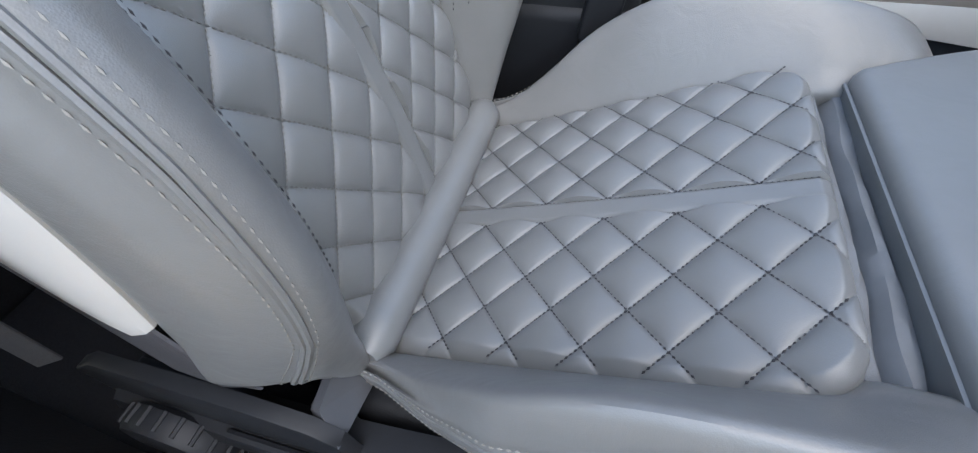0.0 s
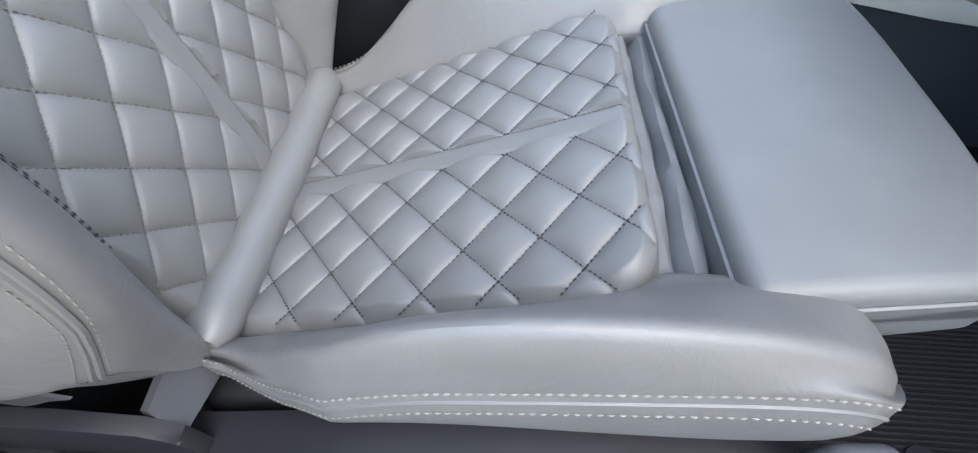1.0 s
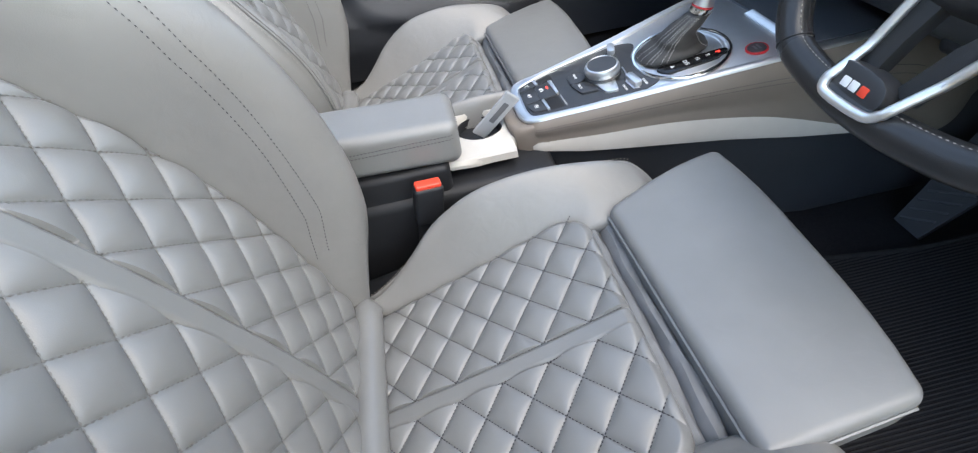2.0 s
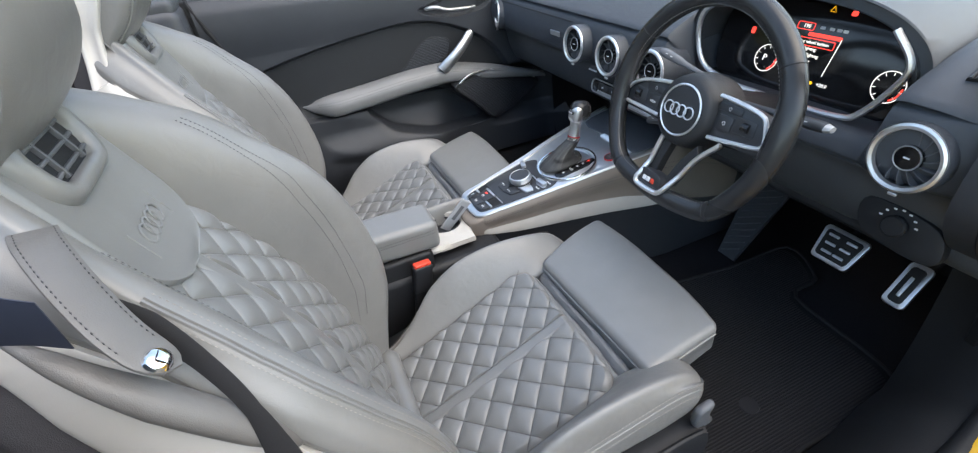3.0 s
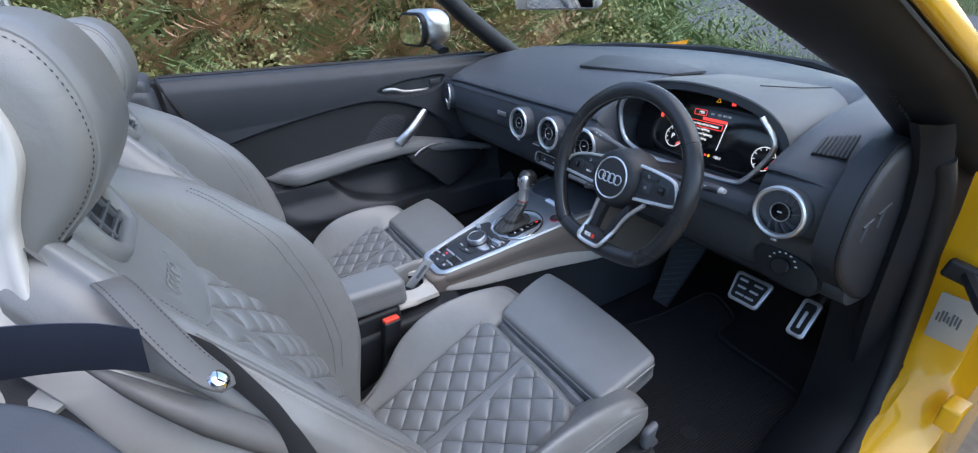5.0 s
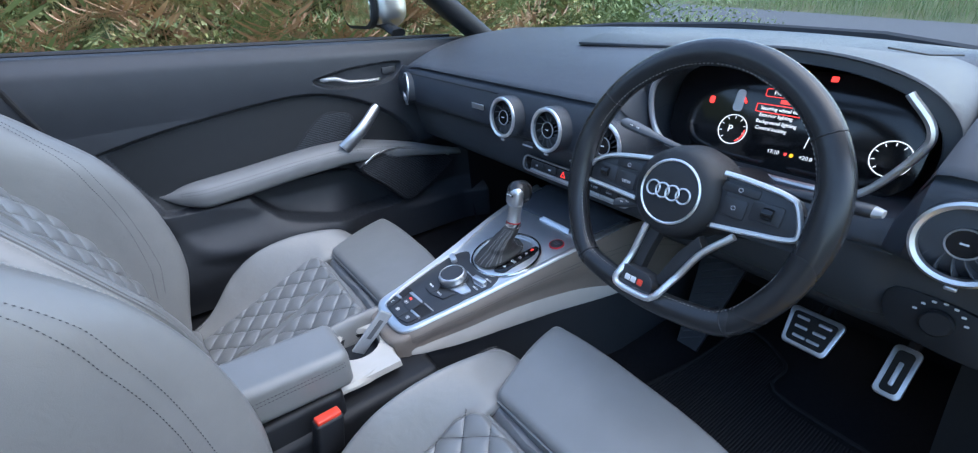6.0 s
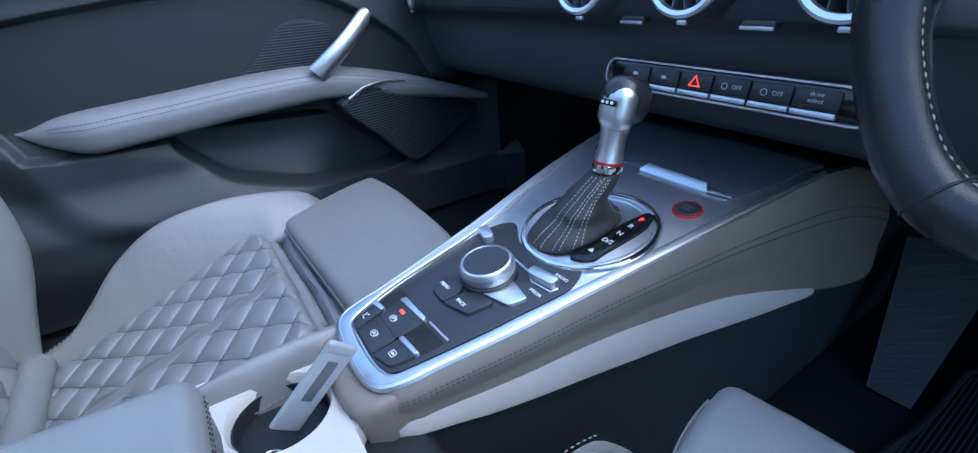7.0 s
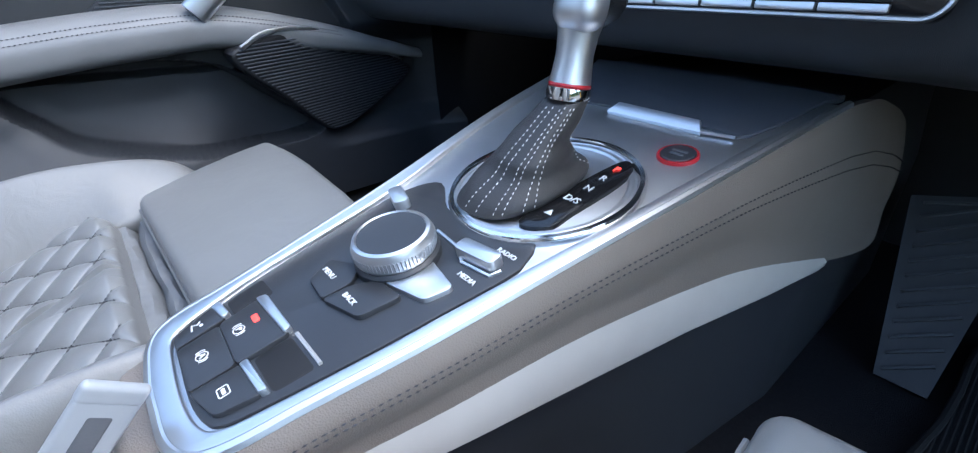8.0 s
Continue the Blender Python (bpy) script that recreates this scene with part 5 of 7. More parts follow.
part("car_picture", prism(spline([(-0.007, -0.017), (-0.008, 0.0), (-0.006, 0.015), (0.006, 0.015), (0.008, 0.0), (0.007, -0.017)], 4, True), 0.0006, 0.0002, scr(-0.309, 0.880), SU, SW), LABEL_WHITE, display, "small pale car picture")
part("open_door_mark", prism(np.array([(0.008, 0.004), (0.014, -0.004), (0.012, -0.008), (0.008, -0.004)]), 0.0006, 0.0001, scr(-0.309, 0.882, 0.0016), SU, SW), RED_GLOW, display)
part("menu_box", band(oblong(0.088, 0.0125, 0.001, 2), 0.0012, 0.0004, scr(-0.384, 0.873), SU, SW), RED_GLOW, display, "red frame round the chosen line")
for txt, y, z in (("Steering wheel button", -0.383, 0.873), ("Exterior lighting", -0.374, 0.8625), ("Background lighting", -0.3775, 0.8525), ("Central locking", -0.3725, 0.8425)):
    letters("menu_line", txt, 0.0080, scr(y, z), SU, SW, WHITE_GLOW, display)
part("heading", prism(oblong(0.062, 0.006, 0.001, 2), 0.0006, 0.0002, scr(-0.405, 0.8855), SU, SW), RED_GLOW, display, "red heading bar")
letters("range_readout", "190", 0.009, scr(-0.366, 0.897), SU, SW, WHITE_GLOW, display)
part("range_box", band(oblong(0.032, 0.012, 0.002, 2), 0.001, 0.0004, scr(-0.364, 0.897), SU, SW), RED_GLOW, display)
for y in (-0.395, -0.412, -0.425, -0.436):
    part("status_mark", prism(oblong(0.009, 0.005, 0.001, 2), 0.0006, 0.0002, scr(y, 0.898), SU, SW), LABEL_WHITE, display)
part("panel_edge", tube([scr(-0.436, 0.885), scr(-0.430, 0.825)], 0.0008, 5), WHITE_GLOW, display)
letters("clock_readout", "17:10", 0.0085, scr(-0.388, 0.8105), SU, SW, WHITE_GLOW, display)
letters("temperature_readout", "+20.0", 0.0085, scr(-0.437, 0.8105), SU, SW, WHITE_GLOW, display)
part("warning_dot", prism(circle(0.003, 12), 0.0006, 0.0002, scr(-0.416, 0.8105), SU, SW), AMBER_GLOW, display)
part("warning_dot", prism(circle(0.0024, 12), 0.0006, 0.0002, scr(-0.407, 0.8105), SU, SW), RED_GLOW, display)
part("warning_triangle", band(np.array([(-0.005, -0.004), (0.005, -0.004), (0.0, 0.005)]), 0.0012, 0.0004, scr(-0.40, 0.928), SU, SW), AMBER_GLOW, display)
part("warning_lamp", prism(oblong(0.010, 0.008, 0.002, 3), 0.0006, 0.0002, scr(-0.437, 0.926), SU, SW), RED_GLOW, display)
part("belt_lamp", prism(oblong(0.009, 0.012, 0.002, 3), 0.0006, 0.0002, scr(-0.261, 0.874), SU, SW), RED_GLOW, display)


# ---------- vents ----------
def build_vent(c, axis, size=1.0):
    c, A = V(*c), V(*axis) / np.linalg.norm(axis)
    vent = thing("air_vent", tuple(c), "round turbine air vent with chrome ring in the dashboard", "air vent", "dashboard vents")
    ref = V(0, 0, 1) - A[2] * A
    ref /= np.linalg.norm(ref)
    side = np.cross(ref, A)
    part("housing", lathe([(size * r, size * h) for r, h in [(0.030, -0.09), (0.053, -0.085), (0.0555, -0.004), (0.054, 0.001), (0.048, 0.002), (0.046, -0.045), (0.0, -0.045)]], c, A, 48), DASH, vent)
    part("chrome_ring", lathe([(size * r, size * h) for r, h in [(0.0535, -0.002), (0.0530, 0.0045), (0.0495, 0.0065), (0.0445, 0.0045), (0.0435, -0.003)]], c, A, 56, cap=False), SATIN, vent, "satin chrome ring")
    part("hub", lathe([(size * r, size * h) for r, h in [(0.0, -0.045), (0.019, -0.045), (0.020, -0.006), (0.0185, -0.002), (0.0, -0.0015)]], c, A, 36), GLOSS, vent, "gloss black hub")
    part("hub_ring", band(circle(0.0185 * size, 36), 0.0022, 0.002, c - 0.003 * A, side, ref) if np.dot(np.cross(side, ref), A) > 0 else band(circle(0.0185 * size, 36), 0.0022, 0.002, c - 0.003 * A, ref, side), ALU, vent)
    part("hub_mark", tube([c - 0.004 * side - 0.0010 * A, c + 0.004 * side - 0.0010 * A], 0.0012, 6), LABEL_WHITE, vent)
    for k in range(14):
        a = k * math.tau / 14
        rows = []
        for q in np.linspace(0, 1, 6):
            r = size * (0.0195 + 0.0265 * q)
            b = a + 0.28 * q
            d = math.cos(b) * side + math.sin(b) * ref
            t = -math.sin(b) * side + math.cos(b) * ref
            p = c + r * d - 0.006 * A
            rows.append([p + 0.0007 * t, p + 0.0007 * t - 0.022 * A + 0.004 * t, p - 0.0007 * t - 0.022 * A + 0.004 * t, p - 0.0007 * t])
        part("blade", loft(rows), ALU_GREY, vent)
    part("tab", turned(soft_box(0.006, 0.012, 0.005, 0.0018, 2), Matrix.Translation(c - 0.057 * size * ref + 0.001 * A + 0.006 * side)), ALU, vent)
    return vent


for y, turn in ((0.152, 0.0), (0.0, 0.0), (-0.152, 0.0), (0.695, 0.28), (-0.655, 0.04)):
    z = 0.799 if abs(y) < 0.5 else 0.795
    x = 0.560 if abs(y) < 0.5 else 0.585
    build_vent((x, y, z), (-math.cos(turn), math.sin(turn), 0.10), 0.92 if y < -0.5 else 0.88)
part("bright_strip", turned(soft_box(0.004, 0.052, 0.014, 0.0015, 2), Matrix.Translation((0.583, 0.288, 0.800))), ALU, dash, "small aluminium badge strip with plain surface")
part("strip_seam", tube([(0.590, y, 0.842) for y in np.linspace(0.21, 0.66, 12)], 0.0018, 6), BLACK, dash)
part("strip_seam", tube([(0.596, y, 0.756) for y in np.linspace(0.21, 0.66, 12)], 0.0018, 6), BLACK, dash)
for y in (0.076, -0.076):
    part("heater_switch", turned(soft_box(0.012, 0.034, 0.007, 0.0025, 3), Matrix.Translation((0.578, y, 0.748))), GLOSS_SOFT, dash)
    part("switch_edge", turned(soft_box(0.004, 0.034, 0.0035, 0.0012, 2), Matrix.Translation((0.571, y, 0.745))), ALU, dash)
# button row
row_c, row_u, row_w = V(0.632, -0.005, 0.672), V(0, -1, 0), V(0.2, 0, 0.98)
part("button_panel", prism(oblong(0.335, 0.034, 0.014), 0.03, 0.002, row_c, row_u, row_w), GLOSS, dash, "gloss black row of buttons")
part("row_surround", band(oblong(0.337, 0.036, 0.015), 0.004, 0.004, row_c, row_u, row_w), ALU, dash, "aluminium surround")
for k in range(6):
    c = row_c + (-0.115 + 0.046 * k) * row_u
    b = part("row_button", prism(oblong(0.044, 0.020, 0.002, 2), 0.006, 0.001, c + 0.003 * row_w + V(-0.004, 0, 0), row_u, row_w), GLOSS_SOFT, dash)
    part("button_edge", prism(oblong(0.044, 0.006, 0.001, 2), 0.008, 0.001, c - 0.011 * row_w + V(-0.005, 0, 0), row_u, row_w), ALU, b, "aluminium lower edge")
    e = c + 0.003 * row_w + V(-0.0048, 0, 0)
    if k == 2:
        part("hazard_mark", band(np.array([(-0.007, -0.005), (0.007, -0.005), (0.0, 0.007)]), 0.003, 0.0006, e, row_u, row_w), RED_GLOW, b, "red warning triangle")
    elif k in (3, 4):
        letters("lettering", "OFF", 0.007, e + 0.008 * row_u, row_u, row_w, LABEL_WHITE, b)
        part("symbol", band(circle(0.0035, 12), 0.001, 0.0004, e - 0.007 * row_u, row_u, row_w), LABEL_WHITE, b)
    elif k == 5:
        letters("lettering", "drive\nselect", 0.0066, e + 0.002 * row_w, row_u, row_w, LABEL_WHITE, b)
    else:
        part("symbol", prism(oblong(0.008, 0.004, 0.001, 2), 0.0004, 0.0001, e, row_u, row_w), LABEL_WHITE, b)
# side demister grille on the driver's end
gv = [V(0.650, -0.652, 0.889), V(0.693, -0.647, 0.907), V(0.730, -0.688, 0.912), V(0.670, -0.701, 0.886)]
gc_ = sum(gv) / 4
gu = (gv[2] - gv[1]) / np.linalg.norm(gv[2] - gv[1])
gn = np.cross(gv[2] - gv[0], gv[3] - gv[1])
gn = gn / np.linalg.norm(gn) * (1 if gn[2] > 0 else -1)
gw = np.cross(gn, gu)
part("demister_recess", prism(np.array([((p - gc_) @ gu, (p - gc_) @ gw) for p in gv]), 0.008, 0.001, gc_ + 0.004 * gn, gu, gw), HOLLOW, dash, "slotted side demister")
for k in range(8):
    t = (k + 0.5) / 8
    a, b = gv[0] * (1 - t) + gv[3] * t, gv[1] * (1 - t) + gv[2] * t
    part("slat", tube([a + 0.0045 * gn, (a + b) / 2 + 0.005 * gn, b + 0.0045 * gn], 0.0020, 6), DASH, dash)
# light switch panel under the driver's vent
lp = part("light_switch_panel", prism(spline([(-0.055, 0.03), (0.05, 0.02), (0.06, -0.035), (-0.045, -0.025)], 5, True), 0.02, 0.003, (0.640, -0.660, 0.658), (0, -1, 0), (0.2, 0, 0.98)), BLACK, dash)
part("light_switch", lathe([(0.0, 0), (0.017, 0), (0.0175, 0.008), (0.015, 0.011), (0.0, 0.0115)], (0.638, -0.658, 0.662), (-0.98, 0, 0.2), 28), BLACK, lp)
for k in range(7):
    a = math.pi * (0.9 - 0.8 * k / 6)
    part("symbol", prism(oblong(0.005, 0.003, 0.001, 2), 0.0006, 0.0002, V(0.6385, -0.658, 0.662) + 0.027 * (math.cos(a) * V(0, -1, 0) + math.sin(a) * V(0.2, 0, 0.98)) + V(-0.0015, 0, 0), (0, -1, 0), (0.2, 0, 0.98)), LABEL_WHITE, lp)
part("knee_panel", turned(soft_box(0.03, 0.44, 0.123, 0.012, 4), Matrix.Translation((0.6963, -0.44, 0.6574)) @ pose(0, 0, 0, 0, 20, 0)), BLACK, dash, "black knee panel under the steering column")

# ---------- steering wheel ----------
WC, WUP, WR, WN = V(0.443, -0.386, 0.838), V(0.309, 0, 0.951), V(0, -1, 0), V(-0.951, 0, 0.309)


def whl(r, u, n=0.0):
    return WC + r * WR + u * WUP + n * WN


wheel = thing("steering_wheel", tuple(whl(0, -0.02, -0.05)), "flat-bottomed black leather steering wheel with round hub", "steering wheel")
half_rim = [(0.0, 0.159), (0.065, 0.146), (0.124, 0.107), (0.161, 0.052), (0.173, -0.010), (0.166, -0.068), (0.149, -0.110), (0.123, -0.147), (0.088, -0.164), (0.0, -0.174)]
rim_plan = spline(half_rim + [(-r, u) for r, u in half_rim[-2:0:-1]], 9, True)
rim = [whl(r + 0.007, u, -0.004) for r, u in rim_plan]
grip = np.array([0.0168 + 0.0026 * math.exp(-(((u + 0.01) / 0.055) ** 2)) * (abs(r) > 0.1) for r, u in rim_plan])
part("rim", tube(rim, grip, 18, closed=True), WHEEL_LEATHER, wheel, "worn black leather rim")
inner_line = [whl(0, -0.01) + (p - whl(0, -0.01)) * (1 - 0.0150 / np.linalg.norm(p - whl(0, -0.01))) + 0.008 * WN for p in rim]
part("rim_stitching", stitch_row(inner_line + inner_line[:1], 0.0055, 0.004, 0.0007), THREAD_LIGHT, wheel, "pale sewing thread")
for k in (22, len(rim) - 22, 66, len(rim) - 66):
    c, d = rim[k], rim[(k + 1) % len(rim)] - rim[k]
    part("rim_seam", lathe([(0.0160, -0.0014), (0.0176, -0.0004), (0.0176, 0.0004), (0.0160, 0.0014)], c, d, 28, cap=False), BLACK, wheel, "dark leather joint")
hub_c = whl(0, -0.022, -0.006)
part("hub", lathe([(0.030, -0.085), (0.062, -0.072), (0.0665, -0.045), (0.0635, -0.015), (0.0590, 0.002), (0.0520, 0.0085), (0.044, 0.0115), (0.024, 0.0135), (0.0, 0.014)], hub_c, WN, 64), WHEEL_SOFT, wheel, "domed black hub cover")
part("hub_ring", lathe([(0.0445, 0.0085), (0.0440, 0.0125), (0.0420, 0.0138), (0.0405, 0.0125), (0.0402, 0.009)], hub_c, WN, 64, cap=False), SATIN, wheel, "chrome hub ring")
for k in range(4):
    c = hub_c + (-0.0225 + 0.015 * k) * WR + 0.0165 * WN
    part("badge_ring", tube([c + 0.0098 * (math.cos(a) * WR + math.sin(a) * WUP) - (0.0012 if abs(k - 1.5) > 1 else 0) * WN for a in np.linspace(0, math.tau, 32, endpoint=False)], 0.0014, 6, closed=True), SATIN, wheel, "chrome badge ring")
POD_L = [(-0.040, 0.014), (-0.085, 0.008), (-0.120, 0.000), (-0.143, -0.012), (-0.157, -0.032), (-0.152, -0.044), (-0.110, -0.046), (-0.055, -0.048)]
POD_R = [(0.058, 0.020), (0.085, 0.019), (0.125, 0.015), (0.143, 0.010), (0.150, 0.000), (0.158, -0.022), (0.152, -0.033), (0.112, -0.040), (0.062, -0.047)]
for sgn, pts in ((-1, POD_L), (1, POD_R)):
    edge = np.concatenate([spline(pts[:4], 4)[:-1], spline(pts[3:], 4)])
    pod = part("switch_pod", prism(edge, 0.02, 0.003, whl(0, 0, -0.010), WR, WUP), GLOSS_SOFT, wheel, "black switch pod with bright edge")
    part("pod_edge", tube([whl(r, u, -0.007) for r, u in edge], 0.0036, 8), SATIN, pod, "satin aluminium edge")
    for r, u, w, h in ((0.082, -0.008, 0.046, 0.012), (0.080, -0.031, 0.030, 0.024), (0.118, -0.026, 0.036, 0.024)):
        b = part("switch", prism(oblong(w, h, 0.003, 3), 0.006, 0.0012, whl(sgn * r, u + (0.006 + 0.04 * sgn * r if sgn < 0 else 0.013), -0.0085), WR, WUP), GLOSS_SOFT, pod)
        if not (sgn < 0 and r == 0.080):
            part("symbol", band(circle(0.0026, 10), 0.0007, 0.0004, whl(sgn * r, u + (0.006 + 0.04 * sgn * r if sgn < 0 else 0.013), -0.0083), WR, WUP), LABEL_WHITE, b)
        else:
            letters("lettering", "VIEW", 0.0068, whl(sgn * r, u + 0.001, -0.0083), WR, WUP, LABEL_WHITE, b)
    part("roller", lathe([(0.0, -0.006), (0.007, -0.006), (0.0075, 0.0), (0.007, 0.006), (0.0, 0.006)], whl(sgn * 0.120, -0.026 + (0.0012 if sgn < 0 else 0.013), -0.009), WR, 20), GLOSS, pod)
    part("arm", loft([[whl(sgn * (0.05 + 0.125 * k), -0.024 + q[0] * (0.028 - 0.008 * k) + (0.05 * sgn * 0.1 if sgn < 0 else 0), q[1] * 0.012 - 0.024) for q in ((-1, -1), (1, -1), (1, 1), (-1, 1))] for k in np.linspace(0, 1, 5)]), WHEEL_SOFT, wheel)
spoke = np.concatenate([spline([(-0.022, -0.074), (-0.028, -0.110), (-0.034, -0.152)], 5)[:-1], spline([(-0.034, -0.152), (-0.036, -0.163), (-0.027, -0.171), (0.018, -0.170), (0.032, -0.160)], 4)[:-1], spline([(0.032, -0.160), (0.048, -0.120), (0.066, -0.084), (0.096, -0.050)], 5)])
part("spoke_edge", tube([whl(r, u, float(np.interp(u, [-0.158, -0.125], [0.0125, -0.002]))) for r, u in spoke], 0.0048, 10), SATIN, wheel, "satin aluminium spoke edge")
part("lower_spoke", prism(np.array([(-0.020, -0.070), (-0.030, -0.112), (-0.037, -0.152), (-0.014, -0.152), (-0.008, -0.112), (0.0, -0.078)]), 0.016, 0.003, whl(0, 0, -0.005), WR, WUP), WHEEL_SOFT, wheel)
part("lower_spoke", prism(np.array([(0.030, -0.152), (0.045, -0.114), (0.064, -0.079), (0.052, -0.066), (0.030, -0.100), (0.012, -0.146)]), 0.016, 0.003, whl(0, 0, -0.005), WR, WUP), WHEEL_SOFT, wheel)
part("bottom_plate", prism(spline([(-0.036, -0.140), (0.010, -0.140), (0.022, -0.157), (0.010, -0.168), (-0.030, -0.168), (-0.036, -0.160)], 3, True), 0.022, 0.002, whl(0, 0, 0.0095), WR, WUP), GLOSS_SOFT, wheel, "black plate with a small bar badge")
for k, m in ((-0.0105, LABEL_WHITE), (-0.002, LABEL_WHITE), (0.0075, RED)):
    part("badge_bar", prism(oblong(0.0085, 0.0088, 0.001, 2), 0.001, 0.0003, whl(k * 1.15 - 0.007, -0.155, 0.0103), WR, WUP), m, wheel)
part("column", tube([whl(0, -0.02, -0.05), whl(0, -0.03, -0.12), V(0.66, -0.386, 0.73), V(0.78, -0.386, 0.68)], [0.05, 0.052, 0.06, 0.06], 20), BLACK, wheel, "black column shroud")
# stalks behind the wheel
for name, a, b, r, mat in (("wiper_stalk", whl(-0.03, 0.03, -0.07), whl(-0.155, 0.052, -0.062), 0.0085, ALU_GREY), ("light_stalk", whl(0.03, 0.01, -0.07), whl(0.205, 0.018, -0.058), 0.0085, GLOSS_SOFT), ("cruise_stalk", whl(-0.03, -0.045, -0.07), whl(-0.124, -0.076, -0.058), 0.0085, ALU_GREY)):
    p = [a * (1 - k) + b * k for k in (0, 0.25, 0.5, 0.62, 0.85, 0.97, 1.0)]
    st = part(name, tube(p, np.array([0.7, 0.7, 0.8, 1.15, 1.3, 1.2, 0.8]) * r, 12, flat=0.7), mat, wheel)
    if name == "light_stalk":
        part("stalk_tip", tube([a * 0.13 + b * 0.87, a * 0.03 + b * 0.97, a * -0.03 + b * 1.03], [0.0095, 0.0098, 0.006], 12, flat=0.7), ALU_GREY2, st, "pale grey stalk tip")
    for k in (0.72, 0.82):
        part("symbol", turned(soft_box(0.0012, 0.006, 0.005, 0.0004, 1), Matrix.Translation(a * (1 - k) + b * k + 0.0085 * WN * 1.05)), LABEL_WHITE, st)


# ---------- far door ----------
def ease(a, b, x):
    q = np.clip((x - a) / (b - a), 0, 1)
    return q * q * (3 - 2 * q)


BELT_Z = lambda x: 0.985 - 0.0575 * (x + 0.372)
REC_TOP = curve1([-0.36, -0.25, -0.20, -0.13, 0.0, 0.18, 0.40, 0.62, 0.80, 0.90], [0.60, 0.70, 0.77, 0.812, 0.828, 0.833, 0.828, 0.80, 0.75, 0.70])
ARM_TOP = curve1([-0.36, -0.16, -0.08, 0.08, 0.23, 0.38, 0.56, 0.70, 0.82, 0.9], [0.60, 0.602, 0.620, 0.633, 0.645, 0.645, 0.605, 0.56, 0.52, 0.5])

far_door = thing("passenger_door", (0.25, 0.80, 0.22), "closed dark grey car door with grey leather armrest", "car door")
REC = spline([(-0.236, 0.728), (-0.239, 0.742), (-0.225, 0.752), (-0.047, 0.784), (0.177, 0.808), (0.309, 0.808), (0.447, 0.768), (0.558, 0.700), (0.615, 0.637), (0.64, 0.55), (0.50, 0.53), (0.10, 0.55), (-0.13, 0.555), (-0.168, 0.580)], 4, True)
POCKET = spline([(0.060, 0.545), (0.10, 0.560), (0.25, 0.570), (0.38, 0.545), (0.46, 0.480), (0.545, 0.405), (0.50, 0.385), (0.40, 0.388), (0.28, 0.410), (0.150, 0.450), (0.10, 0.492)], 4, True)
DISH = spline([(0.315, 0.848), (0.42, 0.868), (0.52, 0.872), (0.60, 0.868), (0.57, 0.822), (0.50, 0.806), (0.42, 0.808), (0.355, 0.822)], 4, True)
LOWLIP = spline([(-0.16, 0.58), (0.05, 0.545), (0.10, 0.49), (0.16, 0.445), (0.25, 0.415), (0.40, 0.405), (0.56, 0.41), (0.62, 0.37), (0.58, 0.33), (0.30, 0.345), (0.05, 0.375), (-0.10, 0.42), (-0.17, 0.50)], 4, True)
xs, zs = np.linspace(-0.37, 0.90, 330), np.linspace(0, 1, 250)
X = np.repeat(xs[:, None], len(zs), 1)
Z = 0.235 + (BELT_Z(X) - 0.235) * zs[None]
Y = np.full(X.shape, 0.760) + 0.016 * ease(0.93, 1.0, zs[None]) ** 2 - 0.010 * np.sin(np.clip((Z - 0.80) / 0.18, 0, 1) * math.pi)
Y = Y + 0.024 * ease(0.005, -0.007, signed(X, Z, REC))
Y = Y + 0.018 * ease(0.003, -0.006, signed(X, Z, DISH))
Y = Y - (0.040 * ease(0.50, 0.40, Z) * (1 - 0.6 * ease(0.36, 0.24, Z)) + 0.018 * ease(0.035, -0.03, signed(X, Z, LOWLIP))) * ease(0.44, 0.28, X)
Y = Y - 0.05 * ease(0.80, 0.93, X) * ease(0.86, 0.70, Z)
Y = Y + 0.075 * ease(0.003, -0.006, signed(X, Z, POCKET))
Y = Y + 0.06 * ease(0.52, 0.66, X) * ease(0.60, 0.54, Z) * ease(0.34, 0.40, Z)
P = np.zeros((len(xs), len(zs) + 4, 3))
P[:, : len(zs)] = np.stack([X, Y, Z], -1)
for i, x in enumerate(xs):
    top = BELT_Z(x)
    P[i, len(zs) :] = [(x, 0.800, top + 0.004), (x, 0.83, top + 0.002), (x, 0.86, top - 0.02), (x, 0.87, 0.30)]
part("door_card", grid(P), DASH_DOOR, far_door, "soft dark grey door card")
inside = signed(X, Z, REC) < -0.008
cells = [(i, j) for i in range(len(xs) - 1) for j in range(len(zs) - 1) if inside[i, j] and inside[i + 1, j] and inside[i, j + 1] and inside[i + 1, j + 1]]
m = len(zs)
part("door_insert", (np.stack([X, Y - 0.002, Z], -1).reshape(-1, 3), [(i * m + j, i * m + j + 1, (i + 1) * m + j + 1, (i + 1) * m + j) for i, j in cells]), DOOR_INSERT, far_door, "darker soft door insert")
xs = np.linspace(-0.155, 0.80, 60)
rows = []
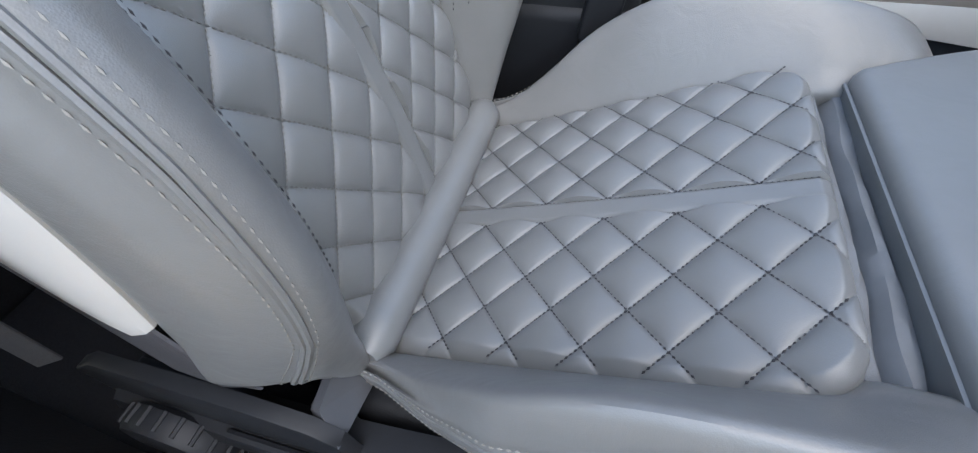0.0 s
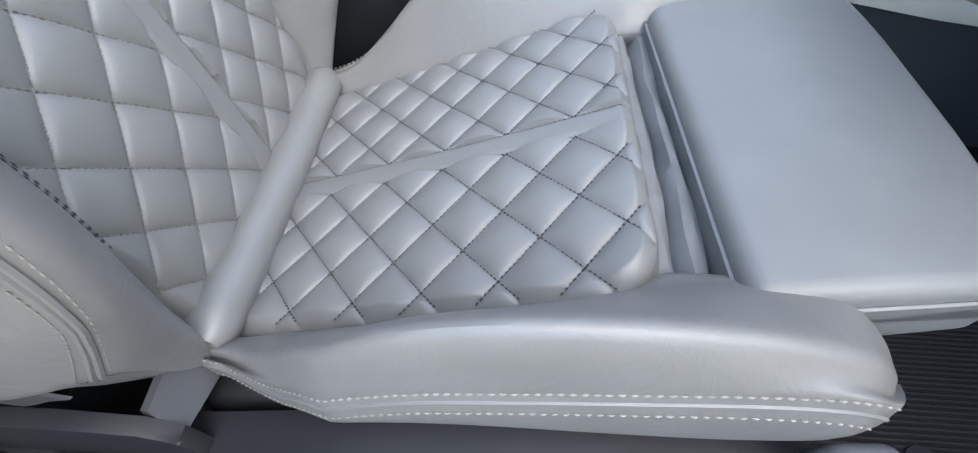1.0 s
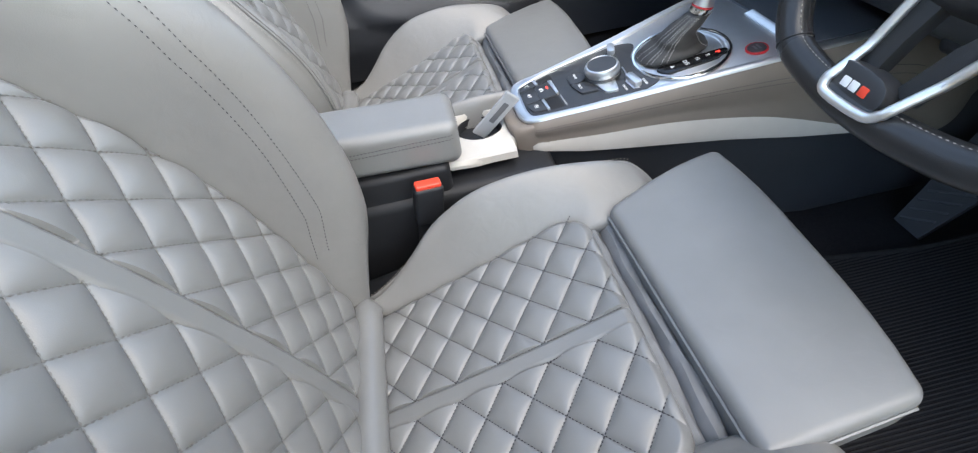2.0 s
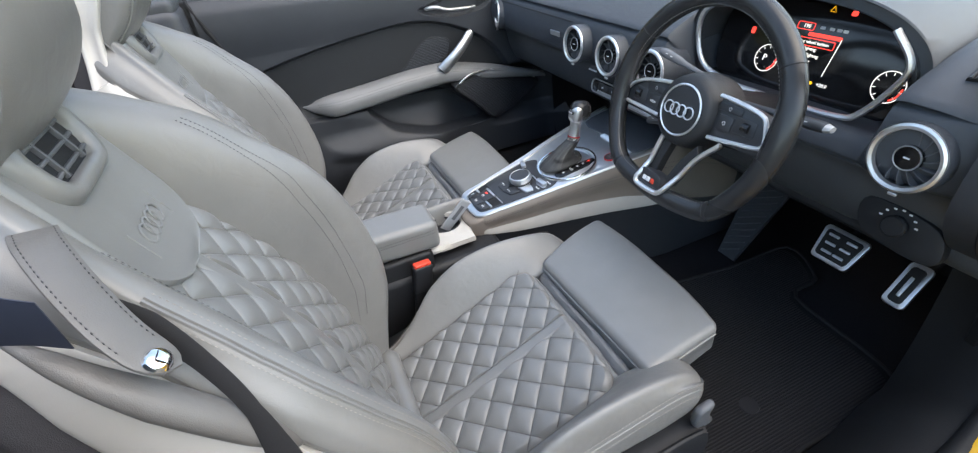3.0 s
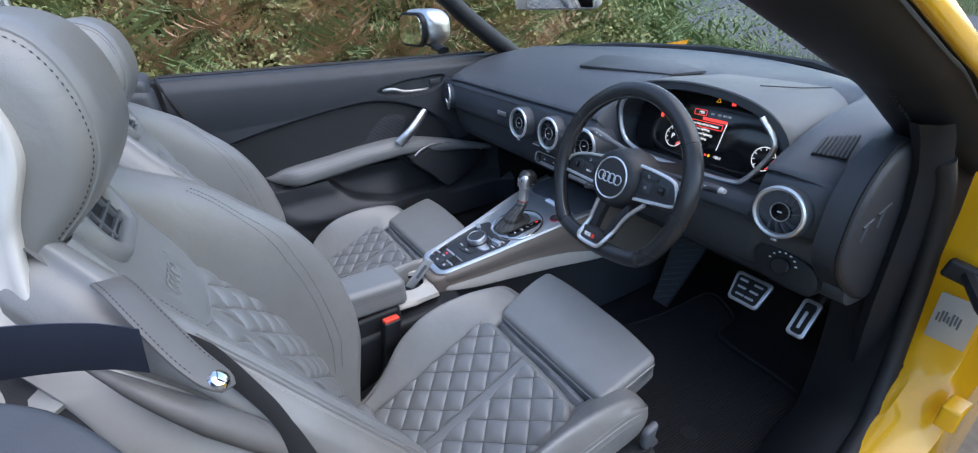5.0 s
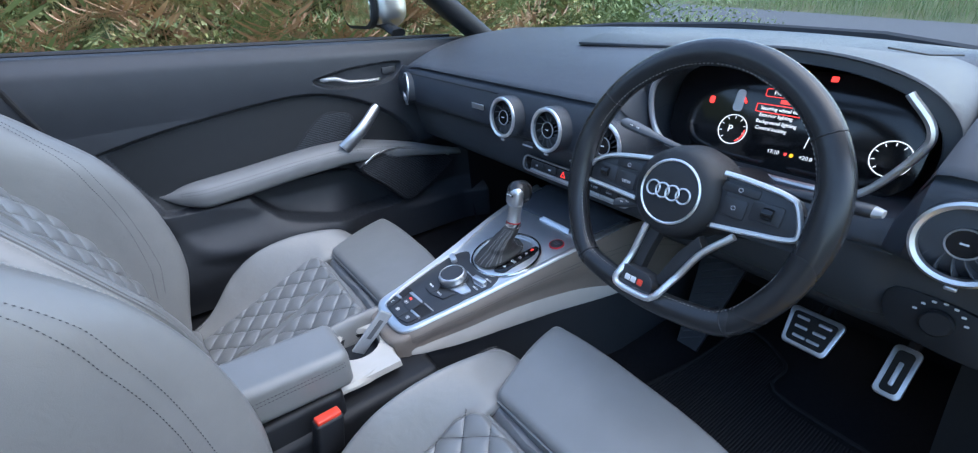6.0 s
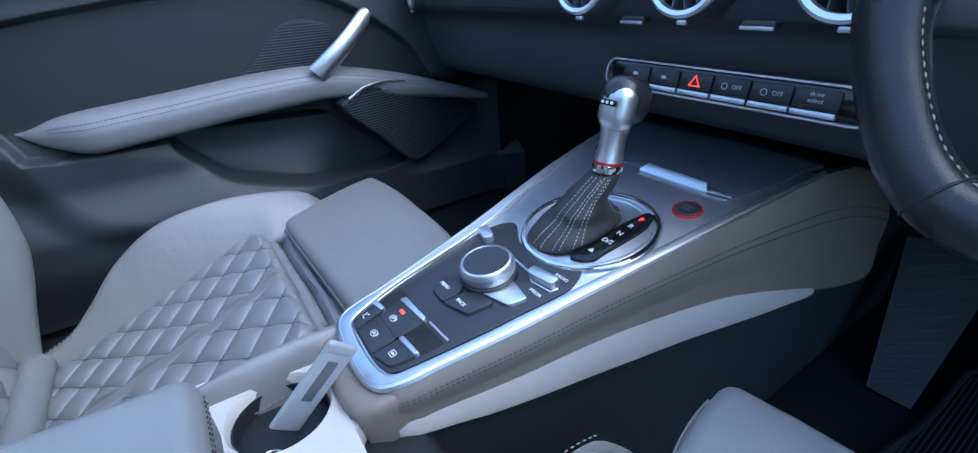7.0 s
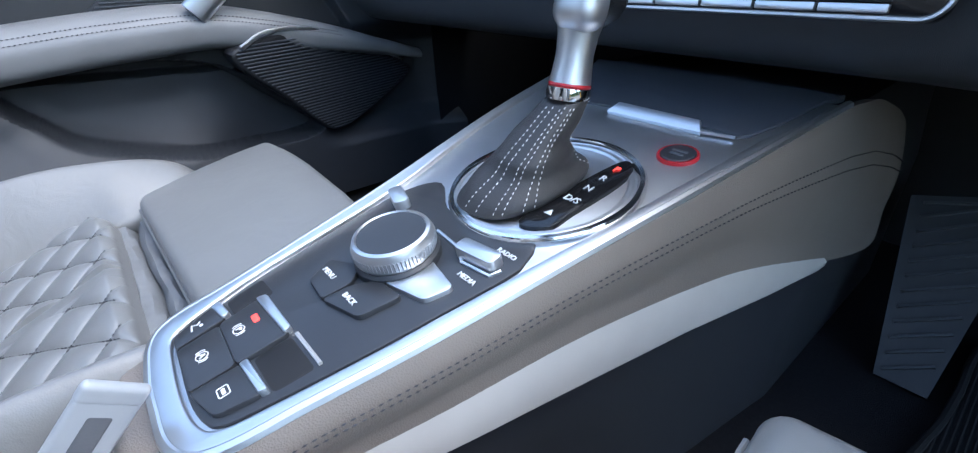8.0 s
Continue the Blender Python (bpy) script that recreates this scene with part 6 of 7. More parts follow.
for x in xs:
    k = (x + 0.155) / 0.955
    zt = float(ARM_TOP(x))
    th = 0.064 * math.sin(min(k / 0.12, 1) * math.pi / 2) * float(np.interp(x, [0.3, 0.55, 0.80], [1, 0.75, 0.25]))
    out = 0.070 * math.sin(min(k / 0.14, 1) * math.pi / 2) * float(np.interp(x, [0.45, 0.80], [1, 0.45]))
    yb = 0.778
    o = spline([(yb, zt), (yb - out * 0.6, zt + 0.003), (yb - out * 0.95, zt - th * 0.25), (yb - out, zt - th * 0.6), (yb - out * 0.8, zt - th), (yb, zt - th * 1.05)], 4, True)
    rows.append([(x, y, z) for y, z in o])
arm_d = part("armrest", loft(rows), LEATHER_DOOR, far_door, "grey leather armrest with stitched seam")
for q in (7.0, 8.5):
    pts = [V(*r[int(q)]) * (1 - q % 1) + V(*r[int(q) + 1]) * (q % 1) + V(0, -0.001, 0.0006) for r in rows[3:48]]
    part("seam_stitching", stitch_row(pts, 0.006, 0.0045, 0.0009), THREAD_DARK, arm_d, "dark sewing thread")
# loudspeaker panel
sp = spline([(0.385, 0.565), (0.43, 0.590), (0.52, 0.596), (0.66, 0.553), (0.785, 0.492), (0.782, 0.468), (0.70, 0.428), (0.60, 0.392), (0.545, 0.400), (0.47, 0.478)], 5, True)


def lean_out(vf):
    """Turns the loudspeaker panel outwards towards the front."""
    v, f = vf
    v = np.array(v)
    v[:, 1] += 0.24 * (v[:, 0] - 0.39) + 0.10 * (0.56 - v[:, 2])
    return v, f


spk = part("loudspeaker_panel", lean_out(prism(sp, 0.05, 0.006, (0, 0.692, 0), (1, 0, 0), (0, 0, 1), 3)), BLACK, far_door, "black slotted loudspeaker cover")
for k in range(32):
    z = 0.396 + 0.0061 * k
    cross = []
    for a, b in zip(sp, np.roll(sp, -1, 0)):
        if (a[1] - z) * (b[1] - z) < 0:
            cross.append(a[0] + (z - a[1]) / (b[1] - a[1]) * (b[0] - a[0]))
    if len(cross) >= 2 and max(cross) - min(cross) > 0.03:
        part("slat", lean_out(tube([(min(cross) + 0.010, 0.691, z), ((min(cross) + max(cross)) / 2, 0.690, z), (max(cross) - 0.010, 0.691, z)], 0.0016, 5)), DASH, spk)
part("bright_line", lean_out(tube([(x, 0.690, z) for x, z in spline([(0.405, 0.583), (0.45, 0.602), (0.52, 0.602), (0.62, 0.574), (0.77, 0.505)], 6)], [0.0045] * 8 + [0.0035] * 8 + [0.002] * 9, 6)), SATIN, spk, "aluminium accent line")
# pull handle, release lever, tweeter
a, b = V(0.352, 0.712, 0.640), V(0.487, 0.722, 0.752)
rows = []
for k in np.linspace(0, 1, 14):
    c = a * (1 - k) + b * k + V(0, -0.018 * math.sin(k * math.pi), 0)
    d = (b - a) / np.linalg.norm(b - a)
    w = np.cross(d, V(0, 1, 0))
    wid = 0.021 - 0.005 * k if k < 0.95 else 0.010
    rows.append([c + wid * math.cos(t) * w + 0.011 * math.sin(t) * V(0, 1, 0) for t in np.linspace(0, math.tau, 16, endpoint=False)])
part("pull_handle", loft(rows), ALU, far_door, "satin aluminium pull handle")
tw = spline([(0.200, 0.628), (0.235, 0.665), (0.275, 0.705), (0.328, 0.741), (0.375, 0.742), (0.424, 0.712), (0.36, 0.62)], 5, True)
tp = part("tweeter_cover", prism(tw, 0.02, 0.003, (0, 0.7800, 0), (1, 0, 0), (0, 0, 1)), BLACK, far_door, "black slotted tweeter cover")
for k in range(20):
    z = 0.634 + 0.0054 * k
    cross = [p[0] + (z - p[1]) / (q[1] - p[1]) * (q[0] - p[0]) for p, q in zip(tw, np.roll(tw, -1, 0)) if (p[1] - z) * (q[1] - z) < 0]
    if len(cross) >= 2:
        part("slat", tube([(min(cross) + 0.008, 0.7794, z), (max(cross) - 0.008, 0.7794, z)], 0.0013, 5), DASH, tp)
part("release_handle", tube(spline([(0.335, 0.756, 0.846), (0.375, 0.742, 0.847), (0.42, 0.738, 0.833), (0.50, 0.744, 0.826), (0.525, 0.756, 0.825)], 5), [0.004] + [0.008] * 6 + [0.007] * 12 + [0.005] * 2, 10, flat=0.8), ALU, far_door, "aluminium release handle")
part("lock_button", prism(oblong(0.05, 0.022, 0.006), 0.012, 0.003, (0.565, 0.766, 0.845), (1, 0, 0), (-0.1, 0, 1)), GLOSS_SOFT, far_door)
part("window_seal", tube([(x, 0.815, BELT_Z(x) + 0.006) for x in np.linspace(-0.37, 0.83, 14)], 0.007, 8), RUBBER, far_door, "black window seal")
part("outer_skin", grid([[(x, 0.87 + 0.05 * math.sin(k * 2.6), 0.975 - 0.0575 * (x + 0.372) - 0.02 - 0.65 * k) for k in np.linspace(0, 1, 10)] for x in np.linspace(-0.37, 0.95, 12)]), YELLOW, far_door, "yellow painted door skin")

# ---------- pillars, windscreen, sills ----------
shell = tagged(thing("body_shell", (0.3, 0.0, 0.2), "yellow convertible body with black pillar trim", "car body"), kind="structure")


def pillar(side):
    """Windscreen pillar from the dash to the header."""
    y0 = 0.03
    path = spline([(1.04, 0.775, 0.815), (0.92, 0.778, 0.875), (0.83, 0.778, 0.921), (0.63, 0.775, 1.040), (0.54, 0.772, 1.082), (0.36, 0.768, 1.162), (0.25, 0.765, 1.208), (0.12, 0.74, 1.258), (-0.02, 0.70, 1.300)] if side < 0 else [(1.08, 0.72, 0.80), (0.99, 0.71, 0.86), (0.91, 0.70, 0.922), (0.73, 0.70, 1.062), (0.60, 0.70, 1.180), (0.50, 0.69, 1.262)], 5)
    path[:, 1] = y0 + side * (path[:, 1] + (0.0 if side < 0 else -0.01))
    rows_in, rows_out = [], []
    for k, c in enumerate(path):
        t = path[min(k + 1, len(path) - 1)] - path[max(k - 1, 0)]
        t = t / np.linalg.norm(t)
        up = V(t[2], 0, -t[0]) if t[0] > 0 else V(-t[2], 0, t[0])
        up = up / np.linalg.norm(up) * (1 if up[2] < 0 else -1)
        up = -up
        out = V(0, side, 0)
        q = [(-0.028, -0.030), (-0.010, -0.044), (0.012, -0.040), (0.028, -0.015), (0.030, 0.03), (0.018, 0.066), (0.0, 0.082), (-0.022, 0.060), (-0.032, 0.01)]
        rows_in.append([c + a * up + b * out for a, b in spline(q, 3, True)])
        q = [(0.002, 0.090), (0.020, 0.086), (0.028, 0.094), (0.022, 0.104), (0.006, 0.107), (-0.002, 0.100)]
        rows_out.append([c + a * up + b * out for a, b in spline(q, 3, True)])
    part("pillar_trim", loft(rows_in), BLACK, shell, "black grained pillar trim")
    part("pillar_skin", loft(rows_out), YELLOW, shell, "yellow painted pillar")
    part("pillar_seal", tube([c + 0.016 * V(0.35, 0, 0.93) + side * V(0, 0.074, 0) for c in path], 0.008, 8), RUBBER, shell, "rubber pillar seal")
    part("pillar_bright", ribbon([c + 0.030 * V(0.35, 0, 0.93) + side * V(0, 0.070, 0) for c in path], V(0.1, side * 0.8, 0.3), V(0.3, 0, 0.93), 0.024, 0.006), ALU_GREY2, shell, "pale grey pillar strip")
    return path


pr = pillar(-1)
for k in range(9):
    q = k / 8
    c = V(0.592, -0.757, 1.028) * (1 - q) + V(0.692, -0.757, 0.968) * q
    part("pillar_slot", tube([c + V(-0.004, -0.004, -0.006), c + V(0.002, 0.000, 0.001), c + V(0.008, 0.003, 0.008)], 0.0022, 6), HOLLOW, shell, "narrow pillar vent slot, its shade drawn as a black bead")
pl = pillar(1)
part("header_rail", tube([pr[-1], (0.02, -0.35, 1.295), (0.03, 0.03, 1.305), (0.02, 0.41, 1.295), pl[-1]], 0.032, 12, flat=0.6), BLACK, shell, "black windscreen header")
rows = []
for k in range(0, len(pl), 3):
    a, b = pr[min(round(k / (len(pl) - 1) * (len(pr) - 1)), len(pr) - 1)] + V(0.03, 0.02, 0.012), pl[k] + V(0.03, -0.02, 0.012)
    row = []
    for q in np.linspace(0, 1, 13):
        c = a * (1 - q) + b * q
        bow = 1 - (2 * q - 1) ** 2
        row.append(c + V(0.20 * bow * (1 - k / len(pl)) + 0.03 * bow, 0, 0.03 * bow))
    rows.append(row)
v, f = grid(rows)
glass = part("windscreen", (v, f), GLASS_THIN, shell, "clear windscreen glass")
glass.visible_shadow = False
# inside mirror on the screen
mir = thing("inside_mirror", (0.62, 0.03, 1.12), "black inside mirror hanging from the windscreen", "mirror")
part("mirror_housing", turned(soft_box(0.035, 0.235, 0.062, 0.018, 6), Matrix.Translation((0.53, -0.075, 1.157)) @ pose(0, 0, 0, 0, -12, 18)), ALU_GREY2, mir, "grey mirror housing")
part("mirror_glass", turned(soft_box(0.004, 0.22, 0.05, 0.002, 3), Matrix.Translation((0.512, -0.081, 1.154)) @ pose(0, 0, 0, 0, -12, 18)), MIRROR, mir, "mirror glass")
part("mirror_stem", tube([(0.54, -0.06, 1.16), (0.58, -0.03, 1.19), (0.62, 0.0, 1.195)], 0.012, 10), BLACK, mir)
# far door mirror
dm = thing("door_mirror", (0.62, 0.93, 0.94), "silver-capped door mirror on the far door", "mirror")
v, f = soft_box(0.17, 0.235, 0.150, 0.060, 6)
v = v.copy()
v[:, 0] *= np.where(v[:, 0] > 0, 1.1, 0.6)
part("mirror_cap", turned((v, f), Matrix.Translation((0.645, 1.015, 1.03)) @ pose(0, 0, 0, 0, 0, 8)), ALU_DARK, dm, "brushed aluminium cap")
part("mirror_bezel", prism(oblong(0.225, 0.138, 0.058, 8), 0.02, 0.004, (0.585, 1.012, 1.028), (0.10, -1, 0), (0.05, 0, 1)), BLACK, dm)
part("mirror_glass", prism(oblong(0.200, 0.116, 0.048, 8), 0.004, 0.001, (0.5815, 1.012, 1.028), (0.10, -1, 0), (0.05, 0, 1)), MIRROR, dm, "mirror glass")
part("mirror_foot", tube([(0.66, 0.86, 0.945), (0.65, 0.92, 0.965), (0.635, 0.97, 0.98)], [0.03, 0.024, 0.03], 12, flat=0.5), BLACK, dm)
# door opening on the driver's side: sill, post, seals
sill_path = spline([(-0.60, -0.84, 0.37), (-0.2, -0.86, 0.355), (0.2, -0.875, 0.345), (0.50, -0.88, 0.345), (0.66, -0.868, 0.375), (0.745, -0.85, 0.44), (0.785, -0.835, 0.56), (0.79, -0.825, 0.70), (0.775, -0.815, 0.82), (0.74, -0.805, 0.90)], 6)
part("door_seal", tube(sill_path, 0.016, 10), RUBBER, shell, "black rubber door seal")
part("sill_cover", grid([[p + V(-0.0, 0.012, 0.0) + V(0.05 * math.sin(k * 1.5) * (1 if i > 24 else 0.0), 0.13 * k, -0.12 * k * k) for k in np.linspace(0, 1, 8)] for i, p in enumerate(sill_path)]), RUBBER, shell, "black plastic sill cover")
# kick panel between dash and seal
part("kick_panel", grid([[(x, -0.765 - 0.03 * math.sin(k * 3), 0.215 + (0.70) * k) for k in np.linspace(0, 1, 14)] for x in np.linspace(0.84, 1.30, 8)]), BLACK, shell, "black footwell side panel")
part("far_kick_panel", grid([[(x, 0.742 + 0.02 * math.sin(k * 3), 0.215 + 0.70 * k) for k in np.linspace(0, 1, 14)] for x in np.linspace(0.84, 1.30, 8)]), BLACK, shell, "black footwell side panel")
part("post_trim", grid([[(x + dx, y, z) for x, y in ((0.90, -0.745), (0.80, -0.755), (0.762, -0.768), (0.752, -0.785), (0.765, -0.805), (0.79, -0.815))] for z, dx in ((0.22, 0.10), (0.30, 0.07), (0.40, 0.03), (0.50, 0.01), (0.60, 0.0), (0.70, 0.0), (0.80, -0.005), (0.88, -0.03), (0.94, -0.07), (0.97, -0.10))]), BLACK, shell, "black inner trim of the door post")
# yellow post and outer sill
rows = []
for z in np.linspace(0.05, 0.875, 24):
    xx = float(np.interp(z, [0.05, 0.34, 0.40, 0.50, 0.62, 0.80, 0.92, 1.0], [0.52, 0.55, 0.69, 0.785, 0.81, 0.80, 0.78, 0.77]))
    rows.append([(xx + 0.006, -0.835 if z > 0.5 else -0.86, z), (xx + 0.002, -0.855 if z > 0.5 else -0.87, z), (xx - 0.008, -0.88, z), (xx - 0.004, -0.925, z), (xx + 0.03, -0.955, z), (xx + 0.12, -0.965, z), (xx + 0.4, -0.965, z)])
post = part("front_post", grid(rows), YELLOW, shell, "yellow painted door post")
part("outer_sill", loft([[(x, -0.875 + b, z) for b, z in ((0.0, 0.335), (-0.03, 0.345), (-0.08, 0.34), (-0.12, 0.31), (-0.135, 0.22), (-0.10, 0.16), (0.0, 0.16))] for x in (-0.62, -0.2, 0.2, 0.62)]), YELLOW, shell, "yellow painted sill")
stk = part("sticker", prism(oblong(0.058, 0.10, 0.004, 3), 0.001, 0.0003, (0.7755, -0.893, 0.612), (-0.05, -1, 0), (-0.06, 0, 1)), STICKER, shell, "silver paper sticker with plain bars")
for k in range(9):
    w = (0.030, 0.042, 0.036, 0.024, 0.044, 0.034, 0.040, 0.028, 0.038)[k]
    part("sticker_bar", prism(oblong(0.0030, w * 0.62, 0.0008, 2), 0.0006, 0.0002, V(0.7748, -0.872 - 0.0050 * k, 0.612 + 0.002 * (k % 3)), (-0.05, -1, 0), (-0.06, 0, 1)), ALU_GREY, stk)
strap = thing("door_check_strap", (0.77, -0.88, 0.70), "black door check strap on the yellow post", "strap")
part("bracket", turned(soft_box(0.02, 0.05, 0.035, 0.006, 3), Matrix.Translation((0.765, -0.880, 0.712)) @ pose(0, 0, 0, 10, 0, 0)), BLACK, strap)
part("arm", tube([(0.76, -0.89, 0.712), (0.70, -0.93, 0.70), (0.66, -0.985, 0.675), (0.64, -1.04, 0.655)], [0.012, 0.012, 0.010, 0.012], 8), BLACK, strap)
part("hinge", turned(soft_box(0.05, 0.03, 0.05, 0.006, 3), Matrix.Translation((0.72, -0.955, 0.475))), YELLOW, strap, "yellow painted hinge")
# opened driver's door at the edge of view
od = thing("driver_door", (0.86, -1.45, 0.25), "opened driver's door with dark inner panel", "car door")
m = Matrix.Translation((0.80, -1.0, 0.0)) @ pose(0, 0, 0, 0, 0, -78)
part("inner_panel", turned(slab(0.03, 1.12, -0.03, 0.05, 0.26, 0.93, 0.03, 5), m), DASH, od, "dark grey inner panel")
part("outer_skin", turned(slab(0.02, 1.14, -0.10, -0.035, 0.20, 0.93, 0.03, 5), m), YELLOW, od, "yellow door skin")
part("armrest", turned(slab(0.15, 0.80, 0.045, 0.10, 0.50, 0.57, 0.02, 5), m), LEATHER_DOOR, od, "grey leather armrest")
part("pull_handle", turned(between((0.20, 0.11, 0.60), (0.34, 0.12, 0.72), 0.012), m), ALU, od)
# bonnet beyond the screen
rows = []
for x in np.linspace(1.24, 2.35, 16):
    rows.append([(x - 0.45 * (y / 0.9) ** 2 * (0.4 if x < 1.5 else 0.15), y + 0.03, 0.902 - 0.20 * ((x - 1.24) / 1.1) ** 1.1 - 0.11 * (y / 0.9) ** 2) for y in np.linspace(-0.92, 0.92, 20)])
part("bonnet", grid(rows), YELLOW, shell, "yellow painted bonnet")
rows = []
for x in np.linspace(0.95, 2.35, 14):
    rows.append([(x, -0.90 - b, z) for b, z in ((0.0, 0.79), (0.03, 0.74), (0.05, 0.66), (0.04, 0.5), (0.0, 0.3))])
part("front_wing", grid(rows), YELLOW, shell, "yellow painted wing")
part("front_wing", grid([[(p[0], 0.06 - p[1], p[2]) for p in r] for r in rows]), YELLOW, shell, "yellow painted wing")
part("scuttle", tube([(1.04, 0.72, 0.912), (1.22, 0.4, 0.93), (1.29, 0.03, 0.935), (1.22, -0.34, 0.93), (1.04, -0.66, 0.912)], 0.014, 8), RUBBER, shell)
part("nose", slab(2.25, 2.42, -0.85, 0.9, 0.25, 0.69, 0.06), YELLOW, shell)
part("bulkhead", slab(1.24, 1.30, -0.80, 0.84, 0.20, 0.90, 0.01), BLACK, shell, "black footwell bulkhead")

# ---------- rear: quarter trim, bulkhead, hoops ----------
quarter = tagged(thing("rear_quarter", (-0.5, -0.78, 0.4), "black rear quarter trim over yellow bodywork", "body panel"), kind="structure")


def quarter_z(x, y):
    """Height of the sloping top of the quarter trim."""
    return 1.035 - (0.15 * (x + 0.40) - 0.45 * (y + 0.74)) / 0.88


def on_quarter(outline, depth, bevel, lift, steps=4):
    v, f = prism(np.array(outline, float), depth, bevel, (0, 0, lift), (1, 0, 0), (0, 1, 0), steps)
    v = np.array(v)
    v[:, 2] += quarter_z(np.maximum(v[:, 0], -0.75), v[:, 1])
    return v, f


trim_o = spline([(-1.3, -0.70), (-0.60, -0.715), (-0.441, -0.737), (-0.399, -0.753), (-0.362, -0.77), (-0.333, -0.801), (-0.315, -0.838), (-0.301, -0.872), (-0.300, -0.905), (-0.328, -0.905), (-0.345, -0.868), (-0.355, -0.852), (-0.368, -0.846), (-0.376, -0.850), (-0.386, -0.832), (-0.402, -0.829), (-0.44, -0.831), (-0.80, -0.852), (-1.3, -0.87)], 4, True)
part("quarter_trim", on_quarter(trim_o, 0.50, 0.006, 0.0), QUARTER, quarter, "matt black plastic quarter trim")
lid = spline([(-1.0, -0.715), (-0.60, -0.728), (-0.441, -0.745), (-0.400, -0.760), (-0.388, -0.774), (-0.389, -0.790), (-0.408, -0.815), (-0.434, -0.829), (-0.62, -0.84), (-1.0, -0.85)], 5, True)
part("quarter_lid", on_quarter(lid, 0.008, 0.004, 0.005, 3), QUARTER, quarter, "flat matt black cover")
part("lid_gap", tube([(x, y, quarter_z(max(x, -0.75), y) + 0.0005) for x, y in lid], 0.0022, 6, closed=True), HOLLOW, quarter, "dark gap round the cover")
latch_o = spline([(-0.399, -0.804), (-0.388, -0.798), (-0.362, -0.800), (-0.357, -0.807), (-0.366, -0.818), (-0.395, -0.824)], 4, True)
part("latch_recess", on_quarter(latch_o, 0.004, 0.001, 0.0012), QUARTER, quarter, "hollow latch recess")
part("latch_lip", tube([(x, y, quarter_z(x, y) + 0.002) for x, y in latch_o[6:]], 0.0014, 6), QUARTER, quarter)
wing_o = [(-1.3, -0.80), (-0.34, -0.80), (-0.322, -0.90), (-0.335, -0.96), (-0.7, -0.99), (-1.3, -0.99)]
part("rear_wing", on_quarter(wing_o, 0.55, 0.02, -0.004), YELLOW, quarter, "yellow painted rear wing")
part("worn_trim", on_quarter(spline([(-0.402, -0.826), (-0.385, -0.822), (-0.362, -0.826), (-0.350, -0.838), (-0.360, -0.848), (-0.370, -0.858), (-0.374, -0.878), (-0.394, -0.880), (-0.400, -0.85)], 4, True), 0.03, 0.003, 0.003), WORN, quarter, "worn dull black edge trim")
rear = tagged(thing("rear_bulkhead", (-0.75, 0.0, 0.22), "dark carpeted bulkhead behind the seats", "bulkhead"), kind="structure")
part("bulkhead_wall", slab(-0.80, -0.70, -0.72, 0.72, 0.20, 0.98, 0.03), CARPET, rear)
part("wind_deflector", slab(-0.735, -0.715, -0.55, 0.60, 0.98, 1.20, 0.008), BLACK, rear, "dark mesh wind deflector")
part("far_quarter", slab(-1.3, -0.385, 0.64, 0.88, 0.35, 0.985, 0.03), QUARTER, rear, "dark quarter trim behind the far door")
part("far_quarter_top", turned(soft_box(0.5, 0.22, 0.05, 0.02, 4), Matrix.Translation((-0.64, 0.76, 0.985))), DASH_TOP, rear, "grey top of the far quarter trim")
part("deck", slab(-2.0, -0.76, -0.85, 0.90, 0.90, 1.0, 0.04), YELLOW, rear, "yellow rear deck")
part("door_gap", tube([(-0.374, 0.79, 0.992), (-0.372, 0.768, 0.975), (-0.345, 0.747, 0.90), (-0.31, 0.749, 0.80), (-0.27, 0.755, 0.64)], 0.006, 6), HOLLOW, rear, "black gap behind the door")
# black slab added to stand for the shade inside the door gap
part("door_gap_filler", slab(-0.394, -0.366, 0.775, 0.885, 0.33, 0.984, 0.004), RUBBER, rear, "black filler standing for the shade in the gap behind the door")
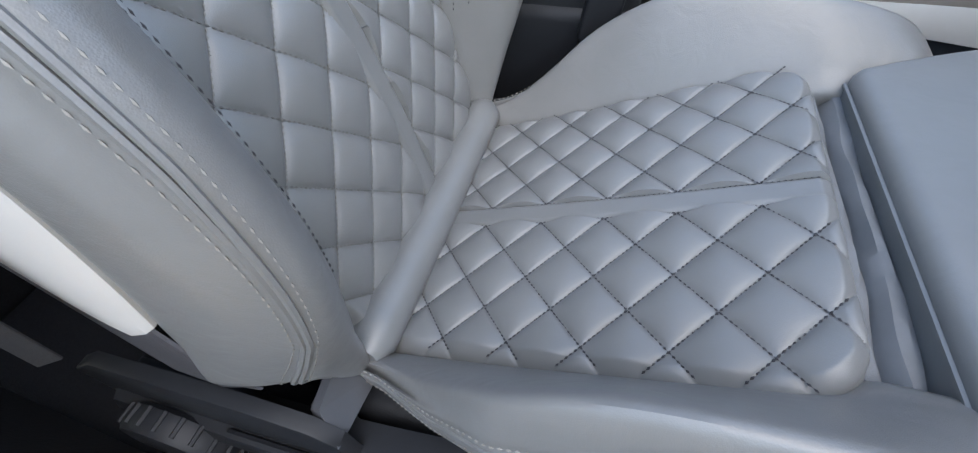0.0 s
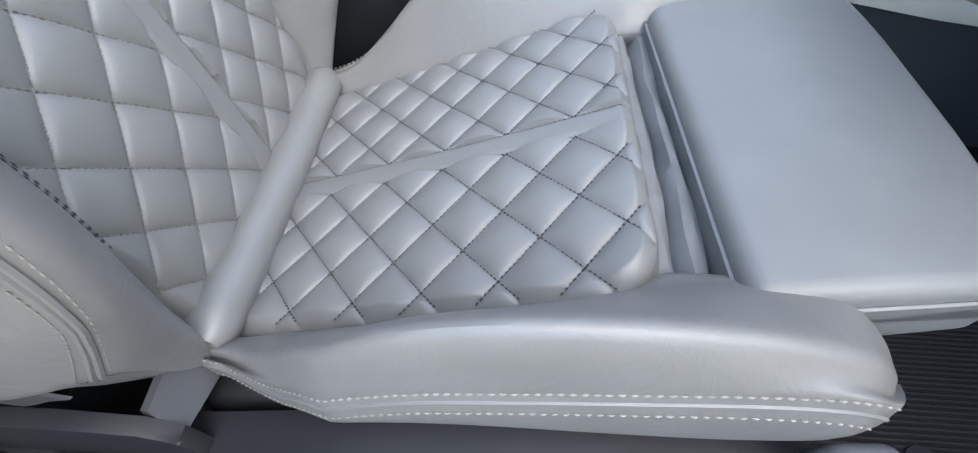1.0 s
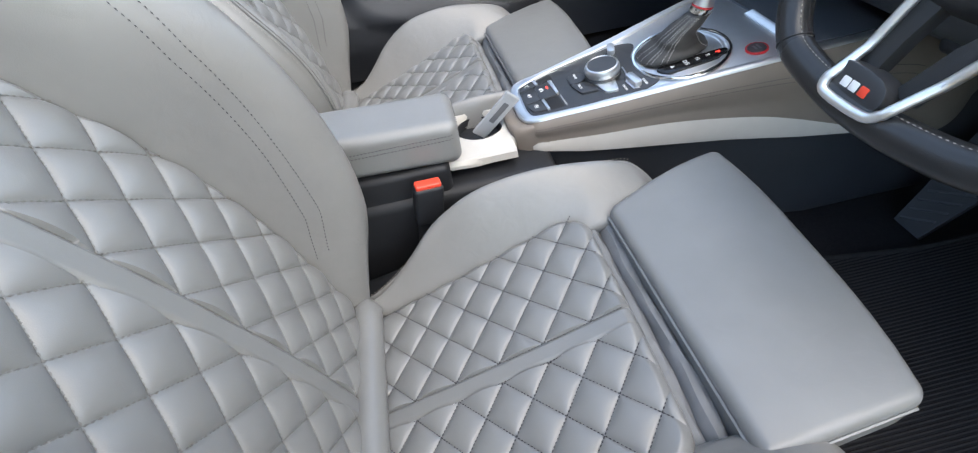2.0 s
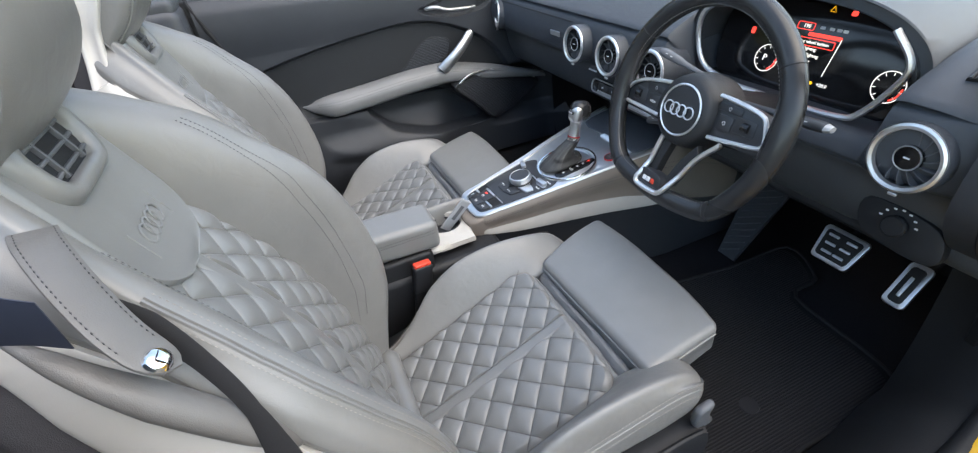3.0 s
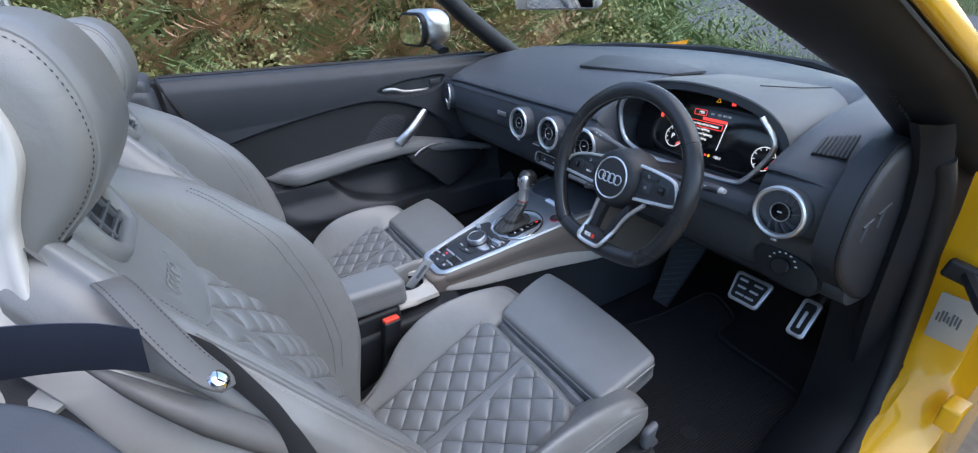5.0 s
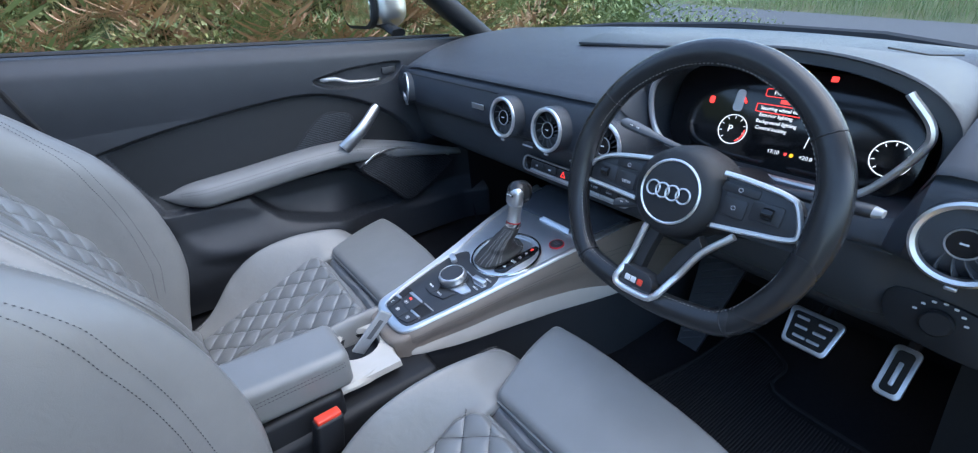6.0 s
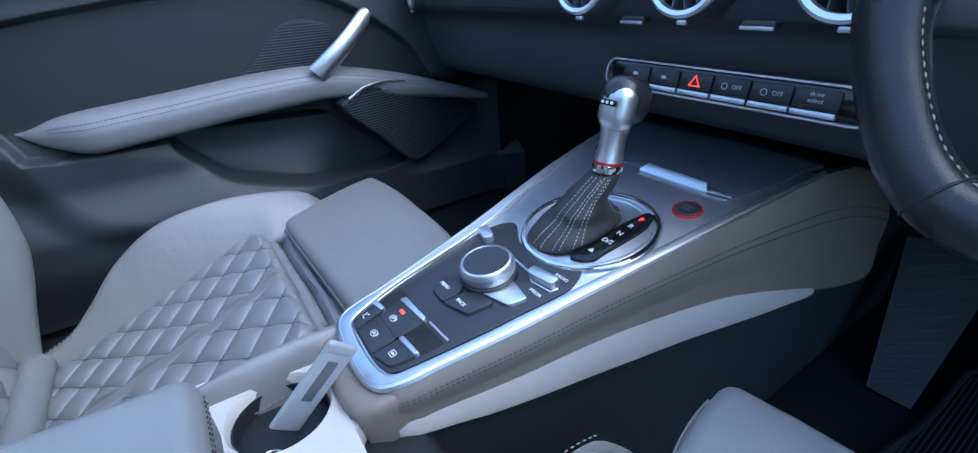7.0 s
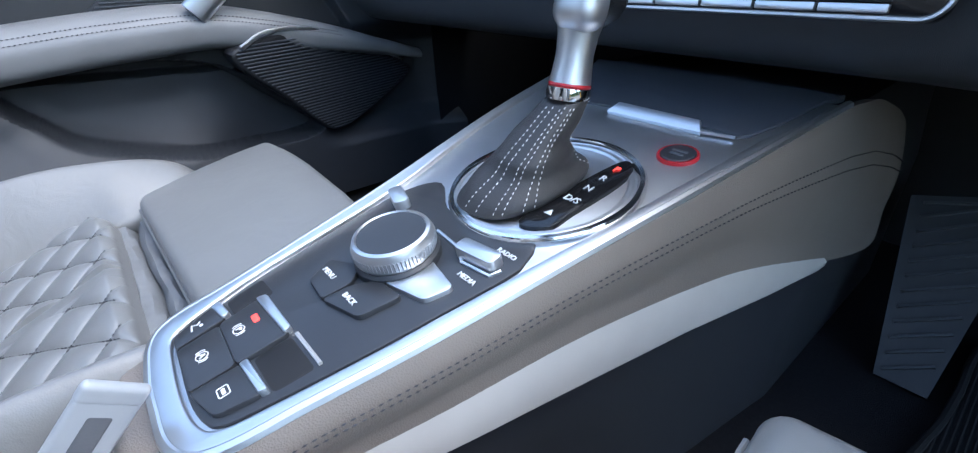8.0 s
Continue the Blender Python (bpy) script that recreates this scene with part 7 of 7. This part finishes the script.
for y in (-0.40, 0.36):
    hp = thing("roll_hoop", (-0.62, y, 0.95), "polished aluminium roll hoop behind a seat", "roll hoop", "roll hoops")
    pts = spline([(-0.60, y - 0.145, 0.94), (-0.60, y - 0.145, 1.14), (-0.60, y - 0.135, 1.26), (-0.60, y - 0.08, 1.325), (-0.60, y + 0.08, 1.325), (-0.60, y + 0.135, 1.26), (-0.60, y + 0.145, 1.14), (-0.60, y + 0.145, 0.94)], 6)
    band_o = [(-0.034, -0.010), (-0.028, -0.015), (0.028, -0.015), (0.034, -0.010), (0.034, 0.010), (0.028, 0.015), (-0.028, 0.015), (-0.034, 0.010)]
    pp, tt, _, _ = frames_along(pts)
    rows = [[c + a * V(1, 0, 0) + b * np.cross(t, V(1, 0, 0)) for a, b in band_o] for c, t in zip(pp, tt)]
    part("hoop", loft(rows), ALU, hp, "broad satin aluminium band")
    rows = [[c + a * 1.1 * V(1, 0, 0) + V(0.02, 0, 0) + (b * 0.9 - 0.016 * np.sign(y_)) * V(0, 1, 0) for a, b in band_o] for c, y_ in ((V(-0.60, y + sg * 0.12, z), sg) for sg in (-1,) for z in (0.94, 1.1, 1.24))]
    part("hoop_pad", loft(rows), BLACK, hp, "black inner pad")
    part("hoop_foot", slab(-0.66, -0.54, y - 0.17, y + 0.17, 0.90, 0.96, 0.015), BLACK, hp)

# ---------- driver's belt, loop and latch ----------
belt = thing("seat_belt", (-0.35, -0.66, 0.60), "navy seat belt threaded through a leather loop", "seat belt")
bp = spline([(-0.62, -0.630, 1.005), (-0.50, -0.640, 0.998), (-0.42, -0.645, 0.984), (-0.372, -0.643, 0.964), (-0.345, -0.644, 0.946)], 8)
part("upper_webbing", ribbon(bp, V(0.20, -0.30, 0.92), V(0.15, -0.95, -0.25), 0.060, 0.0016), BELT, belt, "navy webbing")
bp2 = spline([(-0.334, -0.612, 0.938), (-0.312, -0.618, 0.906), (-0.289, -0.634, 0.866), (-0.269, -0.658, 0.824), (-0.260, -0.680, 0.770), (-0.257, -0.694, 0.710), (-0.255, -0.696, 0.660), (-0.255, -0.696, 0.50)], 8)
part("lower_webbing", ribbon(bp2, V(0.80, 0.10, 0.50), V(0.40, -0.90, 0.15), np.interp(np.arange(len(bp2)), [0, 8, 16, 25, 36, 57], [0.016, 0.024, 0.019, 0.017, 0.040, 0.046]), 0.0018), BLACK_WEB, belt, "black webbing, gathered where it leaves the loop")
lt = part("latch_plate", turned(soft_box(0.055, 0.014, 0.030, 0.007, 4), Matrix.Translation((-0.254, -0.702, 0.700)) @ pose(0, 0, 0, 0, -10, -18)), GLOSS_SOFT, belt, "black belt latch")
part("latch_tongue", turned(soft_box(0.058, 0.010, 0.016, 0.004, 3), Matrix.Translation((-0.253, -0.706, 0.674)) @ pose(0, 0, 0, 0, -10, -18)), BLACK, lt)
loop = thing("belt_loop", (-0.34, -0.66, 0.90), "grey leather belt loop with a chrome snap on the backrest", "belt loop")
lp1 = spline([(-0.376, -0.548, 0.968), (-0.364, -0.575, 0.966), (-0.347, -0.608, 0.946), (-0.327, -0.638, 0.914), (-0.306, -0.655, 0.880)], 6)
lp_s, lp_n = V(0.61, 0.71, -0.34), V(0.65, -0.24, 0.70)
lp_n = lp_n / np.linalg.norm(lp_n)
lp1 = lp1 + 0.011 * lp_n
lp_w = 0.034 * np.sqrt(np.clip(1 - np.clip((np.arange(len(lp1)) - len(lp1) + 4.2) / 3.6, 0, 0.98) ** 2, 0.05, 1))
part("strap", ribbon(lp1, lp_s, lp_n, lp_w, 0.0036), STRAP, loop)
for sgn in (-1, 1):
    part("strap_stitching", stitch_row([p + sgn * 0.0135 * lp_s + 0.0022 * lp_n for p in lp1[:-4]], 0.005, 0.0034, 0.0006), THREAD_DARK, loop)
part("snap", lathe([(0.0, -0.001), (0.0100, -0.001), (0.0106, 0.0008)] + [(0.0100 * math.cos(a), 0.0012 + 0.0052 * math.sin(a)) for a in np.linspace(0.1, 1.5, 8)] + [(0.0, 0.0064)], V(-0.3115, -0.6525, 0.8910) + 0.0115 * lp_n, lp_n, 48), CHROME, loop, "chrome press stud")
# added pad, coloured for the shaded leather between seat and white shell
part("shaded_leather_pad", tube(spline([(-0.392, -0.620, 0.935), (-0.350, -0.645, 0.892), (-0.305, -0.655, 0.835), (-0.262, -0.655, 0.772), (-0.245, -0.652, 0.745)], 5), np.interp(np.arange(21), [0, 3, 8, 13, 18, 20], [0.003, 0.009, 0.016, 0.016, 0.010, 0.003]), 16, flat=0.8), STRAP, loop, "grey pad standing for the shaded leather below the strap")

# ---------- pedals, mat, footrest ----------
pn = V(-0.80, 0, 0.60)
pn /= np.linalg.norm(pn)
pw = np.cross(pn, V(0, -1, 0))


def build_pedal(name, c, w, h, bars, label, taper=0.0):
    c = V(*c)
    ped = thing(name, tuple(c + V(0.05, 0, 0.1)), label, "pedal", "foot pedals")
    W = pw if pw[2] > 0 else -pw
    shape = lambda a, b, r: np.array([(x * (1 + taper * y / h), y) for x, y in oblong(a, b, r, 4)])
    plate = part("plate", prism(shape(w, h, 0.012), 0.010, 0.003, c, (0, -1, 0), W), ALU, ped, "brushed steel pedal plate")
    part("rubber_pad", prism(shape(w - 0.018, h - 0.020, 0.008), 0.004, 0.0015, c + 0.0022 * pn, (0, -1, 0), W), RUBBER, plate, "black rubber pad")
    for r, u, a, b in bars:
        part("bar", prism(oblong(a, b, 0.0025, 3), 0.005, 0.0015, c + V(0, -r, 0) + u * W + 0.0048 * pn, (0, -1, 0), W), ALU, plate, "raised steel bar")
    part("arm", tube([c - 0.012 * pn, c - 0.05 * pn + 0.06 * W, c - 0.10 * pn + 0.22 * W], 0.012, 8), BLACK, ped)
    return ped


build_pedal("brake_pedal", (0.932, -0.455, 0.358), 0.100, 0.088, [(sg * 0.018 * (1 + 0.4 * u / 0.04), u, 0.026, 0.007) for sg in (-1, 1) for u in (-0.020, 0.001, 0.022)], "steel brake pedal with black pad and six raised bars", 0.22)
build_pedal("accelerator_pedal", (0.926, -0.613, 0.363), 0.047, 0.108, [(0.0, -0.004, 0.008, 0.050)], "narrow steel accelerator pedal with rubber insert")
mat_o = spline([(0.30, -0.72), (0.52, -0.728), (0.76, -0.730), (0.822, -0.672), (0.846, -0.45), (0.95, -0.425), (1.0, -0.30), (0.80, -0.285), (0.45, -0.24), (0.28, -0.30)], 4, True)
mat = solid("floor_mat", prism(mat_o, 0.012, 0.004, (0, 0, 0.2285), (1, 0, 0), (0, 1, 0)), CARPET, "ribbed black floor mat under the pedals", "floor mat")
ribs = []
for k in range(76):
    y = -0.722 + 0.006 * k
    cross = [p[0] + (y - p[1]) / (q[1] - p[1]) * (q[0] - p[0]) for p, q in zip(mat_o, np.roll(mat_o, -1, 0)) if (p[1] - y) * (q[1] - y) < 0]
    if len(cross) >= 2:
        ribs.append(tube([(min(cross) + 0.02, y, 0.2283), (max(cross) - 0.02, y, 0.2283)], 0.0019, 5))
tagged(part("mat_ribs", merge(*ribs), CARPET_RIB, mat, "fine ribs of the mat"), kind="stuff")
part("mat_edge", tube([(x, y, 0.228) for x, y in mat_o], 0.005, 8, closed=True), CARPET_RIB, mat)
part("mat_button", lathe([(0.0, 0), (0.02, 0), (0.019, 0.003), (0.0, 0.004)], (0.50, -0.62, 0.2285), (0, 0, 1), 24), BLACK, mat)
fr = thing("footrest", (0.95, -0.22, 0.22), "ribbed black footrest plate beside the console", "footrest")
fa, fb, fc, fd = V(0.832, -0.212, 0.224), V(0.832, -0.266, 0.224), V(1.02, -0.270, 0.425), V(0.985, -0.158, 0.405)
fn = np.cross(fb - fa, fd - fa)
fn = fn / np.linalg.norm(fn)
part("plate", loft([[p + h * fn for p in (fa, fb, fc, fd)] for h in (-0.006, 0.006)]), DASH_DOOR, fr, "dark ribbed plate")
for k in range(12):
    q = (k + 0.5) / 12
    sg = 1 if fn[0] < 0 else -1
    part("rib", between((fa * (1 - q) + fd * q) * 0.88 + (fb * (1 - q) + fc * q) * 0.12 + sg * 0.007 * fn, (fa * (1 - min(q + 0.10, 0.97)) + fd * min(q + 0.10, 0.97)) * 0.12 + (fb * (1 - min(q + 0.10, 0.97)) + fc * min(q + 0.10, 0.97)) * 0.88 + sg * 0.007 * fn, 0.0025, 5), DASH_TOP, fr)
# far footwell floor mat
solid("passenger_mat", slab(0.32, 1.0, 0.24, 0.66, 0.214, 0.226, 0.004), CARPET, "plain black floor mat in the far footwell", "floor mat")


# ---------- outdoors ----------
def past_road(x, y):
    """Distance across the road's line, from the car's side to the far side."""
    return 0.88 * x - 0.48 * y


def rolling(x, y):
    """Height of the ground: flat by the road, a bank beyond the far side of the car, an added hill above it."""
    bank = np.clip((y - 1.9) / 2.6, 0, 1)
    near = np.clip((4.0 - past_road(x, y)) / 2.6, 0, 1)
    # the 6.5 m hill is unseen, added to cut sky light from the far side
    h = 2.3 * bank * bank * (3 - 2 * bank) * near * near * (3 - 2 * near) + 6.5 * np.clip((y - 4.8) / 11, 0, 1) * near
    return h + 0.04 * np.sin(1.7 * x) * np.sin(2.3 * y) * (y > 1.8) * np.clip((4.2 - past_road(x, y)) / 0.6, 0, 1) + 0.35 * np.clip((past_road(x, y) - 9.7) / 4, 0, 1)


gx = np.concatenate([np.linspace(-400, -12, 14), np.linspace(-10, 16, 66), np.linspace(18, 400, 16)])
gy = np.concatenate([np.linspace(-400, -8, 12), np.linspace(-7, 10, 60), np.linspace(12, 400, 14)])
GX, GY = np.meshgrid(gx, gy, indexing="ij")
GZ = rolling(GX, GY)
solid("ground", grid(np.stack([GX, GY, GZ], -1)), GRASS, "rough grass verge and bank beside the road, with an added unseen hill", "ground", kind="structure")
# the road runs past the car's nose
rows = []
for k in np.linspace(-60, 90, 60):
    rows.append([(0.88 * q + 0.48 * k, -0.48 * q + 0.88 * k, 0.02 + 0.03 * (1 - ((q - 6.95) / 2.6) ** 2)) for q in np.linspace(4.4, 9.5, 8)])
solid("road", grid(rows), ASPHALT, "grey asphalt road passing the car's nose", "road", kind="structure")
solid("pavement", slab(-6, 4.2, -6, 1.75, -0.05, 0.012, 0.005), BOUNCE_GROUND, "ground under the parked car, coloured pale to bounce warm light", "pavement", kind="structure")

rng = np.random.default_rng(7)


def frond(base, yaw, length, droop, lean, width, n=11):
    """A bracken frond: an arching stem with paired tapering leaflets. Leaflets have real notched outlines."""
    d = V(math.cos(yaw), math.sin(yaw), 0)
    s = V(-math.sin(yaw), math.cos(yaw), 0)
    vs, fs = [], []
    last = None
    for k in range(n):
        q = k / (n - 1)
        p = V(*base) + d * length * (lean * q + 0.35 * q * q) + V(0, 0, 1) * length * (0.95 * q - droop * q * q)
        t = d * (lean + 0.7 * q) + V(0, 0, 1) * (0.95 - 2 * droop * q)
        t /= np.linalg.norm(t)
        up = np.cross(s, t)
        if last is not None:
            i = len(vs)
            w = 0.004 * (1 - 0.7 * q) + 0.001
            vs += [last - w * s, last + w * s, p + w * s, p - w * s]
            fs.append((i, i + 1, i + 2, i + 3))
        last = p
        if q > 0.18:
            ln = width * length * math.sin(min(1.0, (q - 0.12) * 2.4) * math.pi / 2) * (1.05 - q) * 1.5
            for sg in (-1, 1):
                o = s * sg * 0.92 + t * 0.38 + up * rng.uniform(-0.28, 0.08)
                o /= np.linalg.norm(o)
                w = t * 0.022 * (length / 0.8) * (1.1 - q)
                i = len(vs)
                m1, m2 = p + o * ln * 0.4 - up * 0.01, p + o * ln * 0.75 - up * 0.03
                vs += [p, m1 + w * 1.0, m1 - w * 0.9, m2 + w * 0.75, m2 - w * 0.7, p + o * ln - up * 0.05]
                fs += [(i, i + 2, i + 1), (i + 1, i + 2, i + 4, i + 3), (i + 3, i + 4, i + 5)]
    return np.array(vs), fs


def fern_patch(name, count, mat, region, seed, size=(0.5, 1.0), label="", cat="bracken"):
    global rng
    rng = np.random.default_rng(seed)
    items = []
    for _ in range(count):
        x, y = rng.uniform(*region[0]), rng.uniform(*region[1])
        if past_road(x, y) > 2.9:
            continue
        z = float(rolling(np.array(x), np.array(y))) - 0.04
        yaw0 = rng.uniform(0, math.tau)
        for j in range(rng.integers(3, 6)):
            items.append(frond((x, y, z), yaw0 + j * 1.5 + rng.uniform(-0.5, 0.5), rng.uniform(*size), rng.uniform(0.25, 0.75), rng.uniform(0.2, 0.7), rng.uniform(0.22, 0.36)))
    return solid(name, merge(*items), mat, label, cat, kind="stuff", smooth=False, raw=True)


def fern_shape(r, droop, lean, brow, n=16, m=9):
    """A bracken frond of length 1 towards +x: an arching stem, paired leaflets, each cut into small pointed lobes."""
    vs, last = [], None
    for k in range(n):
        q = k / (n - 1)
        p = V(lean * q + 0.35 * q * q, 0.03 * math.sin(3 * q), 0.95 * q - droop * q * q)
        t = V(lean + 0.7 * q, 0, 0.95 - 2 * droop * q)
        t /= np.linalg.norm(t)
        up = np.cross(V(0, 1, 0), t)
        if last is not None:
            w = V(0, 0.006 * (1.1 - q), 0)
            vs += [last - w, last + w, p]
        last = p
        if q < 0.2:
            continue
        ln = 0.40 * brow * math.sin(min(1.0, (q - 0.1) * 2.6) * math.pi / 2) * (1.06 - q)
        for sg in (-1, 1):
            o = V(0, sg * 0.92, 0) + t * 0.36 + up * r.uniform(-0.35, 0.05)
            o /= np.linalg.norm(o)
            side = np.cross(up, o)
            for a in range(m):
                c = p + o * ln * (a + 0.3) / m - up * 0.10 * ln * (a / m) ** 2
                size = 0.19 * ln * (1.05 - a / m) + 0.006
                step = o * ln * 0.42 / m
                for g in (-1, 1):
                    vs += [c - step, c + step, c + g * side * size + o * size * 0.45 - up * size * r.uniform(0.0, 0.35)]
    return np.array(vs)


def fern_bank(name, count, mat, region, seed, size, label):
    """Clumps of bracken, each frond a turned and scaled copy of a few shapes."""
    r = np.random.default_rng(seed)
    shapes = [fern_shape(r, r.uniform(0.3, 0.8), r.uniform(0.25, 0.75), r.uniform(0.8, 1.15)) for _ in range(8)]
    out = []
    for _ in range(count):
        x, y = r.uniform(*region[0]), r.uniform(*region[1])
        if past_road(x, y) > 2.9:
            continue
        z = float(rolling(np.array(x), np.array(y))) - 0.03
        yaw0 = r.uniform(0, math.tau)
        for j in range(r.integers(3, 6)):
            a, k, tip = yaw0 + j * 1.5 + r.uniform(-0.5, 0.5), r.uniform(*size), r.uniform(-0.35, 0.35)
            c, d = math.cos(a), math.sin(a)
            v = shapes[r.integers(8)] * k
            v = np.stack([v[:, 0], v[:, 1] * math.cos(tip) - v[:, 2] * math.sin(tip), v[:, 1] * math.sin(tip) + v[:, 2] * math.cos(tip)], 1)
            out.append(np.stack([c * v[:, 0] - d * v[:, 1] + x, d * v[:, 0] + c * v[:, 1] + y, v[:, 2] + z], 1))
    v = np.concatenate(out)
    f = np.arange(len(v)).reshape(-1, 3).tolist()
    return solid(name, (v, f), mat, label, "bracken", kind="stuff", smooth=False, raw=True)


def leaf_cover(name, count, mat, region, seed, high, label):
    """Bramble leaves: small folded pointed leaves at every tilt."""
    r = np.random.default_rng(seed)
    x, y = r.uniform(*region[0], count), r.uniform(*region[1], count)
    clump = 0.5 + 0.5 * np.sin(3.1 * x + 1.7 * y) * np.sin(2.3 * y - 1.1 * x)
    keep = r.uniform(0, 1, count) < 0.25 + 0.75 * clump
    x, y, clump = x[keep], y[keep], clump[keep]
    z = rolling(x, y) + r.uniform(0.02, 1, len(x)) ** 1.3 * high * (0.45 + 0.55 * clump)
    p = np.stack([x, y, z], 1)
    d = r.normal(size=(len(x), 3)) * V(1, 1, 0.55)
    d /= np.linalg.norm(d, axis=1)[:, None]
    n = r.normal(size=(len(x), 3)) * 0.6 + V(0, -0.35, 0.8)
    w = np.cross(d, n)
    w /= np.linalg.norm(w, axis=1)[:, None]
    n = np.cross(w, d)
    k = r.uniform(0.010, 0.026, len(x))[:, None]
    v = np.stack([p - d * k, p - d * k * 0.45 + w * k * 0.5 + n * k * 0.15, p + d * k * 0.35 + w * k * 0.48 + n * k * 0.15, p + d * k * 1.1, p + d * k * 0.35 - w * k * 0.48 + n * k * 0.15, p - d * k * 0.45 - w * k * 0.5 + n * k * 0.15], 1).reshape(-1, 3)
    f = [q for i in range(0, len(v), 6) for q in ((i, i + 1, i + 2, i + 3), (i, i + 3, i + 4, i + 5))]
    return solid(name, (v, f), mat, label, "bramble", kind="stuff", smooth=False, raw=True)


BANK = ((-2.2, 4.2), (2.0, 5.2))
FRONT = ((-2.0, 3.4), (1.95, 3.7))
fern_patch("green_bracken", 170, FERN_GREEN, BANK, 11, label="green bracken fronds high on the bank")
fern_patch("brown_bracken", 190, FERN_BROWN, ((-2.2, 2.6), (2.0, 5.2)), 12, label="brown withered bracken high on the bank")
fern_bank("fern_green", 120, FERN_GREEN, FRONT, 31, (0.45, 0.95), "green bracken fronds along the foot of the bank")
fern_bank("fern_brown", 130, FERN_BROWN, ((-2.0, 2.4), (1.95, 3.7)), 32, (0.4, 0.85), "rust-brown withered bracken fronds on the bank")
fern_bank("fern_yellow", 75, FERN_YELLOW, FRONT, 33, (0.35, 0.8), "yellowing bracken fronds low on the bank")
leaf_cover("bramble", 60000, LEAF, ((-2.0, 3.4), (1.85, 3.4)), 34, 0.6, "yellow-green bramble leaves between the bracken")
fern_patch("hedge_bracken", 520, FERN_GREEN, ((3.6, 9.5), (2.0, 8.5)), 14, (0.6, 1.2), label="green bracken along the far verge")
leaf_cover("verge_bramble", 16000, FERN_GREEN, ((3.0, 6.5), (2.2, 5.5)), 35, 1.2, "green bramble leaves along the far verge")


def blades(name, count, region, mat, label, seed, h=(0.08, 0.22)):
    r = np.random.default_rng(seed)
    vs, fs = [], []
    for _ in range(count):
        x, y = r.uniform(*region[0]), r.uniform(*region[1])
        if 4.3 < past_road(x, y) < 9.6:
            continue
        z = float(rolling(np.array(x), np.array(y)))
        a, hh, b = r.uniform(0, math.tau), r.uniform(*h), r.uniform(0.02, 0.10)
        d = V(math.cos(a), math.sin(a), 0)
        s = V(-d[1], d[0], 0) * 0.004
        i = len(vs)
        p = V(x, y, z)
        vs += [p - s, p + s, p + d * b * 0.4 + V(0, 0, hh * 0.6) + s * 0.7, p + d * b * 0.4 + V(0, 0, hh * 0.6) - s * 0.7, p + d * b + V(0, 0, hh)]
        fs += [(i, i + 1, i + 2, i + 3), (i + 3, i + 2, i + 4)]
    return solid(name, (np.array(vs), fs), mat, label, "grass", kind="stuff", smooth=False, raw=True)


blades("far_grass", 9000, ((11.0, 17.0), (-1.0, 10.0)), FERN_GREEN, "rough grass on the far verge", 23, (0.15, 0.4))
blades("verge_grass", 16000, ((1.8, 9.0), (1.2, 5.0)), FERN_GREEN, "long green grass on the verge", 21)
blades("bank_grass", 3500, ((-2.2, 4.0), (1.8, 4.8)), FERN_YELLOW, "dry grass between the bracken", 22, (0.15, 0.45))

# an unseen hedge behind the camera, added to block low sky light
rows = []
for x in np.linspace(-16, 12, 60):
    row = []
    for z in np.linspace(0, 2.0, 12):
        row.append((x, -12.0 + 0.5 * math.sin(1.3 * x + z) + 0.35 * math.sin(3.1 * x + 2.2 * z) + 0.5 * (z / 4.2) ** 2 * -1, z + 0.3 * math.sin(2.1 * x) * (z / 4.2)))
    row.append((x, -11, 0.0))
    rows.append(row)
solid("hedge", grid(rows), SIDE_BLOCK, "unseen hedge, added to block low light from the open side", "hedge", kind="structure")
